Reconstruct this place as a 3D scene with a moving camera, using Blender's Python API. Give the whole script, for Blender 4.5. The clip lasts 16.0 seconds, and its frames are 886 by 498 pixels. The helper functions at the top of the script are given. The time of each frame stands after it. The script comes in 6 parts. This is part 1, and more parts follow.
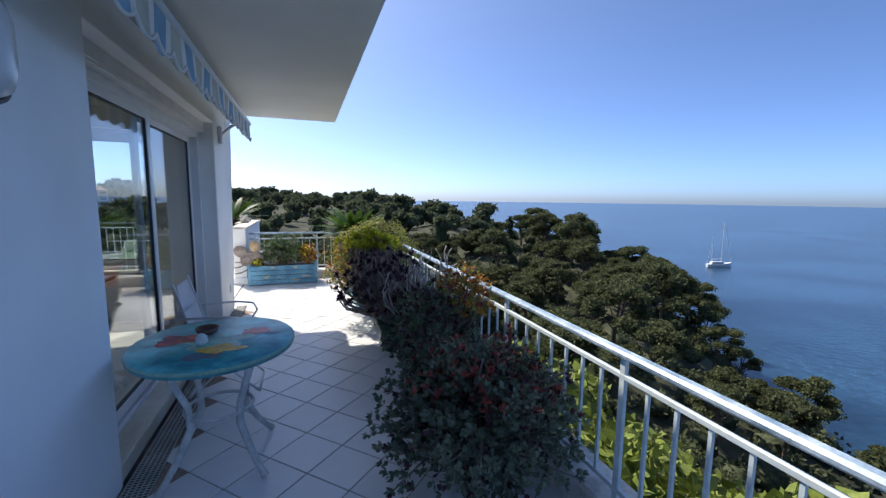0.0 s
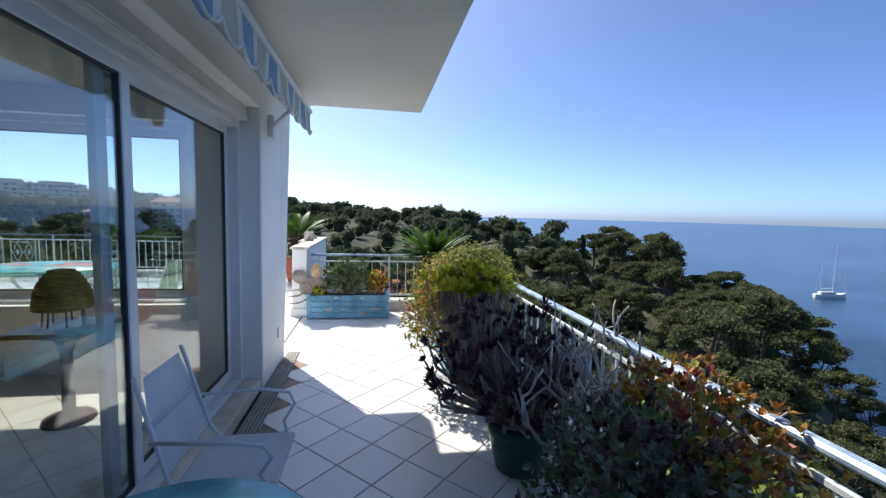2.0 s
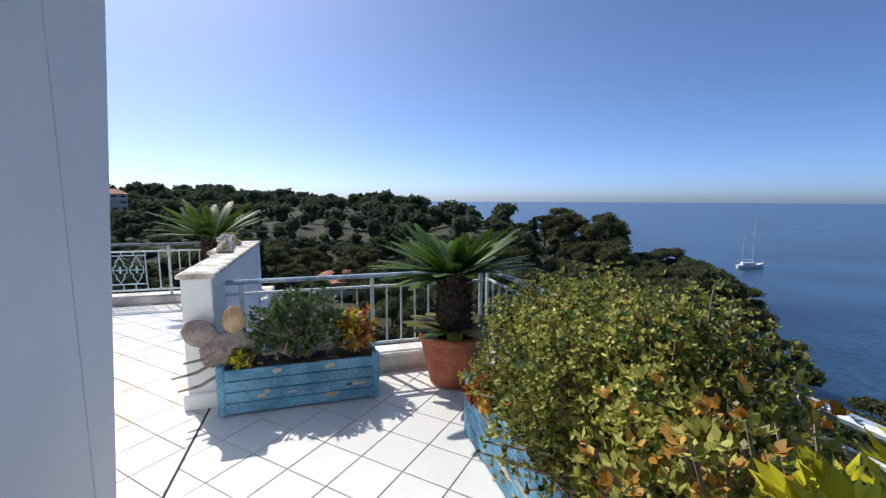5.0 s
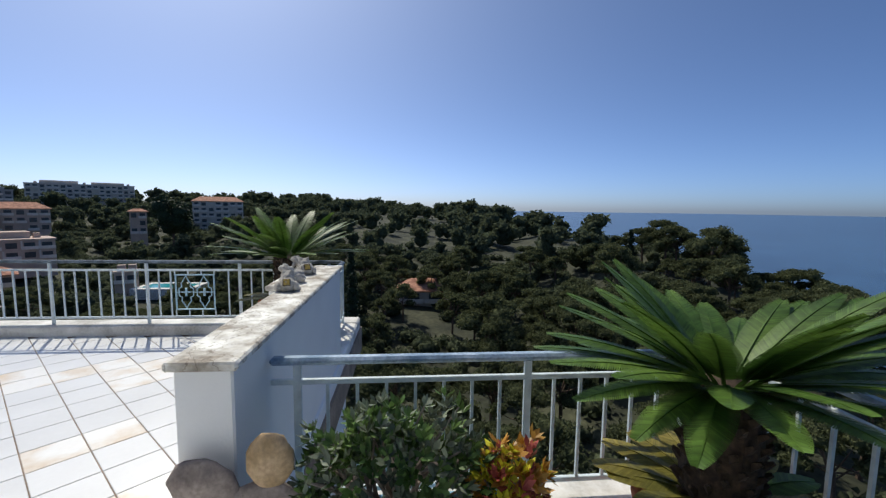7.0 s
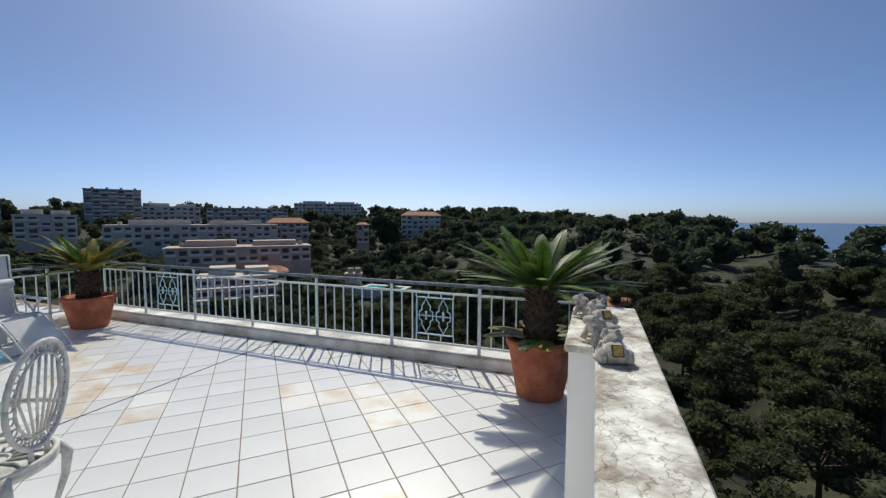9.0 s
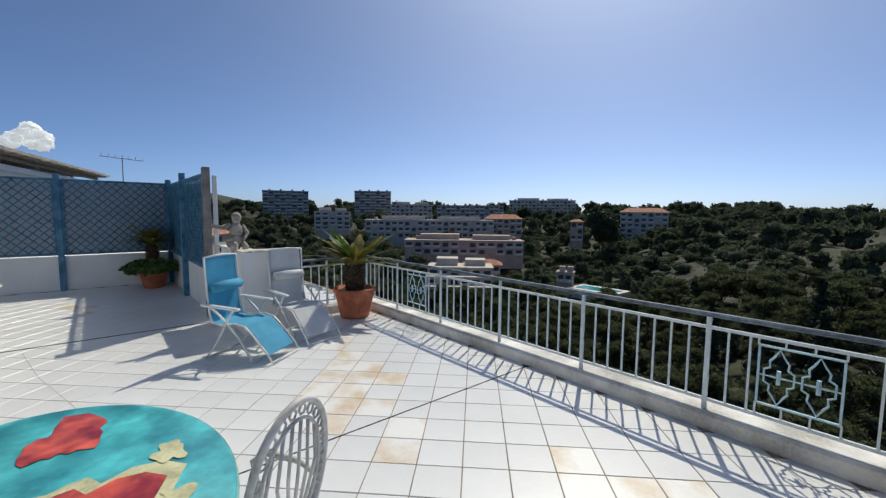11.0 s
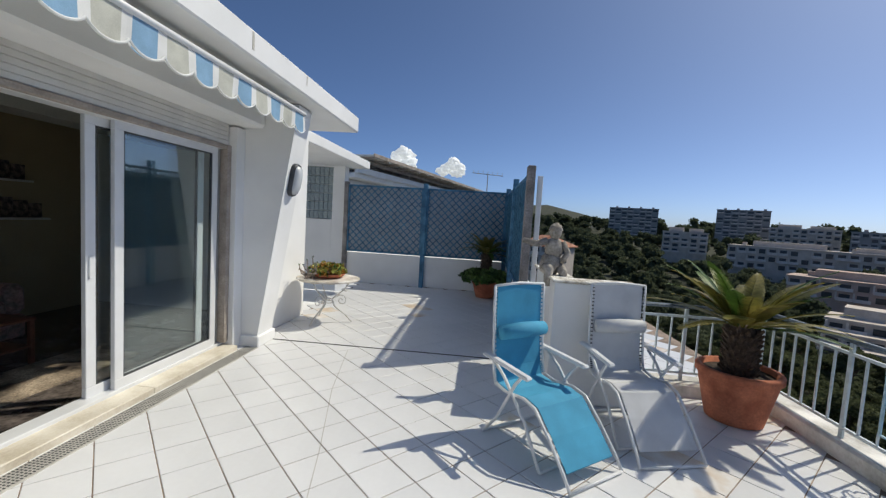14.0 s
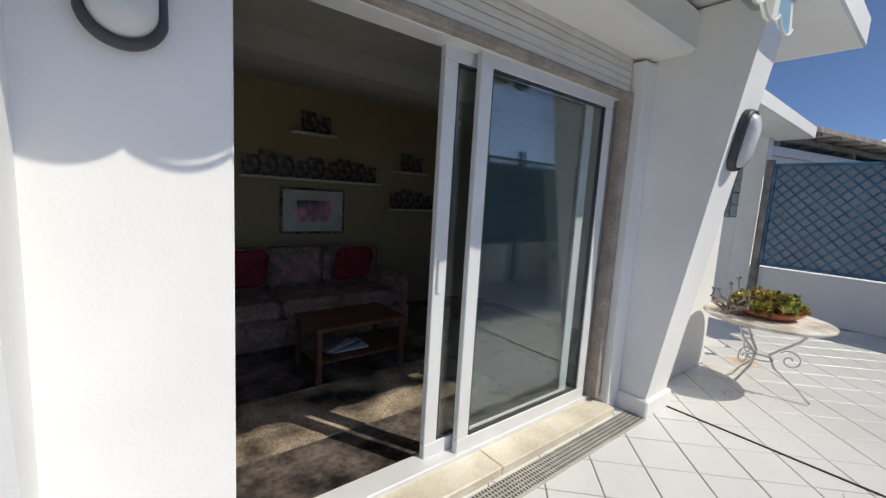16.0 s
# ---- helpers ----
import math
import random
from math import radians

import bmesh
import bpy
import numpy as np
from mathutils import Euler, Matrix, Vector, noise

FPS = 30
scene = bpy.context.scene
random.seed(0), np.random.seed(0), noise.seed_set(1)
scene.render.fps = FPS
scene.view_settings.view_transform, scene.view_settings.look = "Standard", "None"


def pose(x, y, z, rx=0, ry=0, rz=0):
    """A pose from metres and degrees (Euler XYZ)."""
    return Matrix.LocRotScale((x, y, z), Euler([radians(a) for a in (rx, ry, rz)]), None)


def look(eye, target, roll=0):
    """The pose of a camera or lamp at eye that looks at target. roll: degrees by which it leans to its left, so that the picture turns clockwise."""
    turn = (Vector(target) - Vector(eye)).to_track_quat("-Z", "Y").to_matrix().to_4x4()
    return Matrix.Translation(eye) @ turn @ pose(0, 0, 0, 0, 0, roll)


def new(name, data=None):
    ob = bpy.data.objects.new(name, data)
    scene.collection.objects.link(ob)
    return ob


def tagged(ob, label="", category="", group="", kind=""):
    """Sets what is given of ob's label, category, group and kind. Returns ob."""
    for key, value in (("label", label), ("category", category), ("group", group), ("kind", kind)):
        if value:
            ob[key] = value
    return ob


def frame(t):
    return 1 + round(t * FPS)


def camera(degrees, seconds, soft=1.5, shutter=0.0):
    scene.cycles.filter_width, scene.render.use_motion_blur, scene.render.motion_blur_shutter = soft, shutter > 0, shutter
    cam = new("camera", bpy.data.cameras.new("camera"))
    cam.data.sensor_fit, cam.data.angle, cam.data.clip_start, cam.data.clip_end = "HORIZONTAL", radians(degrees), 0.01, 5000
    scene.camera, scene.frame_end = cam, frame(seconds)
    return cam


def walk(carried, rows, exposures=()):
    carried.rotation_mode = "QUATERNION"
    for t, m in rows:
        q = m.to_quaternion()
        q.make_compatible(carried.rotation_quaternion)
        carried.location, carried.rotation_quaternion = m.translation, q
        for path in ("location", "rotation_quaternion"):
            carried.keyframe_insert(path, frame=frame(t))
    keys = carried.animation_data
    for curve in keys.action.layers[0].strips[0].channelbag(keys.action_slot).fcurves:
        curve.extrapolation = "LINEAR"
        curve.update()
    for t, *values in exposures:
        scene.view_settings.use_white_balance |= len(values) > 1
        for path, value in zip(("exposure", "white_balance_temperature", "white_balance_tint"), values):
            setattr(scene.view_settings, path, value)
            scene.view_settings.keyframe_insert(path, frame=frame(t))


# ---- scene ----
cam = camera(94.7, 16.0, soft=1.3)
PATH = [
    (0, (0.878, -0.119, 1.592), (1.515, 1.761, 1.346), 0.8),
    (0.5, (0.876, 0.23, 1.562), (1.314, 2.167, 1.325), 0.8),
    (1, (0.868, 0.627, 1.529), (1.216, 2.584, 1.31), 1.3),
    (1.5, (0.841, 1.064, 1.564), (1.176, 3.025, 1.359), 1.4),
    (2, (0.85, 1.651, 1.592), (1.181, 3.615, 1.417), 1.6),
    (2.5, (0.835, 2.179, 1.614), (1.177, 4.142, 1.442), 1.7),
    (3, (0.867, 2.706, 1.586), (1.226, 4.667, 1.42), 1.4),
    (3.2, (0.872, 2.913, 1.579), (1.247, 4.871, 1.422), 1.0),
    (5.3, (0.621, 4.844, 1.592), (1.2, 6.742, 1.343), 0.3),
    (5.5, (0.61, 5.044, 1.563), (1.176, 6.947, 1.317), 0.5),
    (6, (0.581, 5.559, 1.578), (1.057, 7.485, 1.328), 0.3),
    (6.5, (0.532, 6.006, 1.578), (0.875, 7.963, 1.349), 0.7),
    (7, (0.493, 6.413, 1.601), (0.672, 8.395, 1.399), 0.8),
    (7.5, (0.374, 6.742, 1.613), (0.36, 8.735, 1.449), 0.7),
    (8, (0.181, 6.987, 1.656), (-0.059, 8.966, 1.502), 0.8),
    (8.5, (-0.079, 7.196, 1.601), (-0.561, 9.133, 1.471), 0.2),
    (9, (-0.392, 7.302, 1.652), (-1.088, 9.171, 1.502), 0.3),
    (9.5, (-0.726, 7.386, 1.678), (-1.64, 9.158, 1.522), -0.1),
    (10, (-1.052, 7.532, 1.648), (-2.164, 9.187, 1.493), -0.1),
    (10.2, (-1.144, 7.582, 1.649), (-2.341, 9.177, 1.493), 0.2),
    (12.3, (-2.385, 8.54, 1.694), (-4.187, 9.396, 1.551), 1.2),
    (12.5, (-2.453, 8.514, 1.682), (-4.274, 9.332, 1.558), 1.8),
    (13, (-2.856, 8.742, 1.678), (-4.765, 9.324, 1.547), 2.4),
    (13.5, (-3.29, 8.798, 1.651), (-5.271, 9.041, 1.524), 3.1),
    (14, (-3.688, 8.745, 1.636), (-5.675, 8.569, 1.487), 3.5),
    (14.5, (-4.123, 8.596, 1.627), (-6.026, 8.009, 1.442), 3.6),
    (15, (-4.536, 8.283, 1.578), (-6.283, 7.335, 1.362), 3.5),
    (15.5, (-4.908, 7.88, 1.546), (-6.439, 6.619, 1.295), 3.5),
    (16, (-5.205, 7.448, 1.515), (-6.453, 5.906, 1.259), 3.4),
]
EXPOSURE = [(0, 0.90, 6850, 8), (0.5, 1.10, 6900, 8), (1.2, 1.10, 6850, 8), (2, 0.96, 6800, 8), (3, 0.84, 6750, 8), (5.5, 0.34, 6750, 7), (9, -0.08, 7000, 3), (12.5, -0.08, 7050, 3), (16, -0.06, 7100, 6)]
walk(cam, [(t, look(eye, target, roll)) for t, eye, target, roll in PATH], EXPOSURE)

# ---------------------------------------------------------------- light
SUN = Vector((-0.39, 0.73, 1.0)).normalized()
world = bpy.data.worlds.new("world")
scene.world = world
world.use_nodes = True
wn = world.node_tree.nodes
sky = wn.new("ShaderNodeTexSky")
sky.sky_type = "NISHITA"
sky.sun_disc = False
sky.sun_elevation = math.asin(SUN.z)
sky.sun_rotation = math.atan2(SUN.x, SUN.y) % (2 * math.pi)
sky.altitude = 1500
sky.air_density = 0.5
sky.dust_density = 4.2
sky.ozone_density = 10.0
wn["Background"].inputs["Strength"].default_value = 0.15
world.node_tree.links.new(sky.outputs["Color"], wn["Background"].inputs["Color"])
sun_data = bpy.data.lights.new("sun", "SUN")
sun_data.energy = 3.25
sun_data.angle = radians(0.53)
sun_data.color = (1.0, 0.95, 0.88)
sun_lamp = new("sun", sun_data)
sun_lamp.matrix_world = look((0, 0, 40), Vector((0, 0, 40)) - SUN)


# ---------------------------------------------------------------- materials
def mat(name, base, rough=0.6, metal=0.0, vary=0.12, scale=6.0, fine=60.0, bump=0.15, tint=None, spec=0.5, rand=0.0, island=0.0, coat=0.0, bumpdist=0.004):
    """A painted, stony or woven surface: two scales of colour variation and a fine relief."""
    m = bpy.data.materials.new(name)
    m.use_nodes = True
    n, l = m.node_tree.nodes, m.node_tree.links
    b = n["Principled BSDF"]
    b.inputs["Roughness"].default_value = rough
    b.inputs["Metallic"].default_value = metal
    b.inputs["Specular IOR Level"].default_value = spec
    b.inputs["Coat Weight"].default_value = coat
    tc = n.new("ShaderNodeTexCoord")
    big = n.new("ShaderNodeTexNoise")
    big.inputs["Scale"].default_value = scale
    big.inputs["Detail"].default_value = 5
    small = n.new("ShaderNodeTexNoise")
    small.inputs["Scale"].default_value = fine
    small.inputs["Detail"].default_value = 3
    l.new(tc.outputs["Object"], big.inputs["Vector"])
    l.new(tc.outputs["Object"], small.inputs["Vector"])
    ramp = n.new("ShaderNodeValToRGB")
    ramp.color_ramp.elements[0].position, ramp.color_ramp.elements[1].position = 0.35, 0.68
    dark = [c * (1 - vary) for c in base]
    light = [min(1.0, c * (1 + vary)) for c in (tint or base)]
    ramp.color_ramp.elements[0].color = (*dark, 1)
    ramp.color_ramp.elements[1].color = (*light, 1)
    l.new(big.outputs["Fac"], ramp.inputs["Fac"])
    mix = n.new("ShaderNodeMix")
    mix.data_type, mix.blend_type = "RGBA", "OVERLAY"
    mix.inputs["Factor"].default_value = min(1.0, vary * 2.0)
    l.new(ramp.outputs["Color"], mix.inputs["A"])
    l.new(small.outputs["Fac"], mix.inputs["B"])
    out = mix.outputs["Result"]
    if rand or island:
        hsv = n.new("ShaderNodeHueSaturation")
        mr = n.new("ShaderNodeMapRange")
        if island:
            src = n.new("ShaderNodeNewGeometry").outputs["Random Per Island"]
        else:
            src = n.new("ShaderNodeObjectInfo").outputs["Random"]
        k = island or rand
        mr.inputs["To Min"].default_value, mr.inputs["To Max"].default_value = 1 - k, 1 + k
        l.new(src, mr.inputs["Value"])
        l.new(mr.outputs["Result"], hsv.inputs["Value"])
        l.new(out, hsv.inputs["Color"])
        out = hsv.outputs["Color"]
    l.new(out, b.inputs["Base Color"])
    if bump:
        bp = n.new("ShaderNodeBump")
        bp.inputs["Strength"].default_value = bump
        bp.inputs["Distance"].default_value = bumpdist
        l.new(small.outputs["Fac"], bp.inputs["Height"])
        l.new(bp.outputs["Normal"], b.inputs["Normal"])
    return m


def leaf_mat(name, base, tint, var=0.35, trans=0.25, rough=0.5, spec=0.3):
    m = mat(name, base, rough, vary=0.25, scale=2.0, fine=30, bump=0.0, tint=tint, island=var, spec=spec)
    n, l = m.node_tree.nodes, m.node_tree.links
    b = n["Principled BSDF"]
    tr = n.new("ShaderNodeBsdfTranslucent")
    add = n.new("ShaderNodeMixShader")
    add.inputs["Fac"].default_value = trans
    src = b.inputs["Base Color"].links[0].from_socket
    l.new(src, tr.inputs["Color"])
    l.new(b.outputs["BSDF"], add.inputs[1])
    l.new(tr.outputs["BSDF"], add.inputs[2])
    l.new(add.outputs["Shader"], n["Material Output"].inputs["Surface"])
    return m


def glass_mat(name, tint=(0.9, 0.95, 0.95)):
    m = bpy.data.materials.new(name)
    m.use_nodes = True
    n, l = m.node_tree.nodes, m.node_tree.links
    n.remove(n["Principled BSDF"])
    tr = n.new("ShaderNodeBsdfTransparent")
    tr.inputs["Color"].default_value = (*tint, 1)
    gl = n.new("ShaderNodeBsdfGlossy")
    gl.inputs["Roughness"].default_value = 0.0
    lw = n.new("ShaderNodeLayerWeight")
    lw.inputs["Blend"].default_value = 0.5
    pw = n.new("ShaderNodeMath")
    pw.operation = "POWER"
    pw.inputs[1].default_value = 4.0
    fr = n.new("ShaderNodeMath")
    fr.operation = "MULTIPLY_ADD"
    fr.inputs[1].default_value = 0.75
    fr.inputs[2].default_value = 0.10
    l.new(lw.outputs["Facing"], pw.inputs[0])
    l.new(pw.outputs["Value"], fr.inputs[0])
    mx = n.new("ShaderNodeMixShader")
    l.new(fr.outputs["Value"], mx.inputs["Fac"])
    l.new(tr.outputs["BSDF"], mx.inputs[1])
    l.new(gl.outputs["BSDF"], mx.inputs[2])
    l.new(mx.outputs["Shader"], n["Material Output"].inputs["Surface"])
    return m


WALL = mat("white_render", (0.86, 0.86, 0.85), 0.85, vary=0.05, scale=1.3, fine=90, bump=0.25)
SOFFIT = mat("soffit_paint", (0.85, 0.85, 0.84), 0.9, vary=0.05, scale=1.0, fine=70, bump=0.2)
KERB = mat("weathered_cement", (0.62, 0.59, 0.53), 0.9, vary=0.22, scale=3.0, fine=40, bump=0.4, tint=(0.75, 0.73, 0.69))
COPING = mat("worn_coping", (0.52, 0.45, 0.36), 0.9, vary=0.3, scale=7.0, fine=35, bump=0.7, tint=(0.80, 0.76, 0.70), bumpdist=0.012)


def cracked(m, scale, width, colour):
    """Thin wandering cracks with a dirty edge over a flaking surface."""
    n, l = m.node_tree.nodes, m.node_tree.links
    b = n["Principled BSDF"]
    src = b.inputs["Base Color"].links[0].from_socket
    tc = n.new("ShaderNodeTexCoord")
    wob = n.new("ShaderNodeTexNoise")
    wob.inputs["Scale"].default_value = scale * 1.7
    wob.inputs["Detail"].default_value = 4
    add = n.new("ShaderNodeMix")
    add.data_type, add.blend_type = "RGBA", "LINEAR_LIGHT"
    add.inputs["Factor"].default_value = 0.10
    vor = n.new("ShaderNodeTexVoronoi")
    vor.feature = "DISTANCE_TO_EDGE"
    vor.inputs["Scale"].default_value = scale
    rp = n.new("ShaderNodeValToRGB")
    rp.color_ramp.elements[0].position, rp.color_ramp.elements[1].position = width * 0.4, width
    rp.color_ramp.elements[0].color, rp.color_ramp.elements[1].color = (*colour, 1), (1, 1, 1, 1)
    mul = n.new("ShaderNodeMix")
    mul.data_type, mul.blend_type = "RGBA", "MULTIPLY"
    mul.inputs["Factor"].default_value = 0.6
    l.new(tc.outputs["Object"], wob.inputs["Vector"])
    l.new(tc.outputs["Object"], add.inputs["A"])
    l.new(wob.outputs["Color"], add.inputs["B"])
    l.new(add.outputs["Result"], vor.inputs["Vector"])
    l.new(vor.outputs["Distance"], rp.inputs["Fac"])
    l.new(src, mul.inputs["A"])
    l.new(rp.outputs["Color"], mul.inputs["B"])
    l.new(mul.outputs["Result"], b.inputs["Base Color"])


cracked(COPING, 8.0, 0.03, (0.34, 0.28, 0.22))
GROUT = mat("brown_grout", (0.30, 0.23, 0.18), 0.95, vary=0.3, scale=4.0)
TILE = mat("white_glazed_tile", (0.74, 0.74, 0.74), 0.32, vary=0.05, scale=1.1, fine=25, bump=0.05, rand=0.035)
STAIN = mat("stained_tile", (0.74, 0.60, 0.45), 0.4, vary=0.10, scale=2.6, fine=25, bump=0.05, tint=(0.74, 0.73, 0.71), rand=0.03)
for node in STAIN.node_tree.nodes:
    if node.bl_idname == "ShaderNodeValToRGB":
        node.color_ramp.elements[0].position, node.color_ramp.elements[1].position = 0.36, 0.56
sgeo = STAIN.node_tree.nodes.new("ShaderNodeNewGeometry")
for node in STAIN.node_tree.nodes:
    if node.bl_idname == "ShaderNodeTexNoise":
        STAIN.node_tree.links.new(sgeo.outputs["Position"], node.inputs["Vector"])
MARBLE = mat("cream_marble", (0.66, 0.58, 0.45), 0.4, vary=0.15, scale=3.0, tint=(0.72, 0.67, 0.57))
GRATE = mat("drain_plastic", (0.50, 0.48, 0.44), 0.7, vary=0.15)
HOLE = mat("drain_hole", (0.08, 0.08, 0.08), 0.9)
JOINT = mat("black_joint", (0.03, 0.03, 0.03), 0.9)
RAILW = mat("pale_blue_white_paint", (0.66, 0.74, 0.76), 0.5, vary=0.12, scale=9, fine=60, bump=0.2)
RAILB = mat("blue_grey_handrail_paint", (0.22, 0.34, 0.47), 0.35, vary=0.25, scale=8, fine=60, bump=0.2, tint=(0.42, 0.50, 0.58))
RAILO = mat("sky_blue_ornament_paint", (0.46, 0.66, 0.74), 0.5, vary=0.15, scale=9, fine=60, bump=0.2)
# darker copy of the handrail paint: backlit shade put into the colour
RAILD = mat("shaded_handrail_paint", (0.07, 0.10, 0.13), 0.55, vary=0.3, scale=8, fine=60, bump=0.2, tint=(0.13, 0.17, 0.21))
ALU = mat("white_lacquered_aluminium", (0.72, 0.73, 0.74), 0.35, vary=0.04, bump=0.05)
DARKSEAL = mat("dark_seal", (0.04, 0.045, 0.05), 0.6)
SHUT = mat("shutter_slat_paint", (0.74, 0.73, 0.71), 0.5, vary=0.06)
GLASS = glass_mat("window_glass")
BLUEW = mat("flaking_blue_wood", (0.10, 0.29, 0.45), 0.7, vary=0.25, scale=5, fine=40, bump=0.5, tint=(0.16, 0.36, 0.50))
FLAKE = mat("bare_wood_patch", (0.55, 0.47, 0.36), 0.9, vary=0.2)
LATT = mat("blue_lattice_paint", (0.045, 0.16, 0.28), 0.65, vary=0.25, scale=6, fine=40, tint=(0.08, 0.23, 0.36), bump=0.2)
POSTW = mat("weathered_grey_post", (0.26, 0.24, 0.23), 0.9, vary=0.3, scale=5, fine=50, bump=0.4)
PANEL = mat("frosted_panel", (0.38, 0.41, 0.45), 0.6, vary=0.1, scale=2)
SCREEN = mat("blue_grey_screen_cloth", (0.20, 0.29, 0.36), 0.8, vary=0.12, scale=3, fine=120)
TERRA = mat("terracotta", (0.43, 0.125, 0.062), 0.85, vary=0.18, scale=6, fine=50, bump=0.25, tint=(0.50, 0.17, 0.09))
SOIL = mat("potting_soil", (0.05, 0.035, 0.025), 0.95, vary=0.4, scale=20, bump=0.8)
GREENPOT = mat("green_plastic_pot", (0.01, 0.07, 0.055), 0.45, vary=0.1)
IRON = mat("white_cast_iron", (0.62, 0.60, 0.57), 0.55, vary=0.18, scale=12, fine=70, bump=0.3)
TUBE = mat("white_tube_paint", (0.75, 0.76, 0.76), 0.35, vary=0.05, bump=0.05)
FABB = mat("blue_mesh_fabric", (0.055, 0.33, 0.52), 0.8, vary=0.1, scale=5, fine=250, bump=0.3)
FABW = mat("white_mesh_fabric", (0.62, 0.63, 0.64), 0.8, vary=0.08, scale=5, fine=250, bump=0.3)
STONE = mat("grey_garden_stone", (0.33, 0.29, 0.24), 0.9, vary=0.3, scale=8, fine=50, bump=0.7, tint=(0.40, 0.36, 0.31))
SHELLM = mat("rough_shell_stone", (0.50, 0.46, 0.40), 0.9, vary=0.25, scale=14, fine=60, bump=0.8)
AWBLUE = mat("awning_blue", (0.22, 0.38, 0.54), 0.85, vary=0.12, scale=6, fine=200)
AWGREY = mat("awning_greyish", (0.50, 0.50, 0.44), 0.85, vary=0.12, scale=6, fine=200)
AWWHITE = mat("awning_white", (0.74, 0.74, 0.72), 0.85, vary=0.08, scale=6, fine=200)
BARK = mat("pine_bark", (0.13, 0.09, 0.065), 0.95, vary=0.35, scale=5, fine=25, bump=0.8)
TWIG = mat("grey_stem", (0.33, 0.27, 0.23), 0.9, vary=0.3, scale=12, fine=50, bump=0.4)
CYCTRUNK = mat("cycad_trunk", (0.07, 0.045, 0.03), 0.95, vary=0.4, scale=20, fine=60, bump=0.8)
PINE = leaf_mat("pine_foliage", (0.072, 0.090, 0.042), (0.130, 0.142, 0.070), 0.22, 0.42, 0.9, 0.08)
# bluer than PINE: a little distance haze is mixed into this leaf colour
PINEFAR = leaf_mat("hazed_foliage", (0.072, 0.092, 0.055), (0.115, 0.132, 0.076), 0.20, 0.40, 0.9, 0.05)
CYPRESS = leaf_mat("cypress_foliage", (0.016, 0.030, 0.014), (0.03, 0.05, 0.02), 0.3, 0.1, 0.7)
FROND = leaf_mat("cycad_frond", (0.055, 0.125, 0.020), (0.12, 0.20, 0.035), 0.25, 0.20, 0.48)
FRONDY = leaf_mat("yellowed_frond", (0.17, 0.17, 0.035), (0.30, 0.24, 0.06), 0.25, 0.25, 0.4)
JADE = leaf_mat("jade_leaf", (0.27, 0.29, 0.06), (0.52, 0.50, 0.15), 0.4, 0.28, 0.4)
BAREW = mat("bare_grey_wood", (0.40, 0.35, 0.32), 0.9, vary=0.25, scale=10, fine=50, bump=0.4, tint=(0.52, 0.47, 0.43))
GREYLEAF = leaf_mat("grey_green_succulent", (0.12, 0.16, 0.11), (0.22, 0.25, 0.17), 0.35, 0.1, 0.5)
REDLEAF = leaf_mat("red_leaf", (0.33, 0.06, 0.05), (0.42, 0.12, 0.09), 0.35, 0.15, 0.45)
PURPLE = leaf_mat("dark_purple_rosette", (0.060, 0.022, 0.032), (0.12, 0.05, 0.06), 0.4, 0.05, 0.4)
YELLOW = leaf_mat("yellow_green_rosette", (0.55, 0.55, 0.03), (0.75, 0.68, 0.07), 0.25, 0.25, 0.45)
ORANGE = leaf_mat("orange_leaf", (0.45, 0.20, 0.04), (0.60, 0.36, 0.08), 0.35, 0.25, 0.45)
GREENL = leaf_mat("green_leaf", (0.06, 0.13, 0.035), (0.14, 0.22, 0.06), 0.4, 0.2, 0.45)
LIMEB = leaf_mat("lime_bush_foliage", (0.12, 0.16, 0.03), (0.21, 0.25, 0.05), 0.4, 0.2, 0.6)
CACTUS = mat("grey_cactus_pad", (0.22, 0.18, 0.17), 0.8, vary=0.25, scale=9, tint=(0.34, 0.28, 0.24))
CACTUSO = mat("ochre_cactus_pad", (0.45, 0.30, 0.14), 0.75, vary=0.25, scale=9, tint=(0.5, 0.36, 0.22))


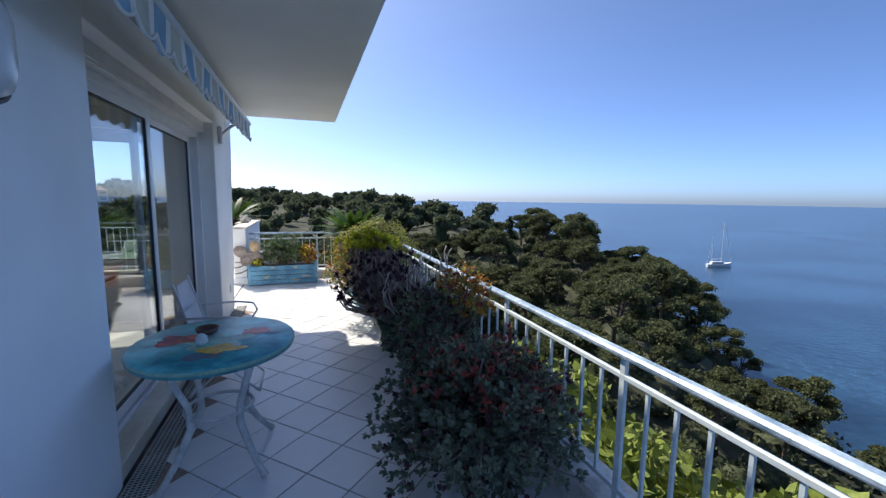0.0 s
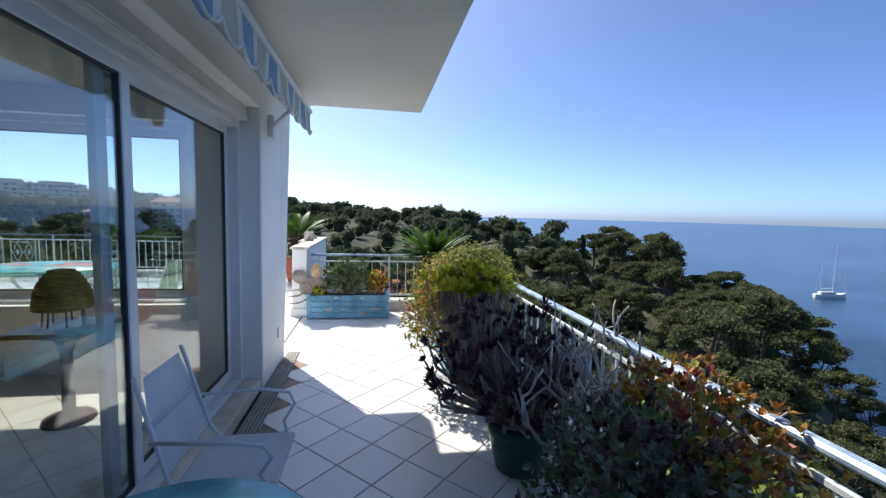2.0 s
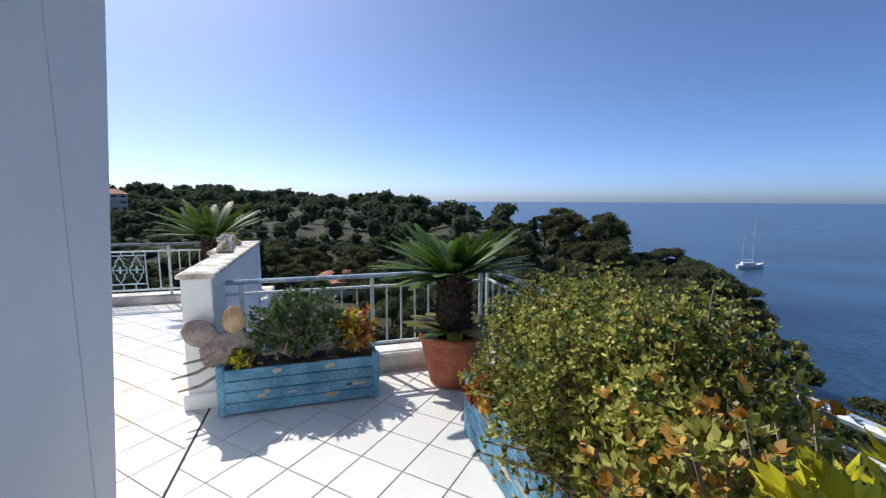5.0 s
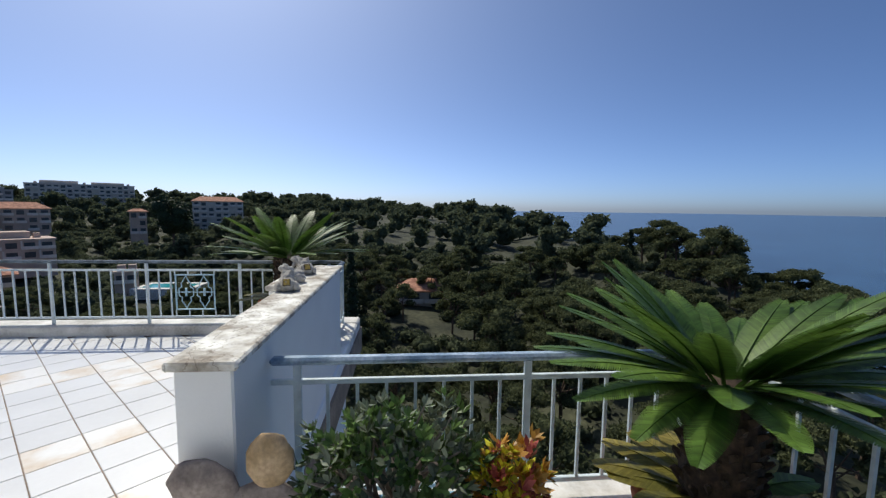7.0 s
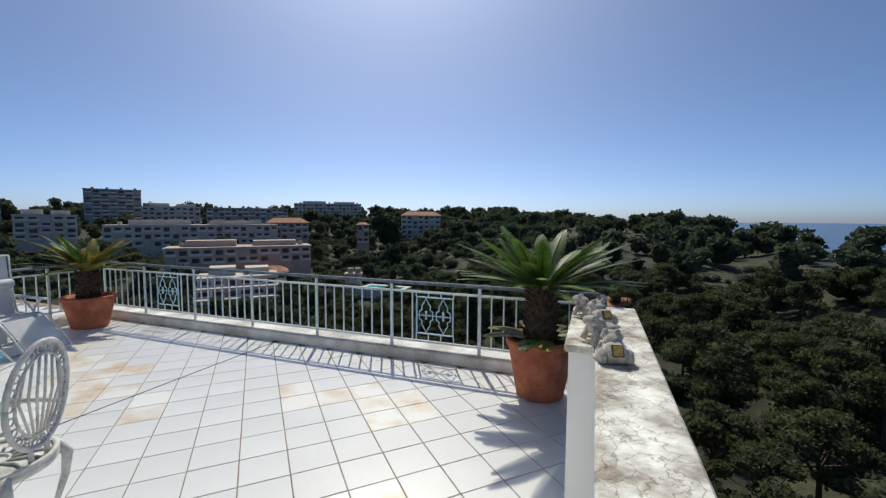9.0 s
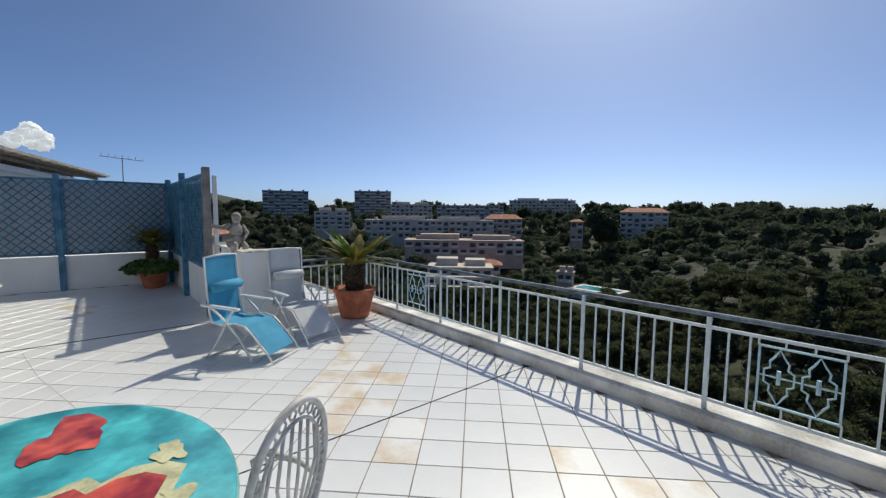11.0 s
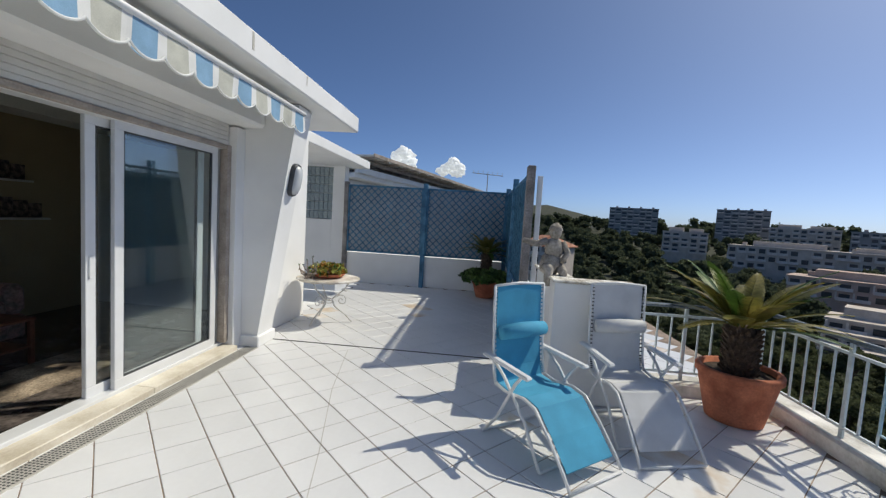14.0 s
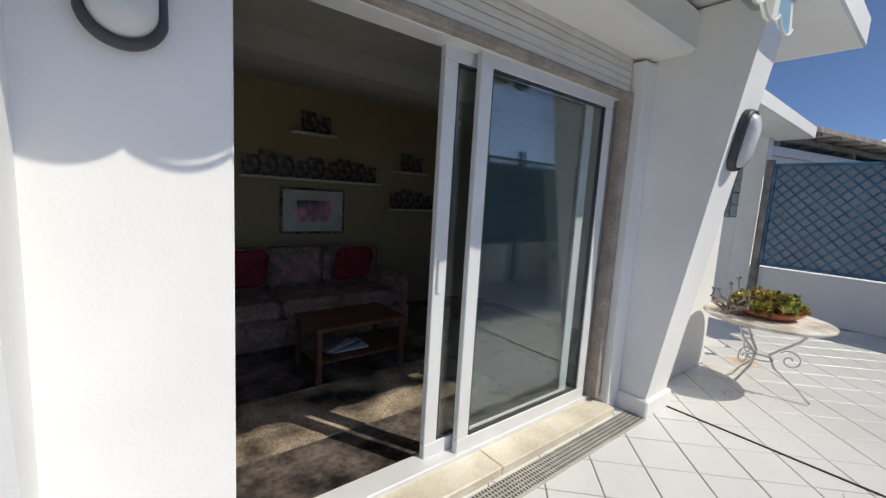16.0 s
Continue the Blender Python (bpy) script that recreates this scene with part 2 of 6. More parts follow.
# ---------------------------------------------------------------- mesh helpers
class Shape:
    """Collects vertices and faces for one mesh."""

    def __init__(self):
        self.v, self.f, self.smooth = [], [], False

    def quad(self, *pts):
        i = len(self.v)
        self.v += [tuple(p) for p in pts]
        self.f.append(tuple(range(i, i + len(pts))))
        return self

    def box(self, x0, y0, z0, x1, y1, z1, m=None):
        i = len(self.v)
        pts = [(x, y, z) for z in (z0, z1) for x, y in ((x0, y0), (x1, y0), (x1, y1), (x0, y1))]
        if m is not None:
            pts = [tuple(m @ Vector(p)) for p in pts]
        self.v += pts
        self.f += [tuple(i + k for k in q) for q in ((0, 3, 2, 1), (4, 5, 6, 7), (0, 1, 5, 4), (1, 2, 6, 5), (2, 3, 7, 6), (3, 0, 4, 7))]
        return self

    def bevbox(self, x0, y0, z0, x1, y1, z1, r=0.01, m=None):
        """A box with chamfered edges."""
        i = len(self.v)
        cx, cy, cz = (x0 + x1) / 2, (y0 + y1) / 2, (z0 + z1) / 2
        hx, hy, hz = (x1 - x0) / 2, (y1 - y0) / 2, (z1 - z0) / 2
        idx, pts = {}, []
        for sx in (-1, 1):
            for sy in (-1, 1):
                for sz in (-1, 1):
                    for ax in range(3):
                        h = [hx - r, hy - r, hz - r]
                        h[ax] += r
                        idx[sx, sy, sz, ax] = i + len(pts)
                        pts.append((cx + sx * h[0], cy + sy * h[1], cz + sz * h[2]))
        if m is not None:
            pts = [tuple(m @ Vector(p)) for p in pts]
        self.v += pts
        for s in (-1, 1):
            a = [idx[s, y, z, 0] for y, z in ((-1, -1), (1, -1), (1, 1), (-1, 1))]
            self.f.append(tuple(a if s > 0 else a[::-1]))
            a = [idx[x, s, z, 1] for x, z in ((-1, -1), (-1, 1), (1, 1), (1, -1))]
            self.f.append(tuple(a if s > 0 else a[::-1]))
            a = [idx[x, y, s, 2] for x, y in ((-1, -1), (1, -1), (1, 1), (-1, 1))]
            self.f.append(tuple(a if s > 0 else a[::-1]))
            for s2 in (-1, 1):
                self.f.append((idx[s, s2, -1, 0], idx[s, s2, -1, 1], idx[s, s2, 1, 1], idx[s, s2, 1, 0]))
                self.f.append((idx[s, -1, s2, 0], idx[s, -1, s2, 2], idx[s, 1, s2, 2], idx[s, 1, s2, 0]))
                self.f.append((idx[-1, s, s2, 1], idx[-1, s, s2, 2], idx[1, s, s2, 2], idx[1, s, s2, 1]))
                for s3 in (-1, 1):
                    self.f.append(tuple(idx[s, s2, s3, k] for k in range(3)))
        return self

    def tube(self, pts, r, n=8, cap=True):
        """A round bar along a path; r is one radius or one for each point."""
        pts = [Vector(p) for p in pts]
        rs = r if isinstance(r, (list, tuple)) else [r] * len(pts)
        i0 = len(self.v)
        side = None
        for k, p in enumerate(pts):
            d = (pts[min(k + 1, len(pts) - 1)] - pts[max(k - 1, 0)]).normalized()
            if side is None:
                side = d.orthogonal().normalized()
            side = (side - d * side.dot(d))
            side = side.normalized() if side.length > 1e-6 else d.orthogonal().normalized()
            up = d.cross(side)
            for j in range(n):
                a = 2 * math.pi * j / n
                self.v.append(tuple(p + (side * math.cos(a) + up * math.sin(a)) * rs[k]))
        for k in range(len(pts) - 1):
            for j in range(n):
                a, b = i0 + k * n + j, i0 + k * n + (j + 1) % n
                self.f.append((a, b, b + n, a + n))
        if cap:
            self.f.append(tuple(i0 + j for j in range(n))[::-1])
            e = i0 + (len(pts) - 1) * n
            self.f.append(tuple(e + j for j in range(n)))
        return self

    def lathe(self, prof, n=28, cx=0, cy=0, sx=1.0, sy=1.0):
        """Turns a profile of (radius, z) round the z axis."""
        i0 = len(self.v)
        for r, z in prof:
            for j in range(n):
                a = 2 * math.pi * j / n
                self.v.append((cx + r * sx * math.cos(a), cy + r * sy * math.sin(a), z))
        for k in range(len(prof) - 1):
            for j in range(n):
                a, b = i0 + k * n + j, i0 + k * n + (j + 1) % n
                self.f.append((a, b, b + n, a + n))
        self.f.append(tuple(i0 + j for j in range(n))[::-1])
        e = i0 + (len(prof) - 1) * n
        self.f.append(tuple(e + j for j in range(n)))
        return self

    def ball(self, c, rx, ry, rz, n=10, rough=0.0, seed=0):
        i0 = len(self.v)
        m = n // 2 + 1
        for k in range(m + 1):
            th = math.pi * k / m
            for j in range(n):
                a = 2 * math.pi * j / n
                d = Vector((math.sin(th) * math.cos(a), math.sin(th) * math.sin(a), math.cos(th)))
                s = 1 + rough * noise.noise(d * 2.3 + Vector((seed, seed * 1.7, 0)))
                self.v.append((c[0] + d.x * rx * s, c[1] + d.y * ry * s, c[2] + d.z * rz * s))
        for k in range(m):
            for j in range(n):
                a, b = i0 + k * n + j, i0 + k * n + (j + 1) % n
                self.f.append((a, a + n, b + n, b))
        return self

    def mesh(self, name, material):
        me = bpy.data.meshes.new(name)
        me.from_pydata(self.v, [], self.f)
        me.materials.append(material)
        if self.smooth:
            me.polygons.foreach_set("use_smooth", [True] * len(me.polygons))
        me.update()
        return me


def soft(sh):
    sh.smooth = True
    return sh


def part(name, sh, material, parent=None, label="", at=None):
    """Links a shape (or a finished mesh) as one mesh object under a thing or a part."""
    ob = new(name, sh if isinstance(sh, bpy.types.Mesh) else sh.mesh(name, material))
    if parent is not None:
        ob.parent = parent
    if at is not None:
        ob.matrix_basis = at
    return tagged(ob, label)


def thing(name, label, category, at=None, group="", kind=""):
    ob = new(name)
    ob.empty_display_size = 0.1
    if at is not None:
        ob.matrix_basis = at
    return tagged(ob, label, category, group, kind)


def solid(name, label, sh, material, category="", at=None, group="", kind="structure"):
    return tagged(part(name, sh, material, None, "", at), label, category, group, kind)


# ---------------------------------------------------------------- structure of the terrace and the flat
def B(*a, r=0.008):
    return Shape().bevbox(*a, r=r)


solid("floor_slab", "concrete terrace slab under brown tile grout", Shape().box(-13.4, 6.0, -0.3, -0.1, 11.85, -0.006).box(-0.1, -4, -0.3, 2.42, 8.45, -0.006), GROUT, "floor")

# facade beside the sea-side strip
solid("wall_east", "white rendered facade wall with a deep window reveal", B(-0.40, -4, 0, -0.10, 2.38, 2.66).bevbox(-0.40, 5.33, 0, -0.10, 6.10, 2.66, r=0.01).bevbox(-0.40, 2.38, 2.42, -0.10, 5.33, 2.66, r=0.006), WALL, "wall")
solid("window_sill_east", "cream stone threshold under the sliding window", B(-0.45, 2.38, -0.005, -0.12, 5.33, 0.10), MARBLE, "threshold")


def fin_shape(x0, x1, y0, ya, yb, z1):
    s = Shape()
    i = len(s.v)
    s.v += [(x, y, z) for x in (x0, x1) for y, z in ((y0, 0), (ya, 0), (yb, z1), (y0, z1))]
    s.f += [(0, 1, 2, 3), (4, 7, 6, 5), (0, 4, 5, 1), (1, 5, 6, 2), (2, 6, 7, 3), (3, 7, 4, 0)]
    return s


solid("wall_fin_corner", "white rendered corner fin of the facade", fin_shape(-0.38, -0.099, 6.095, 6.15, 6.56, 2.80), WALL, "wall")
solid("wall_fin_west", "white rendered fin leaning outward beside the door", fin_shape(-8.52, -8.18, 5.8, 6.20, 6.64, 2.80), WALL, "wall")
solid("wall_fin_plinth", "white plinth block at the foot of the fin", B(-8.56, 5.95, -0.005, -8.15, 6.25, 0.13, r=0.012), WALL, "plinth")
solid("wall_fin_middle", "white rendered fin leaning outward between the windows", fin_shape(-5.03, -4.70, 6.0, 6.18, 6.62, 2.80), WALL, "wall")
solid("wall_north", "white rendered facade wall facing the large terrace",
      B(-0.40, 5.80, 0, -0.30, 6.095, 2.80).bevbox(-0.87, 5.80, 0, -0.40, 6.10, 2.80, r=0.006)
      .bevbox(-4.40, 5.80, 0, -0.87, 6.10, 0.66, r=0.006).bevbox(-4.40, 5.80, 2.36, -0.87, 6.10, 2.80, r=0.006)
      .bevbox(-5.485, 5.80, 0, -4.40, 6.10, 2.80, r=0.006).bevbox(-8.18, 5.72, 0, -8.02, 6.02, 2.50, r=0.006)
      .bevbox(-9.80, 5.75, 0, -8.50, 6.05, 2.80, r=0.006).bevbox(-9.80, 2.0, 0, -9.5, 5.75, 2.80, r=0.006), WALL, "wall")
solid("lintel_beam", "white rendered beam above the shutter box", B(-8.18, 5.80, 2.52, -5.47, 6.26, 2.80, r=0.03), WALL, "beam")
solid("roof_slab_north", "white concrete roof slab with a stained fascia", B(-9.70, 0, 2.82, 0.12, 6.85, 3.04, r=0.015), WALL, "roof")
solid("roof_slab_east", "white concrete roof overhang above the strip", B(-0.40, -5, 2.66, 1.33, 6.15, 2.806, r=0.01).bevbox(0.125, -5, 2.80, 1.33, 6.15, 3.04, r=0.01), SOFFIT, "roof")
solid("fascia_stain", "grey weathering streaks on the roof fascia", Shape().box(-6.9, 6.8505, 2.88, -6.87, 6.852, 3.02).box(-7.9, 6.8505, 2.92, -7.88, 6.852, 3.02).box(-5.6, 6.8505, 2.9, -5.58, 6.852, 3.02), KERB, "stain")

# kerbs
solid("kerb_north", "weathered white cement kerb under the railing", B(-8.15, 11.55, -0.02, -0.12, 11.85, 0.13, r=0.02), KERB, "kerb")
solid("kerb_west", "weathered cement kerb under the short railing", B(-8.15, 10.18, -0.02, -7.88, 11.55, 0.13, r=0.02), KERB, "kerb")
solid("kerb_east", "weathered cement kerb beside the parapet", B(-0.46, 10.38, -0.02, -0.12, 11.55, 0.13, r=0.02), KERB, "kerb")
solid("kerb_strip_end", "peach-stained cement kerb closing the strip", B(-0.12, 8.18, -0.02, 2.17, 8.45, 0.16, r=0.02), KERB, "kerb")
solid("kerb_strip", "weathered cement kerb along the sea side", B(2.17, -4, -0.02, 2.42, 8.45, 0.16, r=0.02), KERB, "kerb")

# parapet between the two terraces
solid("parapet_wall", "white rendered parapet wall with a plinth", B(-0.35, 7.92, 0, -0.14, 10.36, 1.0).bevbox(-0.375, 7.88, -0.005, -0.12, 10.36, 0.12, r=0.01).bevbox(-0.50, 9.42, 0, -0.352, 10.36, 0.985, r=0.006), WALL, "wall")
solid("parapet_coping", "worn stone coping with flaking paint", B(-0.375, 7.895, 1.0, -0.115, 10.38, 1.035, r=0.008).bevbox(-0.52, 9.40, 0.985, -0.377, 10.38, 1.022, r=0.008), COPING, "coping")

# low wall with the statue, fence walls
solid("low_wall_west", "white rendered low wall under the statue", B(-7.66, 9.45, 0, -7.45, 10.18, 1.12).bevbox(-8.60, 9.45, 0, -7.66, 9.66, 1.12, r=0.01), WALL, "wall")
solid("low_wall_coping", "flaking white cap of the low wall", B(-7.68, 9.43, 1.12, -7.43, 10.20, 1.145, r=0.008).bevbox(-8.75, 9.43, 1.12, -7.68, 9.68, 1.145, r=0.008), COPING, "coping")
solid("fence_wall_side", "white low wall below the lattice fence", B(-13.3, 9.36, 0, -8.75, 9.56, 0.74), WALL, "wall")
solid("fence_wall_back", "white low wall closing the terrace", B(-13.4, 5.5, 0, -13.1, 9.36, 0.72), WALL, "wall")

# annex with the glass blocks
solid("annex_wall", "white annex wall with a glass block window",
      B(-13.4, 2.5, 0, -13.1, 4.55, 2.72).bevbox(-13.4, 5.22, 0, -13.1, 5.5, 2.72, r=0.006).bevbox(-13.4, 4.55, 0, -13.1, 5.22, 1.45, r=0.006).bevbox(-13.4, 4.55, 2.68, -13.1, 5.22, 2.72, r=0.006), WALL, "wall")
solid("annex_roof", "white roof slab of the annex", B(-13.6, 2.0, 2.72, -9.85, 5.95, 2.90, r=0.012), WALL, "roof")
blocks = thing("window_annex", "glass block window in the annex wall", "window", kind="structure")
GB = mat("glass_block", (0.30, 0.36, 0.38), 0.15, vary=0.2, scale=12, bump=0.5, spec=0.8)
gb = B(-0.04, -0.052, -0.098, 0.04, 0.052, 0.098, r=0.012).mesh("glass_block", GB)
for j in range(6):
    for k in range(6):
        part("glass_block", gb, None, blocks, at=Matrix.Translation((-13.16, 4.61 + j * 0.111, 1.553 + k * 0.205)))
part("mortar_frame", Shape().box(-13.3, 4.55, 1.45, -13.18, 5.22, 2.68), WALL, blocks)


# ---------------------------------------------------------------- railings
def railing(name, label, p0, p1, posts, base, top, gap=0.135, ornaments=(), rail=None):
    """A painted steel railing from p0 to p1 (plan): posts, handrail, upper and lower rail, pickets, ornaments."""
    a, b = Vector((*p0, 0)), Vector((*p1, 0))
    d = (b - a).normalized()
    n = (b - a).length
    turn = math.atan2(d.y, d.x)
    ob = thing(name, label, "railing", Matrix.Translation(a) @ Matrix.Rotation(turn, 4, "Z"))
    part("handrail", B(0, -0.028, top - 0.018, n, 0.028, top + 0.018, r=0.012), rail or RAILB, ob, "blue-grey painted handrail")
    part("upper_rail", B(0, -0.012, top - 0.115, n, 0.012, top - 0.090, r=0.003), RAILW, ob)
    low = base + 0.075
    part("lower_rail", B(0, -0.012, low, n, 0.012, low + 0.025, r=0.003), RAILW, ob)
    pm = B(-0.018, -0.011, base, 0.018, 0.011, top - 0.019, r=0.003).mesh("post", RAILW)
    for s in posts:
        part("post", pm, None, ob, at=Matrix.Translation((s, 0, 0)))
    bar = Shape().box(-0.0075, -0.0075, low + 0.02, 0.0075, 0.0075, top - 0.11).mesh("picket", RAILW)
    edges = sorted(posts)
    for e0, e1 in zip(edges, edges[1:]):
        k = max(1, round((e1 - e0) / gap))
        for i in range(1, k):
            s = e0 + (e1 - e0) * i / k
            if any(o - 0.02 < s < o + 0.50 for o in ornaments):
                continue
            part("picket", bar, None, ob, at=Matrix.Translation((s, 0, 0)))
    for o in ornaments:
        part("ornament", ornament(low + 0.10, top - 0.155), RAILO, ob, "scrolled ornamental panel", at=Matrix.Translation((o, 0, 0)))
        for s in (0.0, 0.155, 0.31, 0.465):
            part("upper_stub", Shape().box(-0.006, -0.006, top - 0.16, 0.006, 0.006, top - 0.11), RAILW, ob, at=Matrix.Translation((o + s, 0, 0)))
            part("lower_stub", Shape().box(-0.006, -0.006, low + 0.02, 0.006, 0.006, low + 0.105), RAILW, ob, at=Matrix.Translation((o + s, 0, 0)))
    return ob


def ornament(z0, z1, w=0.465):
    """A square frame with two pointed quatrefoil loops side by side."""
    s = Shape()
    r = 0.008
    s.box(0, -r, z0, 0.014, r, z1).box(w - 0.014, -r, z0, w, r, z1).box(0.014, -r, z0, w - 0.014, r, z0 + 0.014).box(0.014, -r, z1 - 0.014, w - 0.014, r, z1)
    h = z1 - z0
    zc = (z0 + z1) / 2
    for c in (w * 0.27, w * 0.73):
        for sg in (1, -1):
            loop = [(c - 0.085, 0), (c - 0.085, 0.045), (c - 0.05, 0.065), (c - 0.055, 0.11), (c - 0.03, 0.145), (c, h / 2 - 0.02), (c + 0.03, 0.145), (c + 0.055, 0.11), (c + 0.05, 0.065), (c + 0.085, 0.045), (c + 0.085, 0)]
            s.tube([(x, 0, zc + sg * z) for x, z in loop], 0.0075, 6)
        s.tube([(c, 0, zc - 0.05), (c, 0, zc + 0.05)], 0.014, 6)
        s.tube([(c - 0.05, 0, zc), (c + 0.05, 0, zc)], 0.009, 6)
    s.tube([(0.01, 0, zc), (w - 0.01, 0, zc)], 0.006, 6)
    return s


# the three terrace handrails take the darker colour that stands for their shaded side
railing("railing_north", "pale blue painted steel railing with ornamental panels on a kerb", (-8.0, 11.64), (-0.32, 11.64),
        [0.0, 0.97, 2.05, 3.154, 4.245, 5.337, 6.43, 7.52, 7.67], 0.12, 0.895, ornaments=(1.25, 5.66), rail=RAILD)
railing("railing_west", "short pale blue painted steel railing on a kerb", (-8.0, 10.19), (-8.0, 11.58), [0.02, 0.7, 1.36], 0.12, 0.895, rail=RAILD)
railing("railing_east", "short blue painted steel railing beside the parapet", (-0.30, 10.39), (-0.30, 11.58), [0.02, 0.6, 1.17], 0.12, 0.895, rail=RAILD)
railing("railing_strip_end", "pale blue painted steel railing closing the strip", (-0.13, 8.30), (2.20, 8.30), [0.12, 1.22, 2.3], 0.15, 0.885)
railing("railing_strip", "pale blue painted steel railing along the sea side", (2.24, -4.0), (2.24, 8.33), [0.1, 1.55, 3.0, 4.15, 5.3, 6.45, 7.6, 8.75, 9.9, 11.1, 12.3], 0.15, 0.90, gap=0.145)


# ---------------------------------------------------------------- sliding windows
def leaf(parent, w, h, name="sash", handle=False, t=0.07):
    """A sliding leaf in its own plane: x along the width, z up, front towards -y."""
    ob = part(name, B(0, -0.02, 0, w, 0.02, t, r=0.004).bevbox(0, -0.02, h - t, w, 0.02, h, r=0.004).bevbox(0, -0.02, t, t, 0.02, h - t, r=0.004).bevbox(w - t, -0.02, t, w, 0.02, h - t, r=0.004), ALU, parent, "white aluminium frame")
    g = part("pane", Shape().box(t, -0.004, t, w - t, 0.004, h - t), GLASS, ob, "clear glass pane")
    g.visible_shadow = False
    part("seal", Shape().box(t, -0.012, t, t + 0.012, 0.012, h - t).box(w - t - 0.012, -0.012, t, w - t, 0.012, h - t).box(t, -0.012, t, w - t, 0.012, t + 0.012).box(t, -0.012, h - t - 0.012, w - t, 0.012, h - t), DARKSEAL, ob)
    if handle:
        part("handle", B(0.02, -0.034, h * 0.43, 0.045, -0.02, h * 0.51, r=0.004), ALU, ob)
    return ob


def window_frame(parent, w, h, t=0.06, d=0.14, sill=True):
    s = B(0, -d / 2, h - t, w, d / 2, h, r=0.004).bevbox(0, -d / 2, 0, t, d / 2, h - t, r=0.004).bevbox(w - t, -d / 2, 0, w, d / 2, h - t, r=0.004)
    if sill:
        s.bevbox(t, -d / 2, 0, w - t, d / 2, 0.035, r=0.004)
    return part("window_frame", s, ALU, parent, "white aluminium frame")


# window of the strip: its width runs along y
win1 = thing("window_east", "wide sliding window with white aluminium frames", "window", Matrix.Translation((-0.33, 2.38, 0.10)) @ Matrix.Rotation(radians(90), 4, "Z"), kind="structure")
window_frame(win1, 2.95, 2.20)
l1 = leaf(win1, 1.40, 2.10, handle=True)
l1.matrix_basis = Matrix.Translation((0.04, -0.03, 0.05))
l2 = leaf(win1, 1.62, 2.10)
l2.matrix_basis = Matrix.Translation((1.29, 0.03, 0.05))
part("shutter_box", B(0, -0.13, 2.20, 2.95, 0.05, 2.32, r=0.006).bevbox(0.02, -0.14, 2.215, 2.93, -0.125, 2.235, r=0.003), SHUT, win1, "white shutter housing")
# corner room window
win3 = thing("window_north", "wide sliding window above a low wall", "window", Matrix.Translation((-0.87, 5.95, 0.66)) @ Matrix.Rotation(radians(180), 4, "Z"), kind="structure")
window_frame(win3, 3.53, 1.70)
for x0, y0, w0 in ((0.05, -0.03, 2.30), (2.28, 0.03, 1.20)):
    o = leaf(win3, w0, 1.60)
    o.matrix_basis = Matrix.Translation((x0, y0, 0.04))
# door of the large terrace
door = thing("door_1", "half-open sliding glass door with white aluminium frames", "door", Matrix.Translation((-5.47, 5.83, 0.05)) @ Matrix.Rotation(radians(180), 4, "Z"), kind="structure")
window_frame(door, 2.55, 2.24, t=0.05)
d1 = leaf(door, 1.25, 2.18, "door_leaf", t=0.085)
d1.matrix_basis = Matrix.Translation((1.18, -0.035, 0.03))
d2 = leaf(door, 1.30, 2.18, "door_leaf", True, t=0.085)
d2.matrix_basis = Matrix.Translation((1.00, 0.03, 0.03))
shut = thing("roller_shutter", "white roller shutter slats half drawn up above the door", "shutter", Matrix.Translation((-5.47, 5.90, 2.29)) @ Matrix.Rotation(radians(180), 4, "Z"), kind="structure")
slat = B(0.01, -0.012, 0, 2.54, 0.006, 0.043, r=0.005).mesh("slat", SHUT)
for k in range(5):
    part("slat", slat, None, shut, at=Matrix.Translation((0, -0.02, 0.005 + 0.046 * k)))
GUIDE = mat("weathered_guide_channel", (0.36, 0.31, 0.27), 0.7, vary=0.2, scale=8)
part("guide_rail", B(2.48, -0.06, -2.2, 2.55, 0.03, 0.0, r=0.004), GUIDE, shut, "weathered brown-grey guide channel")
part("bottom_bar", B(0.01, -0.05, -0.045, 2.54, 0.02, 0.0, r=0.006), GUIDE, shut, "weathered beige bottom bar")
solid("threshold_north", "worn cream marble threshold in two slabs", B(-8.02, 5.72, -0.005, -6.83, 6.08, 0.055, r=0.006).bevbox(-6.826, 5.72, -0.005, -5.47, 6.08, 0.055, r=0.006), MARBLE, "threshold")

# floor drains
for nm, x0, x1, y0, y1 in (("drain_north", -8.15, -4.7, 6.10, 6.255), ("drain_east", -0.09, 0.05, 2.0, 6.3)):
    g = thing(nm, "grey slotted floor drain channel along the facade", "drain", kind="structure")
    part("grate", Shape().box(x0, y0, -0.004, x1, y1, 0.004), GRATE, g)
    s = Shape()
    along_x = x1 - x0 > y1 - y0
    n = int(max(x1 - x0, y1 - y0) / 0.022)
    for i in range(n):
        for k in range(5):
            u, v = (i + 0.5) * 0.022, 0.018 + k * 0.0275
            cx, cy = (x0 + u, y0 + v) if along_x else (x0 + v, y0 + u)
            if cx < x1 - 0.01 and cy < y1 - 0.01:
                a, b = (0.006, 0.009) if along_x else (0.009, 0.006)
                s.quad((cx - a, cy - b, 0.006), (cx + a, cy - b, 0.006), (cx + a, cy + b, 0.006), (cx - a, cy + b, 0.006))
    tagged(part("slots", s, HOLE, g), kind="stuff")
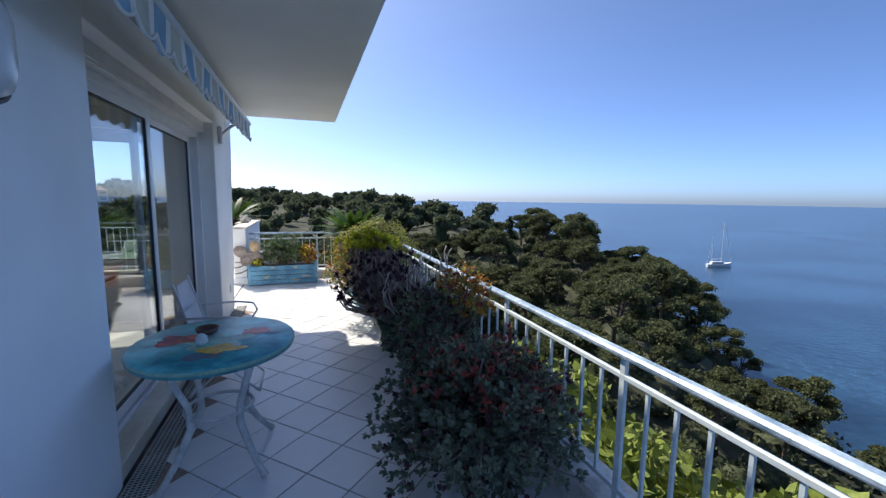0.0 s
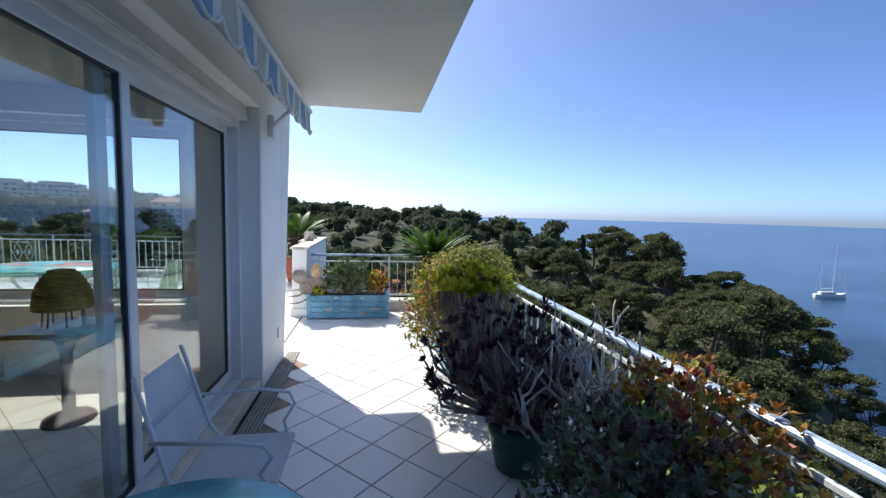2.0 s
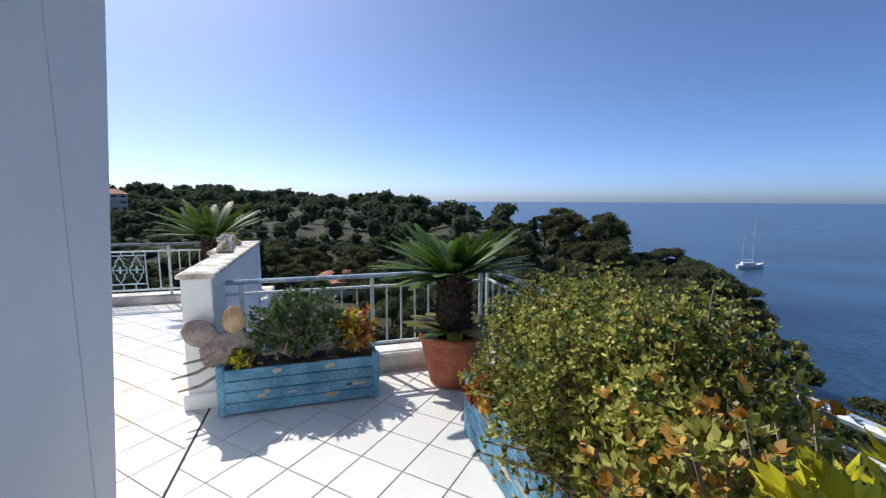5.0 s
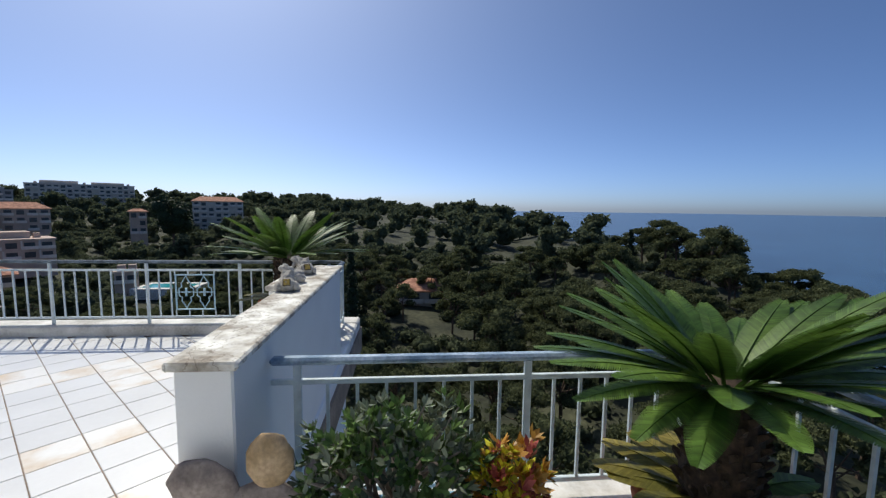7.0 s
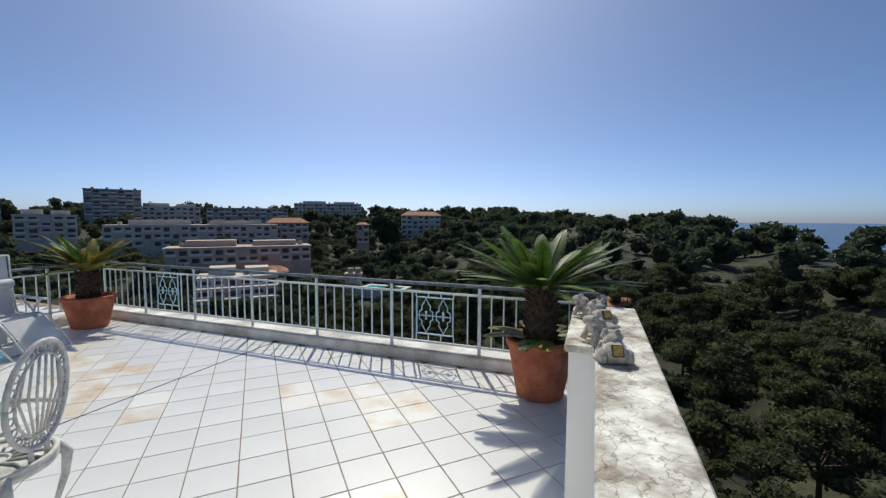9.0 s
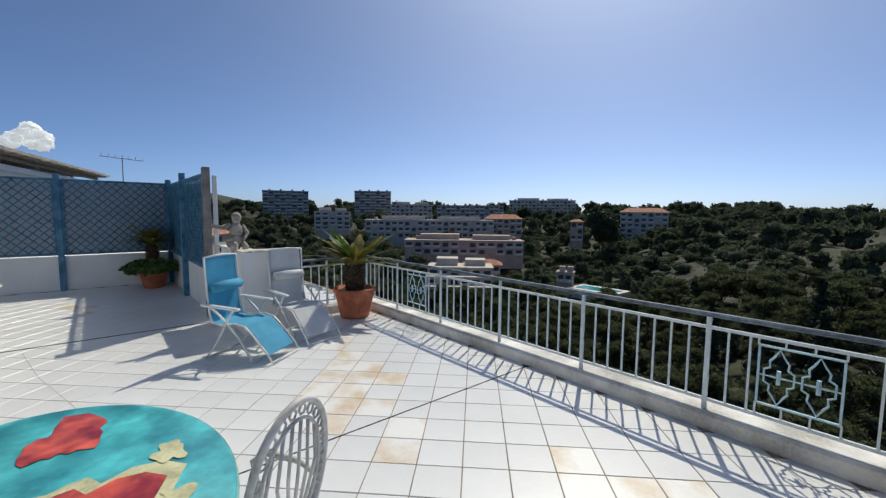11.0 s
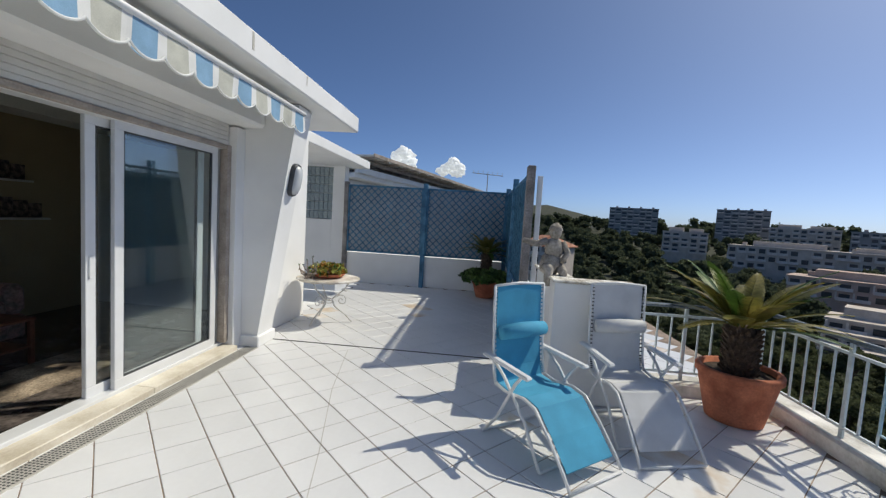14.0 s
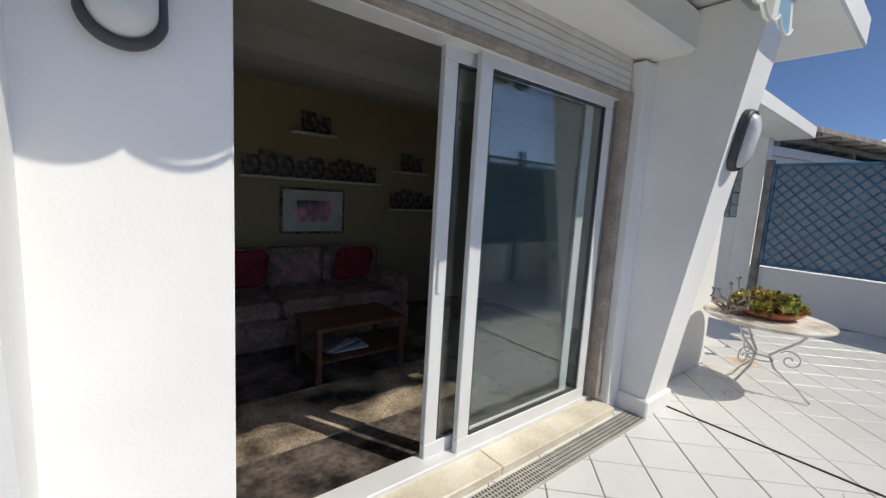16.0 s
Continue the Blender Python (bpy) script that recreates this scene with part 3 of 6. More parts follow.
solid("expansion_joint", "dark filled joints across the terrace tiles", Shape().box(-8.51, 6.25, 0.0, -8.49, 9.36, 0.0045).box(-4.347, 7.6, -0.004, -4.335, 11.55, 0.002).box(-0.208, 6.2, -0.006, -0.192, 7.9, 0.001), JOINT, "joint")
solid("crack_joint", "thin grey mortar line wandering across the tiles", Shape().quad((-8.33, 7.265, 0.0015), (-7.25, 7.477, 0.0015), (-6.29, 7.747, 0.0015), (-4.40, 8.216, 0.0015), (-4.40, 8.222, 0.0015), (-6.29, 7.753, 0.0015), (-7.25, 7.483, 0.0015), (-8.33, 7.271, 0.0015)).quad((0.06, 5.474, 0.0015), (2.17, 5.38, 0.0015), (2.17, 5.392, 0.0015), (0.06, 5.486, 0.0015)), GRATE, "joint")


# ---------------------------------------------------------------- landscape
SEA = -30.0
POOLX, POOLY = -66.0, 127.0
AZ = [-180, -130, -100, -85, -70, -50, -35, -20, 0, 10, 16, 27, 38, 47, 57, 65, 90, 135, 180]
COAST = [3000, 3000, 3000, 3000, 3000, 3000, 3000, 2500, 1500, 800, 340, 230, 163, 132, 91, 78, 62, 57, 3000]
RIDGE = [-6, -6, -6, -8, -7, -4, -1, 0, -5, -8, -9, -9, -14, -19, -24.5, -26, -27, -27, -6]


def ground_z(x, y):
    r = math.hypot(x, y)
    a = math.degrees(math.atan2(x, y))
    coast = float(np.interp(a, AZ, COAST))
    ridge = float(np.interp(a, AZ, RIDGE))
    rr = min(300.0, coast * 0.72)
    z = float(np.interp(r, [0, 14, 28, 55, 0.55 * rr, rr], [-9, -11, -19, -25, max(-25, ridge - 7), ridge])) if rr > 110 else float(np.interp(r, [0, 14, 28, rr], [-9, -12, -20, ridge]))
    if r > rr:
        k = (r - rr) / max(1.0, coast - rr)
        z = ridge + (SEA - 1 - ridge) * min(1.0, k) ** 1.3 if coast < 2000 else ridge + min(6.0, (r - rr) * 0.015)
    if r > coast:
        z = SEA - 1 - min(12.0, (r - coast) * 0.3)
    west = max(0.0, min(1.0, (-a - 8) / 18))
    if west > 0:
        zw = float(np.interp(r, [0, 14, 28, 55, 120, 190, 260, 320, 400, 470, 600, 3000], [-9, -11, -19, -25, -26, -24, -18.5, -14.5, -8, -1, 5, 8]))
        z = z * (1 - west) + zw * west
    z += noise.noise(Vector((x * 0.02, y * 0.02, 0))) * min(3.0, r * 0.03)
    if r > 1800:
        z += max(0.0, min(1.0, (r - 1800) / 700)) * max(0.0, 1 - abs(a + 82) / 13) * 135
    return z


EARTH = mat("scrub_earth", (0.022, 0.030, 0.013), 0.95, vary=0.4, scale=0.15, fine=1.2, bump=0.5, tint=(0.048, 0.050, 0.026), bumpdist=0.2)
WATER = mat("sea_water", (0.010, 0.034, 0.070), 0.25, vary=0.4, scale=0.02, fine=0.5, bump=0.5, tint=(0.018, 0.05, 0.09), bumpdist=0.2)
g = Shape()
radii = [0, 6, 12, 18, 25, 33, 42, 52, 64, 78, 94, 112, 134, 160, 190, 226, 268, 318, 380, 460, 600, 900, 1400, 2000, 2400, 2800, 3400, 4600]
NA = 120
for r in radii:
    for k in range(NA):
        a = 2 * math.pi * k / NA
        x, y = r * math.sin(a), r * math.cos(a)
        g.v.append((x, y, ground_z(x, y)))
for i in range(len(radii) - 1):
    for k in range(NA):
        a, b = i * NA + k, i * NA + (k + 1) % NA
        g.f.append((a, a + NA, b + NA, b))
solid("ground", "wooded hillside of dry scrub earth", soft(g), EARTH, "ground")
w = Shape()
for k in range(96):
    a0, a1 = 2 * math.pi * k / 96, 2 * math.pi * (k + 1) / 96
    w.quad((0, 0, SEA), (6000 * math.cos(a0), 6000 * math.sin(a0), SEA), (6000 * math.cos(a1), 6000 * math.sin(a1), SEA))
solid("water", "calm deep blue sea", w, WATER, "sea")
solid("building_below", "white storeys of the building under the terrace", Shape().box(-13.4, -4, -14, -0.3, 11.7, -0.31).box(-0.3, -4, -14, 2.3, 8.3, -0.31), WALL, "building")


def tufts(rng, blobs, n, size, core=True):
    """Many small leaf clumps on the shells of the blobs (x, y, z, rx, rz): arrays of vertices and faces."""
    V, F = [], []
    k = 0
    for bx, by, bz, rx, rz in blobs:
        d = rng.normal(size=(n, 3))
        d /= np.linalg.norm(d, axis=1)[:, None]
        d[:, 2] = np.where(d[:, 2] < -0.5, -d[:, 2], d[:, 2])
        rad = rng.uniform(0.72, 1.08, (n, 1))
        c = np.array([bx, by, bz]) + d * rad * np.array([rx, rx, rz])
        t = rng.normal(size=(n, 3)) + d * 0.7
        t /= np.linalg.norm(t, axis=1)[:, None]
        s = np.cross(t, rng.normal(size=(n, 3)))
        s /= np.linalg.norm(s, axis=1)[:, None]
        L = size * rng.uniform(0.6, 1.3, (n, 1))
        q = np.stack([c - s * L * 0.5, c - t * L * 0.3, c + s * L * 0.5, c + t * L * 0.8], axis=1)
        V.append(q.reshape(-1, 3))
        F.append(np.arange(k, k + 4 * n).reshape(-1, 4))
        k += 4 * n
        if core:
            m = Shape().ball((bx, by, bz), rx * 0.78, rx * 0.78, rz * 0.74, 6, 0.25, bx)
            V.append(np.array(m.v))
            F += [np.array(m.f) + k]
            k += len(m.v)
    return np.concatenate(V), np.concatenate(F)


def fast_mesh(name, V, F, material):
    me = bpy.data.meshes.new(name)
    me.vertices.add(len(V))
    me.vertices.foreach_set("co", V.astype(np.float32).ravel())
    me.loops.add(F.size)
    me.loops.foreach_set("vertex_index", F.astype(np.int32).ravel())
    me.polygons.add(len(F))
    me.polygons.foreach_set("loop_start", np.arange(0, F.size, 4, dtype=np.int32))
    me.update(calc_edges=True)
    me.validate()
    me.materials.append(material)
    return me


def pine_meshes(seed, h, spread, n, size):
    rng = np.random.default_rng(seed)
    trunk = Shape()
    lean = rng.normal(0, 0.4, 2)
    top = (lean[0], lean[1], h * 0.72)
    trunk.tube([(0, 0, -1.5), (lean[0] * 0.2, lean[1] * 0.2, h * 0.3), (lean[0] * 0.6, lean[1] * 0.6, h * 0.52), top], [0.26, 0.21, 0.15, 0.07], 7)
    blobs = []
    for k in range(11):
        a = k * 2.4 + rng.uniform(-0.4, 0.4)
        f = math.sqrt((k + 0.5) / 11)
        r = spread * f * rng.uniform(0.75, 1.05)
        z = h * (0.88 - 0.36 * f * f + rng.uniform(-0.09, 0.06))
        p = (lean[0] + r * math.cos(a), lean[1] + r * math.sin(a), z)
        rx = spread * rng.uniform(0.30, 0.46)
        blobs.append((*p, rx, rx * rng.uniform(0.5, 0.75)))
        s0 = rng.uniform(0.35, 0.65)
        st = Vector((lean[0] * s0, lean[1] * s0, h * 0.72 * s0 + 0.3))
        trunk.tube([st, st.lerp(Vector(p), 0.55) + Vector((0, 0, -0.3)), Vector(p) - Vector((0, 0, 0.2))], [0.09, 0.06, 0.02], 5, False)
    return trunk.mesh("trunk", BARK), fast_mesh("crown", *tufts(rng, blobs, n, size), PINE)


PINES = [pine_meshes(11 + k, h, s, 250, 0.27) for k, (h, s) in enumerate(((9.5, 3.6), (11, 3.9), (8.5, 3.3), (10, 4.3), (7.5, 3.0)))]


def pine(name, label, x, y, s, turn, sink=0.0, which=0, group="pines below the terrace"):
    t, c = PINES[which]
    ob = thing(name, label, "tree", Matrix.Translation((x, y, ground_z(x, y) - sink)) @ Matrix.Rotation(turn, 4, "Z") @ Matrix.Scale(s, 4), group)
    part("trunk", t, None, ob)
    part("crown", c, None, ob)
    return ob


rng = random.Random(7)
placed = []


def clear(x, y, gap):
    return all((x - a) ** 2 + (y - b) ** 2 > gap * gap for a, b in placed)


tries = 0
while len(placed) < 320 and tries < 20000:
    tries += 1
    a = rng.uniform(-98, 80)
    r = math.sqrt(rng.uniform(24 ** 2, 122 ** 2))
    x, y = r * math.sin(radians(a)), r * math.cos(radians(a))
    if r > float(np.interp(a, AZ, COAST)) * 0.92 or not clear(x, y, 4.4):
        continue
    if POOLX - 24 < x < POOLX + 5 and POOLY - 16 < y < POOLY + 12 or 24 < x < 40 and 84 < y < 100:
        continue
    placed.append((x, y))
    s = rng.uniform(0.62, 1.05) * (0.8 if r < 45 else 1.0 if a < 5 else 1.18)
    pine("pine_tree", "umbrella-crowned green pine on the wooded slope", x, y, s, rng.uniform(0, 6.28), which=rng.randrange(5))

for a, r, s_, wh in ((36.8, 112, 1.35, 3), (33.5, 118, 1.15, 1), (44.5, 104, 1.2, 0), (30.0, 125, 1.2, 2)):
    pine("pine_tree", "tall pine with an airy crown above the coast", r * math.sin(radians(a)), r * math.cos(radians(a)), s_, a, which=wh)

FRONTS = ((-404, 129, -391, 168), (-371, 207, -352, 238), (-318, 215, -296, 246), (-270, 230, -231, 271), (-226, 136, -176, 199), (-156, 117, -118, 156), (-187, 202, -169, 218), (-129, 210, -123, 213), (-133, 276, -107, 288), (-258, 117, -248, 137), (-292, 350, -237, 390), (-112, 196, -112, 196.1), (-104, 88, -89, 104), (-121, 121, -110, 131))


def near_building(x, y):
    """True in a building's footprint and in the open ground before it."""
    for x0, y0, x1, y1 in FRONTS:
        ax, ay, bx, by = x0, y0, x1 - x0, y1 - y0
        L = math.hypot(bx, by)
        ux, uy = bx / L, by / L
        s_, d_ = (x - ax) * ux + (y - ay) * uy, -(x - ax) * uy + (y - ay) * ux
        if -5 < s_ < L + 5 and -9 < d_ < 19:
            return True
    return False


# the woods further off
frng = np.random.default_rng(5)
V, F, k = [], [], 0
n = 0
while n < 1550:
    a = frng.uniform(-125, 46)
    r = math.sqrt(frng.uniform(118 ** 2, 560 ** 2))
    x, y = r * math.sin(radians(a)), r * math.cos(radians(a))
    if r > float(np.interp(a, AZ, COAST)) * 0.93:
        continue
    if near_building(x, y) or (POOLX - 16 < x < POOLX + 11 and POOLY - 14 < y < POOLY + 9):
        continue
    n += 1
    s = frng.uniform(2.2, 4.4) * (1.0 + max(0, r - 150) / 600) * (1.25 if a > 5 else 1.0)
    z = ground_z(x, y)
    hh = s * frng.uniform(1.0, 1.7)
    bl = [(x + frng.uniform(-0.5, 0.5) * s, y + frng.uniform(-0.5, 0.5) * s, z + hh * frng.uniform(0.75, 1.15), s * frng.uniform(0.45, 0.75), s * frng.uniform(0.35, 0.6)) for _ in range(4)] + [(x, y, z + hh * 0.5, s * 0.8, hh * 0.6)]
    v, f = tufts(frng, bl, 30, 0.32 * s)
    V.append(v)
    F.append(f + k)
    k += len(v)
woods = new("woods", fast_mesh("woods", np.concatenate(V), np.concatenate(F), PINEFAR))
tagged(woods, "dense dark green pine woods covering the far hills", "woods", kind="stuff")

# undergrowth on the near slope
V, F, k = [], [], 0
for _ in range(2100):
    a = frng.uniform(-98, 85)
    r = math.sqrt(frng.uniform(10 ** 2, 150 ** 2))
    x, y = r * math.sin(radians(a)), r * math.cos(radians(a))
    if r > float(np.interp(a, AZ, COAST)) * 0.96 or (-13.8 < x < 3 and y < 12.5) or (POOLX - 14 < x < POOLX + 10 and POOLY - 14 < y < POOLY + 10):
        continue
    s = frng.uniform(0.9, 2.6)
    v, f = tufts(frng, [(x, y, ground_z(x, y) + s * 0.35, s, s * 0.75)], 50, 0.36 * s ** 0.5)
    V.append(v)
    F.append(f + k)
    k += len(v)
tagged(new("undergrowth", fast_mesh("undergrowth", np.concatenate(V), np.concatenate(F), PINEFAR)), "tangled green shrubs under the pines", "shrubs", kind="stuff")

# hedges and garden shrubs between the far houses
V, F, k = [], [], 0
for _ in range(2400):
    a = frng.uniform(-100, -8)
    r = math.sqrt(frng.uniform(60 ** 2, 330 ** 2))
    x, y = r * math.sin(radians(a)), r * math.cos(radians(a))
    skip = POOLX - 9 < x < POOLX + 9 and POOLY - 10 < y < POOLY + 8
    for x0, y0, x1, y1 in FRONTS:
        L = math.hypot(x1 - x0, y1 - y0)
        ux, uy = (x1 - x0) / L, (y1 - y0) / L
        s_, d_ = (x - x0) * ux + (y - y0) * uy, -(x - x0) * uy + (y - y0) * ux
        skip = skip or (-2 < s_ < L + 2 and -3 < d_ < 17)
    if skip:
        continue
    s = frng.uniform(1.3, 3.3)
    v, f = tufts(frng, [(x, y, ground_z(x, y) + s * 0.4, s * 1.2, s * 0.8)], 46, 0.42 * s ** 0.5)
    V.append(v)
    F.append(f + k)
    k += len(v)
tagged(new("garden_shrubs", fast_mesh("garden_shrubs", np.concatenate(V), np.concatenate(F), PINEFAR)), "green hedges and shrubs between the far houses", "shrubs", kind="stuff")

# lime-green bushes just below the strip railing
brng = np.random.default_rng(3)
for k in range(7):
    x, y, s = 4.2 + brng.uniform(-0.5, 1.5), -0.5 + 1.4 * k, brng.uniform(1.0, 1.5)
    z0 = -1.9 + brng.uniform(-0.6, 0.1)
    bl = [(brng.uniform(-0.6, 0.6) * s, brng.uniform(-0.6, 0.6) * s, z0 - brng.uniform(0, 1.2), 0.7 * s, 0.8 * s) for _ in range(5)]
    gz = ground_z(x, y)
    ob = thing("lime_bush", "tall lime-green bush growing below the railing", "bush", Matrix.Translation((x, y, 0)), "bushes below the railing")
    part("stem", Shape().tube([(0, 0, gz - 0.3), (0.1, 0, (gz + z0) / 2), (0, 0, z0 - 0.2)], [0.16, 0.12, 0.05], 7), BARK, ob)
    part("foliage", fast_mesh("foliage", *tufts(brng, bl, 330, 0.17), LIMEB), None, ob)


def cypress(x, y, h, r, z=None):
    crng = np.random.default_rng(int(abs(x) * 10))
    z = ground_z(x, y) if z is None else z
    bl = [(crng.uniform(-0.1, 0.1) * r, crng.uniform(-0.1, 0.1) * r, h * (0.12 + 0.86 * i / 8), r * (1 - (i / 8.6) ** 2) ** 0.5 * (0.75 + 0.25 * min(1, i / 2)), h * 0.11) for i in range(9)]
    ob = thing("cypress", "tall dark cypress among the pines", "tree", Matrix.Translation((x, y, z)), "cypresses")
    part("trunk", Shape().tube([(0, 0, -1), (0, 0, h * 0.5)], [0.2, 0.1], 6), BARK, ob)
    part("crown", fast_mesh("crown", *tufts(crng, bl, 110, 0.4), CYPRESS), None, ob)


for x, y, h, r in ((52, 96, 11, 1.2), (49, 98, 9, 1.0), (-8, 70, 12, 1.4), (-20, 74, 11, 1.3), (-10, 84, 12, 1.4)):
    cypress(x, y, h, r)
# the big dark tree beside the pink houses
dk = np.random.default_rng(77)
tx, ty = -104.0, 200.0
ob = thing("holm_oak", "broad very dark evergreen tree beside the houses", "tree", Matrix.Translation((tx, ty, -14.0)))
part("trunk", Shape().tube([(0, 0, -3), (0, 0, 9)], [0.6, 0.4], 8), BARK, ob)
part("crown", fast_mesh("crown", *tufts(dk, [(dk.uniform(-4, 4), dk.uniform(-4, 4), 4 + dk.uniform(0, 12), 4.6, 4.6) for _ in range(14)], 160, 0.9), CYPRESS), None, ob)

# ---------------------------------------------------------------- far buildings
PINKW = mat("pink_render", (0.56, 0.43, 0.35), 0.9, vary=0.12, scale=0.3, fine=3)
CREAMW = mat("cream_render", (0.62, 0.54, 0.46), 0.9, vary=0.12, scale=0.3, fine=3)
GREYW = mat("grey_render", (0.36, 0.35, 0.34), 0.9, vary=0.12, scale=0.3, fine=3)
BALC = mat("pale_balcony_render", (0.72, 0.66, 0.60), 0.9, vary=0.1, scale=0.4, fine=3)
WINDK = mat("dark_window_opening", (0.05, 0.055, 0.06), 0.3, vary=0.3, scale=1)
ROOFT = mat("terracotta_roof", (0.36, 0.15, 0.09), 0.9, vary=0.25, scale=0.8, fine=6, bump=0.6, tint=(0.45, 0.22, 0.14))


def building(label, x0, y0, x1, y1, ztop, zbot, depth, floors, wall, roof=None, bay=4.0, fill=0.62, name="apartment_building"):
    """A far block whose front runs from (x0, y0) to (x1, y1); windows and balconies storey by storey on the front and the near end."""
    a, b = Vector((x0, y0, 0)), Vector((x1, y1, 0))
    d = b - a
    w = d.length
    ob = thing(name, label, "building", Matrix.Translation((x0, y0, 0)) @ Matrix.Rotation(math.atan2(d.y, d.x), 4, "Z"))
    part("wall", Shape().box(0, 0, zbot - 6, w, depth, ztop), wall, ob)
    fh = (ztop - zbot) / floors
    n = max(2, int(w / bay))
    bw = w / n
    wm = Shape().box(-bw * fill / 2, -0.12, 0, bw * fill / 2, 0.02, fh * 0.58).mesh("window", WINDK)
    bm = Shape().box(-bw * 0.47, -1.3, -0.12, bw * 0.47, -0.002, 0.1).box(-bw * 0.47, -1.3, 0.1, bw * 0.47, -1.15, fh * 0.30).mesh("balcony", BALC)
    cm_ = Shape().box(-0.22, -1.28, fh * 0.18, 0.22, -0.9, fh * 0.98).mesh("column", BALC)
    em = Shape().box(-0.02, depth * 0.3, 0, 0.02, depth * 0.6, fh * 0.5).mesh("end_window", WINDK)
    for f in range(floors):
        z = zbot + f * fh
        for i in range(n):
            if (i * 7 + f * 3 + int(w)) % 9 == 0:
                continue
            part("window", wm, None, ob, at=Matrix.Translation(((i + 0.5) * bw, 0, z + fh * 0.2)))
            if (i + f) % 3 != 2:
                part("balcony", bm, None, ob, at=Matrix.Translation(((i + 0.5) * bw, 0, z + fh * 0.12)))
                if name == "apartment_building" and wall is not GREYW:
                    part("column", cm_, None, ob, at=Matrix.Translation(((i + 0.04) * bw, 0, z)))
        part("end_window", em, None, ob, at=Matrix.Translation((w + 0.03, 0, z + fh * 0.25)))
    if roof:
        s = Shape()
        o, h = 0.8, min(3.0, depth * 0.22)
        s.quad((-o, -o, ztop), (w + o, -o, ztop), (w - depth * 0.3, depth / 2, ztop + h), (depth * 0.3, depth / 2, ztop + h))
        s.quad((w + o, depth + o, ztop), (-o, depth + o, ztop), (depth * 0.3, depth / 2, ztop + h), (w - depth * 0.3, depth / 2, ztop + h))
        s.quad((-o, depth + o, ztop), (-o, -o, ztop), (depth * 0.3, depth / 2, ztop + h))
        s.quad((w + o, -o, ztop), (w + o, depth + o, ztop), (w - depth * 0.3, depth / 2, ztop + h))
        s.box(-o, -o, ztop - 0.25, w + o, depth + o, ztop - 0.01)
        part("roof", s, roof, ob, "terracotta tile roof")
    else:
        part("roof", Shape().box(-0.4, -0.4, ztop, w + 0.4, depth + 0.4, ztop + 0.5), wall, ob)
        cm = Shape().box(-0.9, -0.9, 0.5, 0.9, 0.9, 2.1)
        if wall is not GREYW and w > 20:
            part("penthouse", Shape().box(w * 0.12, depth * 0.35, ztop + 0.5, w * 0.46, depth * 0.95, ztop + 3.0).box(w * 0.58, depth * 0.35, ztop + 0.5, w * 0.9, depth * 0.95, ztop + 2.6), wall, ob)
        for i in range(max(2, int(w / 9))):
            part("roof_box", cm, wall, ob, at=Matrix.Translation(((i + 0.6) * w / max(2, int(w / 9)), depth * 0.5, ztop)))
    return ob


building("grey concrete tower block on the skyline", -404, 129, -391, 168, 21.5, -3, 16, 8, GREYW, bay=5, fill=0.75)
building("grey concrete tower block with a flat roof", -371, 207, -352.5, 238, 23, 0, 16, 8, GREYW, bay=5, fill=0.75)
building("pale apartment block with terraces", -318, 215.4, -296, 246, 9.2, -8, 14, 5, CREAMW)
building("long pale apartment block on the skyline", -270, 230, -231, 271, 8.2, -7, 14, 5, GREYW)
building("long cream apartment block with balconies", -226, 136, -176, 199, -3.0, -14, 14, 3, CREAMW)
building("long pink apartment block with deep balconies", -156, 116.6, -118.5, 156, -11.0, -17.3, 14, 2, PINKW)
building("pink house with a terracotta roof", -187, 202, -169, 218, -1.5, -12, 14, 3, PINKW, ROOFT, name="house")
building("slim pink house with a terracotta roof", -128.6, 210, -123, 213.5, -2.2, -13, 6, 3, PINKW, ROOFT, bay=2.5, name="house")
building("cream villa with a hipped roof", -133, 276, -107, 288, 3.6, -14, 14, 5, CREAMW, ROOFT, name="house")
building("pale apartment block beside the pines", -258, 117, -248, 137.5, 2, -10, 12, 4, CREAMW)
building("white flats on the ridge", -292, 350, -237, 390, 16, 2, 14, 4, CREAMW)
building("white neighbouring block beyond the fence", -128, 20, -121, 30, -4.5, -13, 14, 3, CREAMW, ROOFT)
building("terraced white flats in the valley", -104, 88, -89, 104, -22.2, -25.2, 16, 1, CREAMW, bay=3.5)
building("middle terrace of white flats in the valley", -107, 91, -92, 107, -19.6, -22.2, 14, 1, CREAMW, bay=3.5)
building("top terrace of white flats in the valley", -110, 94, -95, 110, -17.0, -19.6, 12, 1, CREAMW, bay=3.5)
building("low pink villa among garden hedges", -121, 121, -110, 131, -18.8, -22.5, 9, 1, PINKW, ROOFT, bay=3, name="house")
building("small pool house with a flat roof", POOLX - 13, POOLY - 3, POOLX - 8.5, POOLY - 1, -17.6, -20.6, 4, 1, PINKW, bay=3, name="house")
building("low villa with a terracotta roof in the valley", -1, 95, 9.9, 94.6, -16.6, -19.5, 9, 1, CREAMW, ROOFT, name="house")
POOLW = mat("pool_water", (0.05, 0.35, 0.38), 0.1, vary=0.1, bump=0.05)
p = thing("swimming_pool", "turquoise swimming pool with a pale deck", "pool")
part("basin", Shape().box(POOLX - 8, POOLY - 5, -24.5, POOLX + 8, POOLY + 5, -21.5), KERB, p)
part("water_surface", Shape().box(POOLX - 6.5, POOLY - 3, -21.6, POOLX + 6.5, POOLY + 3, -21.46), POOLW, p)

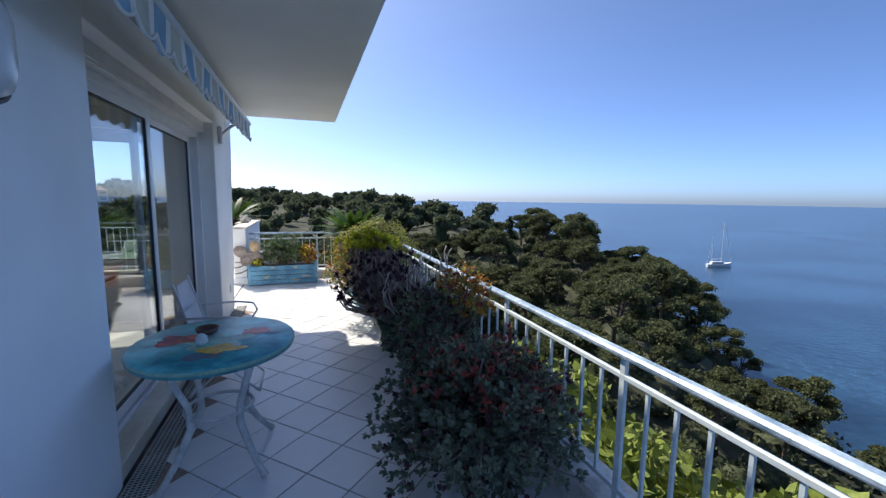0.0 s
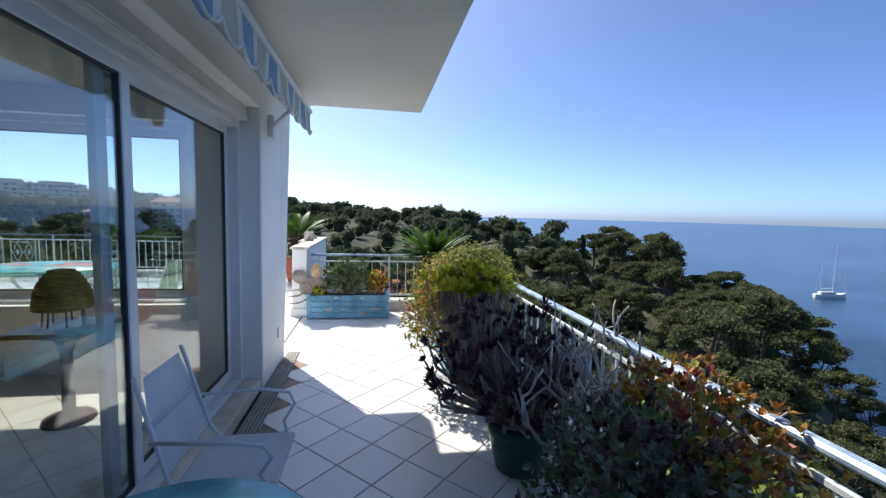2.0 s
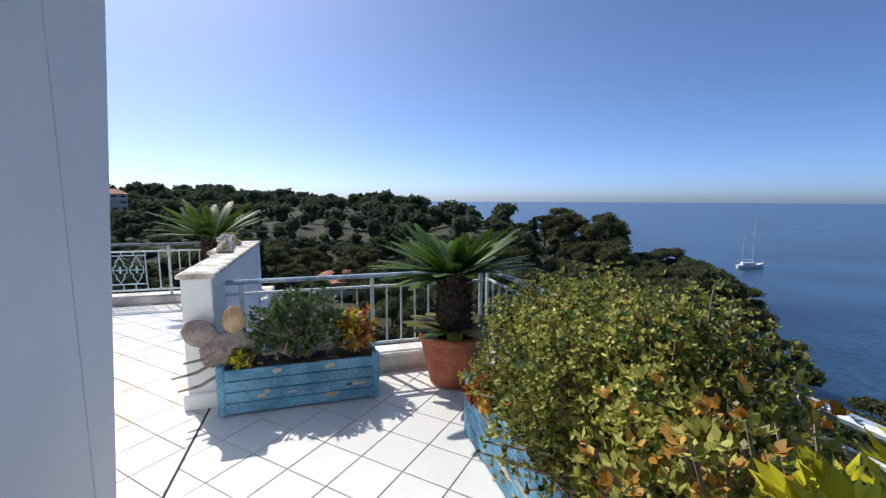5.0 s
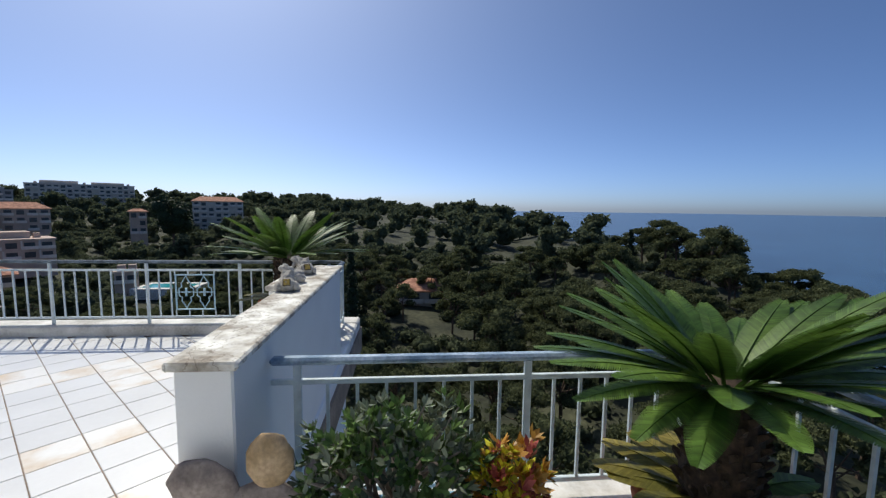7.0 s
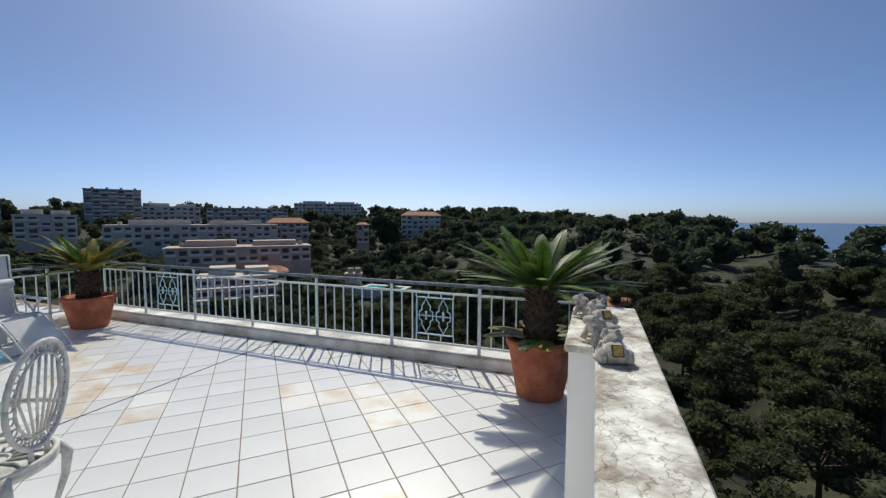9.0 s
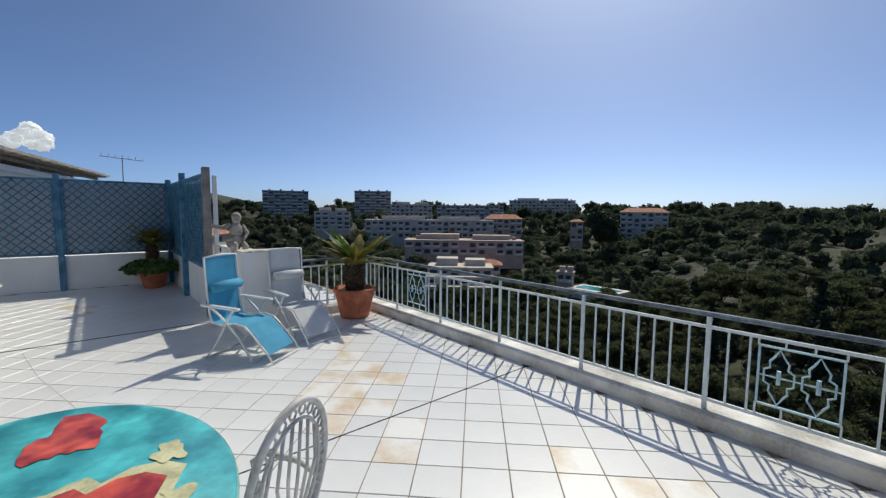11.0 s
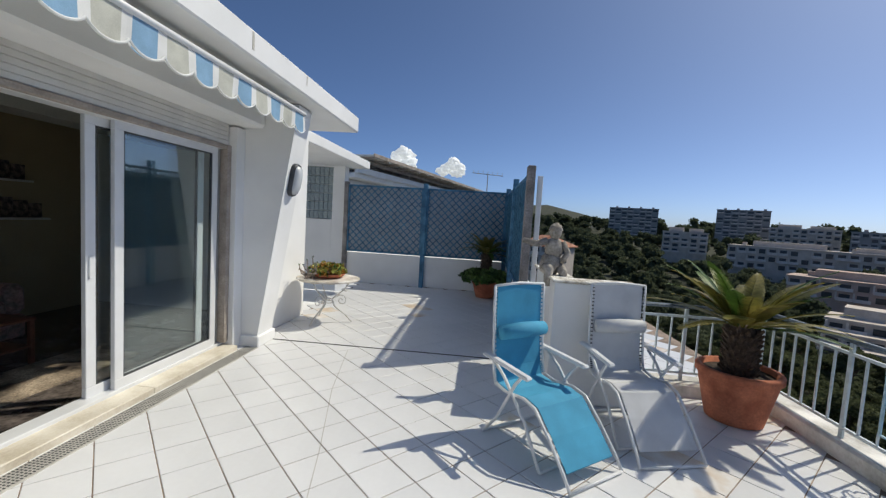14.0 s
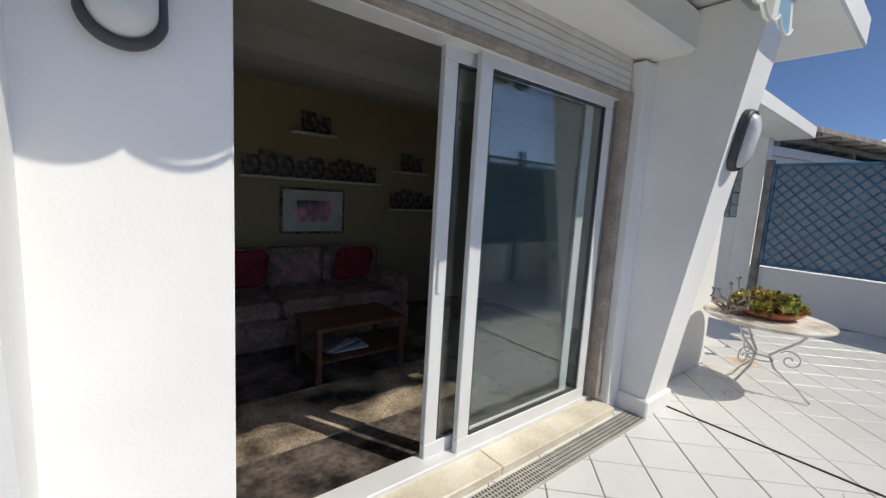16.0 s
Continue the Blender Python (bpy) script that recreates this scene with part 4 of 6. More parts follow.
# ---------------------------------------------------------------- sailing yacht
HULL = mat("white_hull", (0.75, 0.75, 0.73), 0.35, vary=0.04)
yacht = thing("sailing_yacht", "white two-masted sailing yacht at anchor", "boat", Matrix.Translation((193.5, 144.5, SEA)) @ Matrix.Rotation(radians(-12), 4, "Z"))
h = Shape()
secs = [(-6.5, 0.9, 1.5), (-4, 1.6, 1.5), (0, 1.9, 1.6), (4, 1.4, 1.9), (6.8, 0.05, 2.4)]
for x, bw_, z in secs:
    h.v += [(x, -bw_, z), (x, -bw_ * 0.55, -0.6), (x, bw_ * 0.55, -0.6), (x, bw_, z)]
for i in range(4):
    for j in range(3):
        a = i * 4 + j
        h.f.append((a, a + 4, a + 5, a + 1))
    h.f.append((i * 4 + 3, i * 4 + 7, i * 4 + 4, i * 4))
h.f.append((0, 1, 2, 3))
part("hull", h, HULL, yacht)
part("cabin", B(-4.5, -1.0, 1.55, 2.0, 1.0, 2.6, r=0.2), HULL, yacht)
part("cabin_window", Shape().box(-4.0, -1.02, 1.9, 1.5, 1.02, 2.25), WINDK, yacht)
part("mast", Shape().tube([(1.0, 0, 1.6), (1.0, 0, 22.5)], [0.16, 0.09], 8), HULL, yacht)
part("mast", Shape().tube([(-4.2, 0, 1.6), (-4.2, 0, 15.5)], [0.13, 0.07], 8), HULL, yacht)
part("boom", Shape().tube([(1.0, 0, 4.0), (-3.6, 0, 3.8)], 0.2, 8), HULL, yacht)
part("furled_sail", Shape().tube([(6.5, 0, 2.6), (1.1, 0, 21.5)], [0.12, 0.05], 6), HULL, yacht)
part("stay", Shape().tube([(-6.4, 0, 1.8), (-4.2, 0, 15.3)], 0.03, 5), HULL, yacht)

CLOUD = leaf_mat("glowing_cloud_white", (0.90, 0.91, 0.92), (0.95, 0.95, 0.95), 0.0, 0.45, 1.0)
# a faint added glow stands for sunlight on the clouds
cb = CLOUD.node_tree.nodes["Principled BSDF"]
cb.inputs["Emission Color"].default_value = (0.85, 0.9, 1.0, 1)
cb.inputs["Emission Strength"].default_value = 0.55
for cx, cy, cz, sy in ((-1482, -285, 190, 1.0), (-1482, -102, 172, 0.85)):
    s = Shape()
    cr = random.Random(int(-cy))
    for k in range(34):
        u = cr.uniform(-1, 1)
        top = (1 - u * u) * 42 + 6
        r_ = cr.uniform(7, 17) * (1.15 - 0.4 * abs(u))
        s.ball((cr.uniform(-15, 15), u * 52 * sy - 12 * u * u, cr.uniform(-14, 1) + top * cr.uniform(0, 1)), r_, r_ * 1.1, r_ * 0.85, 14, 0.7, k)
    tagged(part("cloud", soft(s), CLOUD, None, "", at=Matrix.Translation((cx, cy, cz))), "small white cumulus cloud low over the hills", "cloud", kind="structure")


# ---------------------------------------------------------------- plants in pots and planters
def rosettes(rng, tips, dirs, m, L, W, spread=0.9):
    """Clusters of m pointed leaves round each tip: arrays of vertices and quads."""
    n = len(tips)
    tips = np.repeat(tips, m, axis=0)
    dirs = np.repeat(dirs, m, axis=0)
    s = np.cross(dirs, rng.normal(size=dirs.shape))
    s /= np.linalg.norm(s, axis=1)[:, None] + 1e-9
    k = rng.uniform(0.35, 1.0, (n * m, 1)) * spread
    d = dirs * (1.15 - k) + s * k
    d /= np.linalg.norm(d, axis=1)[:, None]
    side = np.cross(d, dirs)
    side /= np.linalg.norm(side, axis=1)[:, None] + 1e-9
    l = L * rng.uniform(0.7, 1.2, (n * m, 1))
    w = W * rng.uniform(0.8, 1.2, (n * m, 1))
    mid = tips + d * l * 0.62
    q = np.stack([tips, mid - side * w * 0.5, tips + d * l + dirs * l * 0.12, mid + side * w * 0.5], axis=1)
    return q.reshape(-1, 3), np.arange(n * m * 4).reshape(-1, 4)


def shell_tips(rng, c, rx, ry, rz, n, low=-0.35):
    d = rng.normal(size=(n * 3, 3))
    d /= np.linalg.norm(d, axis=1)[:, None]
    d = d[d[:, 2] > low][:n]
    rad = rng.uniform(0.62, 1.06, (len(d), 1))
    wob = np.array([0.82 + 0.32 * noise.noise(Vector(v) * 2.1 + Vector((c[0] * 3, c[1], 0))) + 0.1 for v in d])[:, None]
    return np.array(c) + d * rad * wob * np.array([rx, ry, rz]), d


def stems_to(sh, base, tips, r0, r1, rng, keep=1.0, sag=0.1):
    for t in tips:
        if rng.uniform() > keep:
            continue
        b = Vector(base) + Vector((rng.uniform(-0.06, 0.06), rng.uniform(-0.06, 0.06), 0))
        e = Vector(t)
        mid = b.lerp(e, 0.5) + Vector((rng.uniform(-sag, sag) * 0.6, rng.uniform(-sag, sag) * 0.6, rng.uniform(-0.2, 0.8) * sag))
        sh.tube([b, mid, e], [r0, (r0 + r1) / 2, r1], 5, False)


def potted_bush(name, label, at, c, r, n, leaves, base, m=7, L=0.045, W=0.024, keep=0.10, r0=0.012, seed=1, low=-0.35, part_stem=TWIG):
    """A succulent shrub: stems from a base to a rounded, uneven crown of leaf rosettes, in several leaf colours."""
    rng = np.random.default_rng(seed)
    ob = thing(name, label, "plant", Matrix.Translation(at))
    stems = Shape()
    for mat_, share, zone in leaves:
        tips, d = shell_tips(rng, c, *r, int(n * share), low)
        if zone is not None:
            ok = zone(tips)
            tips, d = tips[ok], d[ok]
        d = d * 0.75 + rng.normal(size=d.shape) * 0.25 + np.array([0, 0, 0.35])
        d /= np.linalg.norm(d, axis=1)[:, None]
        tagged(part("foliage", fast_mesh("foliage", *rosettes(rng, tips, d, m, L, W), mat_), None, ob), kind="stuff")
        stems_to(stems, base, tips, r0, 0.004, rng, keep)
    tagged(part("stem_growth", stems, part_stem, ob, "bare grey stems"), kind="stuff")
    return ob


def round_pot(name, label, x, y, r, h, material, rim=0.035, z=0.0):
    ob = thing(name, label, "plant pot", Matrix.Translation((x, y, z)))
    b = r * 0.70
    part("body", soft(Shape().lathe([(b * 0.9, 0), (b, 0.01), (r * 0.97, h - 0.075), (r * 0.97, h - 0.07)], 40)), material, ob)
    part("rim", soft(Shape().lathe([(r * 0.98, h - 0.07), (r + 0.012, h - 0.06), (r + 0.014, h - 0.012), (r + 0.004, h), (r - rim, h), (r - rim - 0.005, h - 0.05)], 40)), material, ob)
    part("soil", Shape().lathe([(r - rim - 0.004, h - 0.075), (r - rim - 0.006, h - 0.045)], 28), SOIL, ob, "dark potting soil")
    return ob


def cycad(label, x, y, z, trunk, length, n, seed, yellow=0.0, droop=0.5, tr=0.10, skirt=0, rise=70):
    """A sago palm: scaly trunk and a fountain of arching fronds with many narrow leaflets."""
    rng = np.random.default_rng(seed)
    ob = thing("cycad", label, "plant", Matrix.Translation((x, y, z)))
    s = Shape()
    s.lathe([(tr * 0.9, -0.04), (tr * 1.1, trunk * 0.3), (tr * 1.05, trunk * 0.7), (tr * 0.8, trunk), (0.02, trunk + 0.05)], 14)
    for k in range(110):
        a, zz = k * 2.4, trunk * (k + 0.5) / 110
        rr = tr * 1.08
        p = Vector((rr * math.cos(a), rr * math.sin(a), zz))
        o = Vector((math.cos(a), math.sin(a), 0.9)).normalized()
        s.tube([p - o * 0.02, p + o * 0.035], [0.022, 0.008], 4)
    part("trunk", s, CYCTRUNK, ob, "dark scaly trunk")
    groups = {0: [], 1: []}
    for k in range(n + skirt):
        low = k >= n
        a = k * 2.39996 + rng.uniform(-0.15, 0.15)
        lift = rng.uniform(0.0, 1.0) if not low else -0.4
        el = radians(8 + rise * lift ** 0.9) if not low else radians(18)
        L = length * rng.uniform(0.82, 1.05) * (0.60 if low else 1.0)
        h = Vector((math.cos(a), math.sin(a), 0))
        side = Vector((-math.sin(a), math.cos(a), 0))
        pts = []
        steps = 15
        p = Vector((0, 0, trunk if not low else 0.06)) + h * (tr * 0.5)
        e = el
        for i in range(steps + 1):
            pts.append(p.copy())
            p = p + (h * math.cos(e) + Vector((0, 0, 1)) * math.sin(e)) * (L / steps)
            e -= droop * 2.2 / steps * (0.5 + i / steps) * (1.4 if low else 1.0)
        vs, fs = [], []
        rach = Shape().tube(pts, [0.008 - 0.0055 * i / steps for i in range(steps + 1)], 4, False)
        leaf_v = []
        per = 5
        for i in range(2, steps):
            for j in range(per):
                q = pts[i].lerp(pts[i + 1], j / per)
                d = (pts[i + 1] - pts[i]).normalized()
                up = side.cross(d)
                f = (i + j / per) / steps
                ll = 0.098 * length / 0.75 * math.sin(math.pi * min(0.97, max(0.1, 0.12 + f * 0.85))) ** 0.7
                for sg in (-1, 1):
                    t = (side * sg * 0.80 + d * 0.62 + up * 0.20).normalized()
                    wv = d * 0.0062
                    leaf_v.append((q - wv, q + wv, q + t * ll + wv * 0.2 - up * 0.01, q + t * ll - wv * 0.6 - up * 0.01))
        groups[1 if rng.uniform() < yellow or low and rng.uniform() < 0.6 else 0].append((rach, leaf_v))
    fm = (FROND, FRONDY)
    for gkey, fr in groups.items():
        for rach, leaf_v in fr:
            sh = rach
            for qd in leaf_v:
                sh.quad(*qd)
            part("frond", sh, fm[gkey], ob)
    return ob


# clay pots with sago palms
round_pot("terracotta_pot", "large terracotta pot on the white tiles", 1.74, 7.84, 0.30, 0.46, TERRA)
cycad("sago palm with glossy green fronds in a terracotta pot", 1.74, 7.84, 0.40, 0.54, 0.66, 50, 21, tr=0.13, droop=0.18, skirt=16, rise=46)
round_pot("terracotta_pot", "large terracotta pot beside the parapet", -0.84, 11.14, 0.31, 0.55, TERRA)
cycad("sago palm with broad green fronds beside the parapet", -0.84, 11.14, 0.48, 0.53, 0.82, 44, 22, tr=0.13, droop=0.22, skirt=8, rise=45)
round_pot("terracotta_pot", "terracotta pot in the corner of the railing", -7.48, 11.12, 0.32, 0.47, TERRA)
cycad("sago palm with yellowing fronds in the railing corner", -7.48, 11.12, 0.42, 0.42, 0.76, 40, 23, yellow=0.6, tr=0.12, droop=0.34, rise=60)
round_pot("terracotta_pot", "terracotta pot in the shade of the fence", -12.45, 8.92, 0.27, 0.36, TERRA)
cycad("sago palm with yellow fronds in the fence corner", -12.45, 8.92, 0.32, 0.62, 0.62, 30, 24, yellow=0.8, tr=0.10, droop=0.55)
potted_bush("trailing_plant", "low mound of green leaves under the palm", (-12.45, 8.92, 0.34), (0, 0, 0.08), (0.48, 0.48, 0.18), 700, ((GREENL, 1.0, None),), (0, 0, 0.0), m=6, L=0.08, W=0.06, seed=31)


def plank_planter(name, label, x0, y0, x1, y1, h, boards=4, face="y"):
    """A planter box of horizontal painted boards with corner posts and a soil bed."""
    ob = thing(name, label, "planter")
    t = 0.022
    bh = (h - 0.03) / boards
    for k in range(boards):
        z0, z1 = 0.015 + k * bh, 0.015 + (k + 1) * bh - 0.006
        part("board", B(x0 + 0.03, y0, z0, x1 - 0.03, y0 + t, z1, r=0.004), BLUEW, ob)
        part("board", B(x0 + 0.03, y1 - t, z0, x1 - 0.03, y1, z1, r=0.004), BLUEW, ob)
        part("board", B(x0, y0 + 0.03, z0, x0 + t, y1 - 0.03, z1, r=0.004), BLUEW, ob)
        part("board", B(x1 - t, y0 + 0.03, z0, x1, y1 - 0.03, z1, r=0.004), BLUEW, ob)
    for x, y in ((x0, y0), (x1 - 0.045, y0), (x0, y1 - 0.045), (x1 - 0.045, y1 - 0.045)):
        part("corner_post", B(x - 0.004, y - 0.004, 0, x + 0.049, y + 0.049, h + 0.01, r=0.006), BLUEW, ob)
    part("soil", Shape().box(x0 + t, y0 + t, h - 0.10, x1 - t, y1 - t, h - 0.035), SOIL, ob)
    rng = random.Random(int(x0 * 100) + 5)
    for k in range(9):
        w_, hh = rng.uniform(0.05, 0.19), rng.uniform(0.008, 0.02)
        b = rng.randrange(boards)
        z = 0.02 + b * bh + rng.uniform(0.35, 0.8) * bh
        s = Shape()
        if face == "y":
            u = rng.uniform(x0 + 0.06, x1 - 0.25)
            pts = [(u, 0), (u + w_ * 0.3, -hh), (u + w_, -hh * 0.4), (u + w_ * 0.9, hh * 0.8), (u + w_ * 0.4, hh)]
            s.quad(*[(a, y0 - 0.0025, z + b_) for a, b_ in pts])
        else:
            u = rng.uniform(y0 + 0.06, y1 - 0.25)
            pts = [(u, 0), (u + w_ * 0.3, -hh), (u + w_, -hh * 0.4), (u + w_ * 0.9, hh * 0.8), (u + w_ * 0.4, hh)]
            s.quad(*[(x0 - 0.0025, a, z + b_) for a, b_ in pts[::-1]])
        part("worn_patch", s, FLAKE, ob, "bare wood where the paint has flaked")
    return ob


plank_planter("planter_box", "blue wooden plank planter with flaking paint", -0.10, 7.70, 1.06, 8.10, 0.37)
potted_bush("bushy_shrub", "leafy green shrub growing in the blue planter", (0.45, 7.92, 0.30), (0, 0, 0.22), (0.42, 0.20, 0.34), 520, ((GREENL, 0.6, None), (GREYLEAF, 0.4, None)), (0, 0, 0), m=6, L=0.05, W=0.022, seed=41, keep=0.12)
potted_bush("croton", "small plant with orange and yellow leaves", (0.90, 7.90, 0.30), (0, 0, 0.16), (0.15, 0.13, 0.24), 150, ((ORANGE, 0.55, None), (YELLOW, 0.3, None), (REDLEAF, 0.15, None)), (0, 0, 0), m=6, L=0.055, W=0.028, seed=42)
potted_bush("small_succulent", "small yellow-green succulent at the planter end", (0.06, 7.78, 0.33), (0, 0, 0.05), (0.09, 0.07, 0.08), 60, ((YELLOW, 0.6, None), (GREENL, 0.4, None)), (0, 0, 0), m=6, L=0.04, W=0.02, seed=43)
cac = thing("prickly_pear", "withered grey and ochre prickly pear pads", "cactus", Matrix.Translation((-0.02, 7.84, 0.30)))
for nm, m_, px, pz, rx, rz, tilt, lab in (("pad", CACTUS, -0.20, 0.30, 0.13, 0.10, 25, ""), ("pad", CACTUSO, 0.03, 0.39, 0.085, 0.105, 0, "ochre cactus pad"), ("pad", CACTUS, 0.02, 0.17, 0.15, 0.15, -20, ""), ("pad", CACTUS, -0.10, 0.16, 0.11, 0.13, 30, "")):
    part(nm, soft(Shape().ball((0, 0, 0), rx, 0.028, rz, 18, 0.12, px)), m_, cac, lab, at=Matrix.Translation((px, 0, pz)) @ Matrix.Rotation(radians(tilt), 4, "Y"))
st = Shape()
for a, l_, z_ in ((200, 0.30, 0.06), (190, 0.26, -0.05), (170, 0.22, 0.14)):
    v = Vector((math.cos(radians(a)), -0.35, -0.15))
    st.tube([(-0.05, 0, z_ + 0.05), Vector((-0.05, 0, z_)) + v * l_ * 0.6, Vector((-0.05, -0.02, z_ + 0.02)) + v * l_ * 1.1], [0.012, 0.014, 0.008], 6)
part("dry_stem", st, TWIG, cac, "dry twisted stems")

plank_planter("planter_box", "blue wooden plank planter hidden under a jade bush", 1.55, 5.45, 2.12, 7.02, 0.43, face="x")
potted_bush("jade_bush", "large yellow-green jade bush spilling over the planter", (2.02, 6.38, 0.40), (0, 0, 0.30), (0.58, 0.72, 0.52), 7500, ((JADE, 0.82, None), (GREENL, 0.17, None), (ORANGE, 0.01, None)), (0, 0, 0), m=6, L=0.021, W=0.015, seed=51, keep=0.03, r0=0.016)
potted_bush("jade_bush", "yellow-green jade bush leaning over the railing", (1.95, 5.65, 0.40), (-0.16, 0.06, 0.36), (0.54, 0.52, 0.52), 5600, ((JADE, 0.82, None), (GREENL, 0.16, None), (ORANGE, 0.02, None)), (0, 0, 0), m=6, L=0.021, W=0.015, seed=52, keep=0.03, r0=0.016)
potted_bush("orange_echeveria", "orange-pink rosettes at the edge of the planter", (1.60, 6.72, 0.40), (0, 0, 0.02), (0.10, 0.16, 0.14), 60, ((ORANGE, 0.7, None), (REDLEAF, 0.3, None)), (0, 0, 0), m=9, L=0.06, W=0.035, seed=53)

# pots along the strip railing
round_pot("green_pot", "dark green plastic flower pot", 1.77, 4.0, 0.21, 0.32, GREENPOT)
round_pot("green_pot", "dark green plastic flower pot under a shrub", 1.80, 4.85, 0.20, 0.32, GREENPOT)
round_pot("dark_pot", "dark plastic flower pot under a grey shrub", 1.80, 3.02, 0.22, 0.34, mat("black_plastic", (0.02, 0.02, 0.022), 0.5))
round_pot("dark_pot", "dark plastic flower pot under a red-tipped shrub", 1.82, 1.95, 0.24, 0.34, mat("black_plastic_pot", (0.02, 0.02, 0.022), 0.5))


def aeonium(name, label, x, y, z, c, r, n, material, seed, m=16, L=0.055, W=0.024, low=-0.2, droop=0):
    """Branching bare stems that each end in a flat rosette."""
    rng = np.random.default_rng(seed)
    ob = thing(name, label, "plant", Matrix.Translation((x, y, z)))
    tips, d = shell_tips(rng, c, *r, n, low)
    stems = Shape()
    for t in tips:
        b = Vector((rng.uniform(-0.08, 0.08), rng.uniform(-0.08, 0.08), -0.02))
        e = Vector(t)
        mid = Vector((e.x * 0.45, e.y * 0.45, e.z * 0.25)) + Vector((rng.uniform(-0.05, 0.05), rng.uniform(-0.05, 0.05), 0.04))
        mid2 = Vector((e.x * 0.9, e.y * 0.9, e.z * 0.6 + e.z * 0.1)) + Vector((rng.uniform(-0.03, 0.03), rng.uniform(-0.03, 0.03), 0))
        stems.tube([b, mid, mid2, e], [0.014, 0.011, 0.009, 0.007], 5, False)
    tagged(part("stem_growth", stems, TWIG, ob, "bare grey stems"), kind="stuff")
    d = d * 0.6 + np.array([0, 0, 0.6]) + rng.normal(size=d.shape) * 0.15
    d /= np.linalg.norm(d, axis=1)[:, None]
    tagged(part("rosette_growth", fast_mesh("rosettes", *rosettes(rng, tips, d, m, L, W, 1.0), material), None, ob), kind="stuff")
    return ob


aeonium("purple_aeonium", "dark purple rosettes on bare branching stems in a green pot", 1.77, 4.0, 0.28, (-0.10, 0.05, 0.34), (0.55, 0.48, 0.48), 180, PURPLE, 61, low=-0.35)
aeonium("yellow_aeonium", "bright yellow-green rosettes on grey stems", 1.62, 4.82, 0.28, (0, 0.0, 0.70), (0.36, 0.27, 0.19), 95, YELLOW, 62, m=18, L=0.075, W=0.032, low=0.05)
potted_bush("pale_jade", "leafy ochre and green shrub under yellow rosettes", (1.62, 5.0, 0.28), (-0.16, 0.14, 0.42), (0.38, 0.34, 0.50), 1000, ((ORANGE, 0.30, None), (JADE, 0.70, None)), (0, 0, 0), m=5, L=0.032, W=0.018, seed=63, keep=0.07, low=-0.7)
def bare_shrub(label, x, y, z, n, seed):
    """Crooked leafless grey stems that fork twice and end in cut stubs."""
    rng = random.Random(seed)
    ob = thing("bare_shrub", label, "plant", Matrix.Translation((x, y, z)))

    def grow(p, d, length, r, level):
        pts, rs = [p.copy()], [r]
        steps = 4
        for i in range(steps):
            d = (d + Vector((rng.uniform(-0.35, 0.35), rng.uniform(-0.35, 0.35), rng.uniform(-0.12, 0.28)))).normalized()
            p = p + d * (length / steps)
            pts.append(p.copy())
            rs.append(r * (1 - 0.3 * (i + 1) / steps))
        sh_ = Shape().tube(pts, rs, 6)
        part("branch", soft(sh_), BAREW, ob)
        if level > 0:
            for k in range(rng.choice((2, 2, 3))):
                q = Vector((rng.uniform(-1, 1), rng.uniform(-1, 1), rng.uniform(-0.1, 0.7)))
                grow(p if k else pts[-2], (d * 0.6 + q * 0.75).normalized(), length * rng.uniform(0.45, 0.7), rs[-1] * 0.9, level - 1)

    for k in range(n):
        a = 2 * math.pi * k / n + rng.uniform(-0.3, 0.3)
        t = rng.uniform(0.3, 0.75)
        grow(Vector((0.06 * math.cos(a), 0.09 * math.sin(a), 0)), Vector((t * 0.7 * math.cos(a), t * 1.5 * math.sin(a), 1)).normalized(), rng.uniform(0.46, 0.62), 0.016, 2)
    return ob


bare_shrub("leafless grey branching shrub beside the railing", 2.02, 3.72, 0.16, 15, 64)
potted_bush("grey_shrub", "grey-green succulent shrub with rusty tips", (1.82, 3.0, 0.25), (0.05, 0, 0.24), (0.38, 0.46, 0.42), 850, ((GREYLEAF, 0.6, None), (GREENL, 0.15, None), (PURPLE, 0.25, None)), (0, 0, 0), m=6, L=0.042, W=0.02, seed=65, keep=0.15)
potted_bush("orange_jade", "orange-tipped jade shrub on the railing", (2.14, 3.05, 0.30), (0, 0, 0.42), (0.24, 0.48, 0.30), 420, ((ORANGE, 0.6, None), (JADE, 0.25, None), (REDLEAF, 0.15, None)), (-0.1, 0, 0), m=6, L=0.036, W=0.02, seed=66, low=-0.1)
potted_bush("red_tipped_bush", "dense grey-green succulent bush with red tips", (1.80, 1.93, 0.22), (0, 0, 0.12), (0.58, 0.60, 0.46), 2600, ((GREYLEAF, 0.8, None), (REDLEAF, 0.3, lambda t: t[:, 2] > 0.36), (PURPLE, 0.1, None)), (0, 0, 0), m=8, L=0.034, W=0.019, seed=67, keep=0.10)


# ---------------------------------------------------------------- tables and chairs
def paint_top(rx, ry, z, seed, patches):
    """Splashes of paint: thin flat patches on the table top."""
    out = []
    for m_, cx, cy, pr, sd in patches:
        rng = random.Random(sd)
        n = 26
        pts = []
        for k in range(n):
            a = 2 * math.pi * k / n
            r = pr * (0.72 + 0.5 * noise.noise(Vector((math.cos(a) * 1.3 + sd, math.sin(a) * 1.3, sd * 0.7))) + rng.uniform(-0.08, 0.08))
            pts.append((cx + r * math.cos(a) * 1.15, cy + r * math.sin(a) * 0.85))
        out.append((m_, pts))
    return out


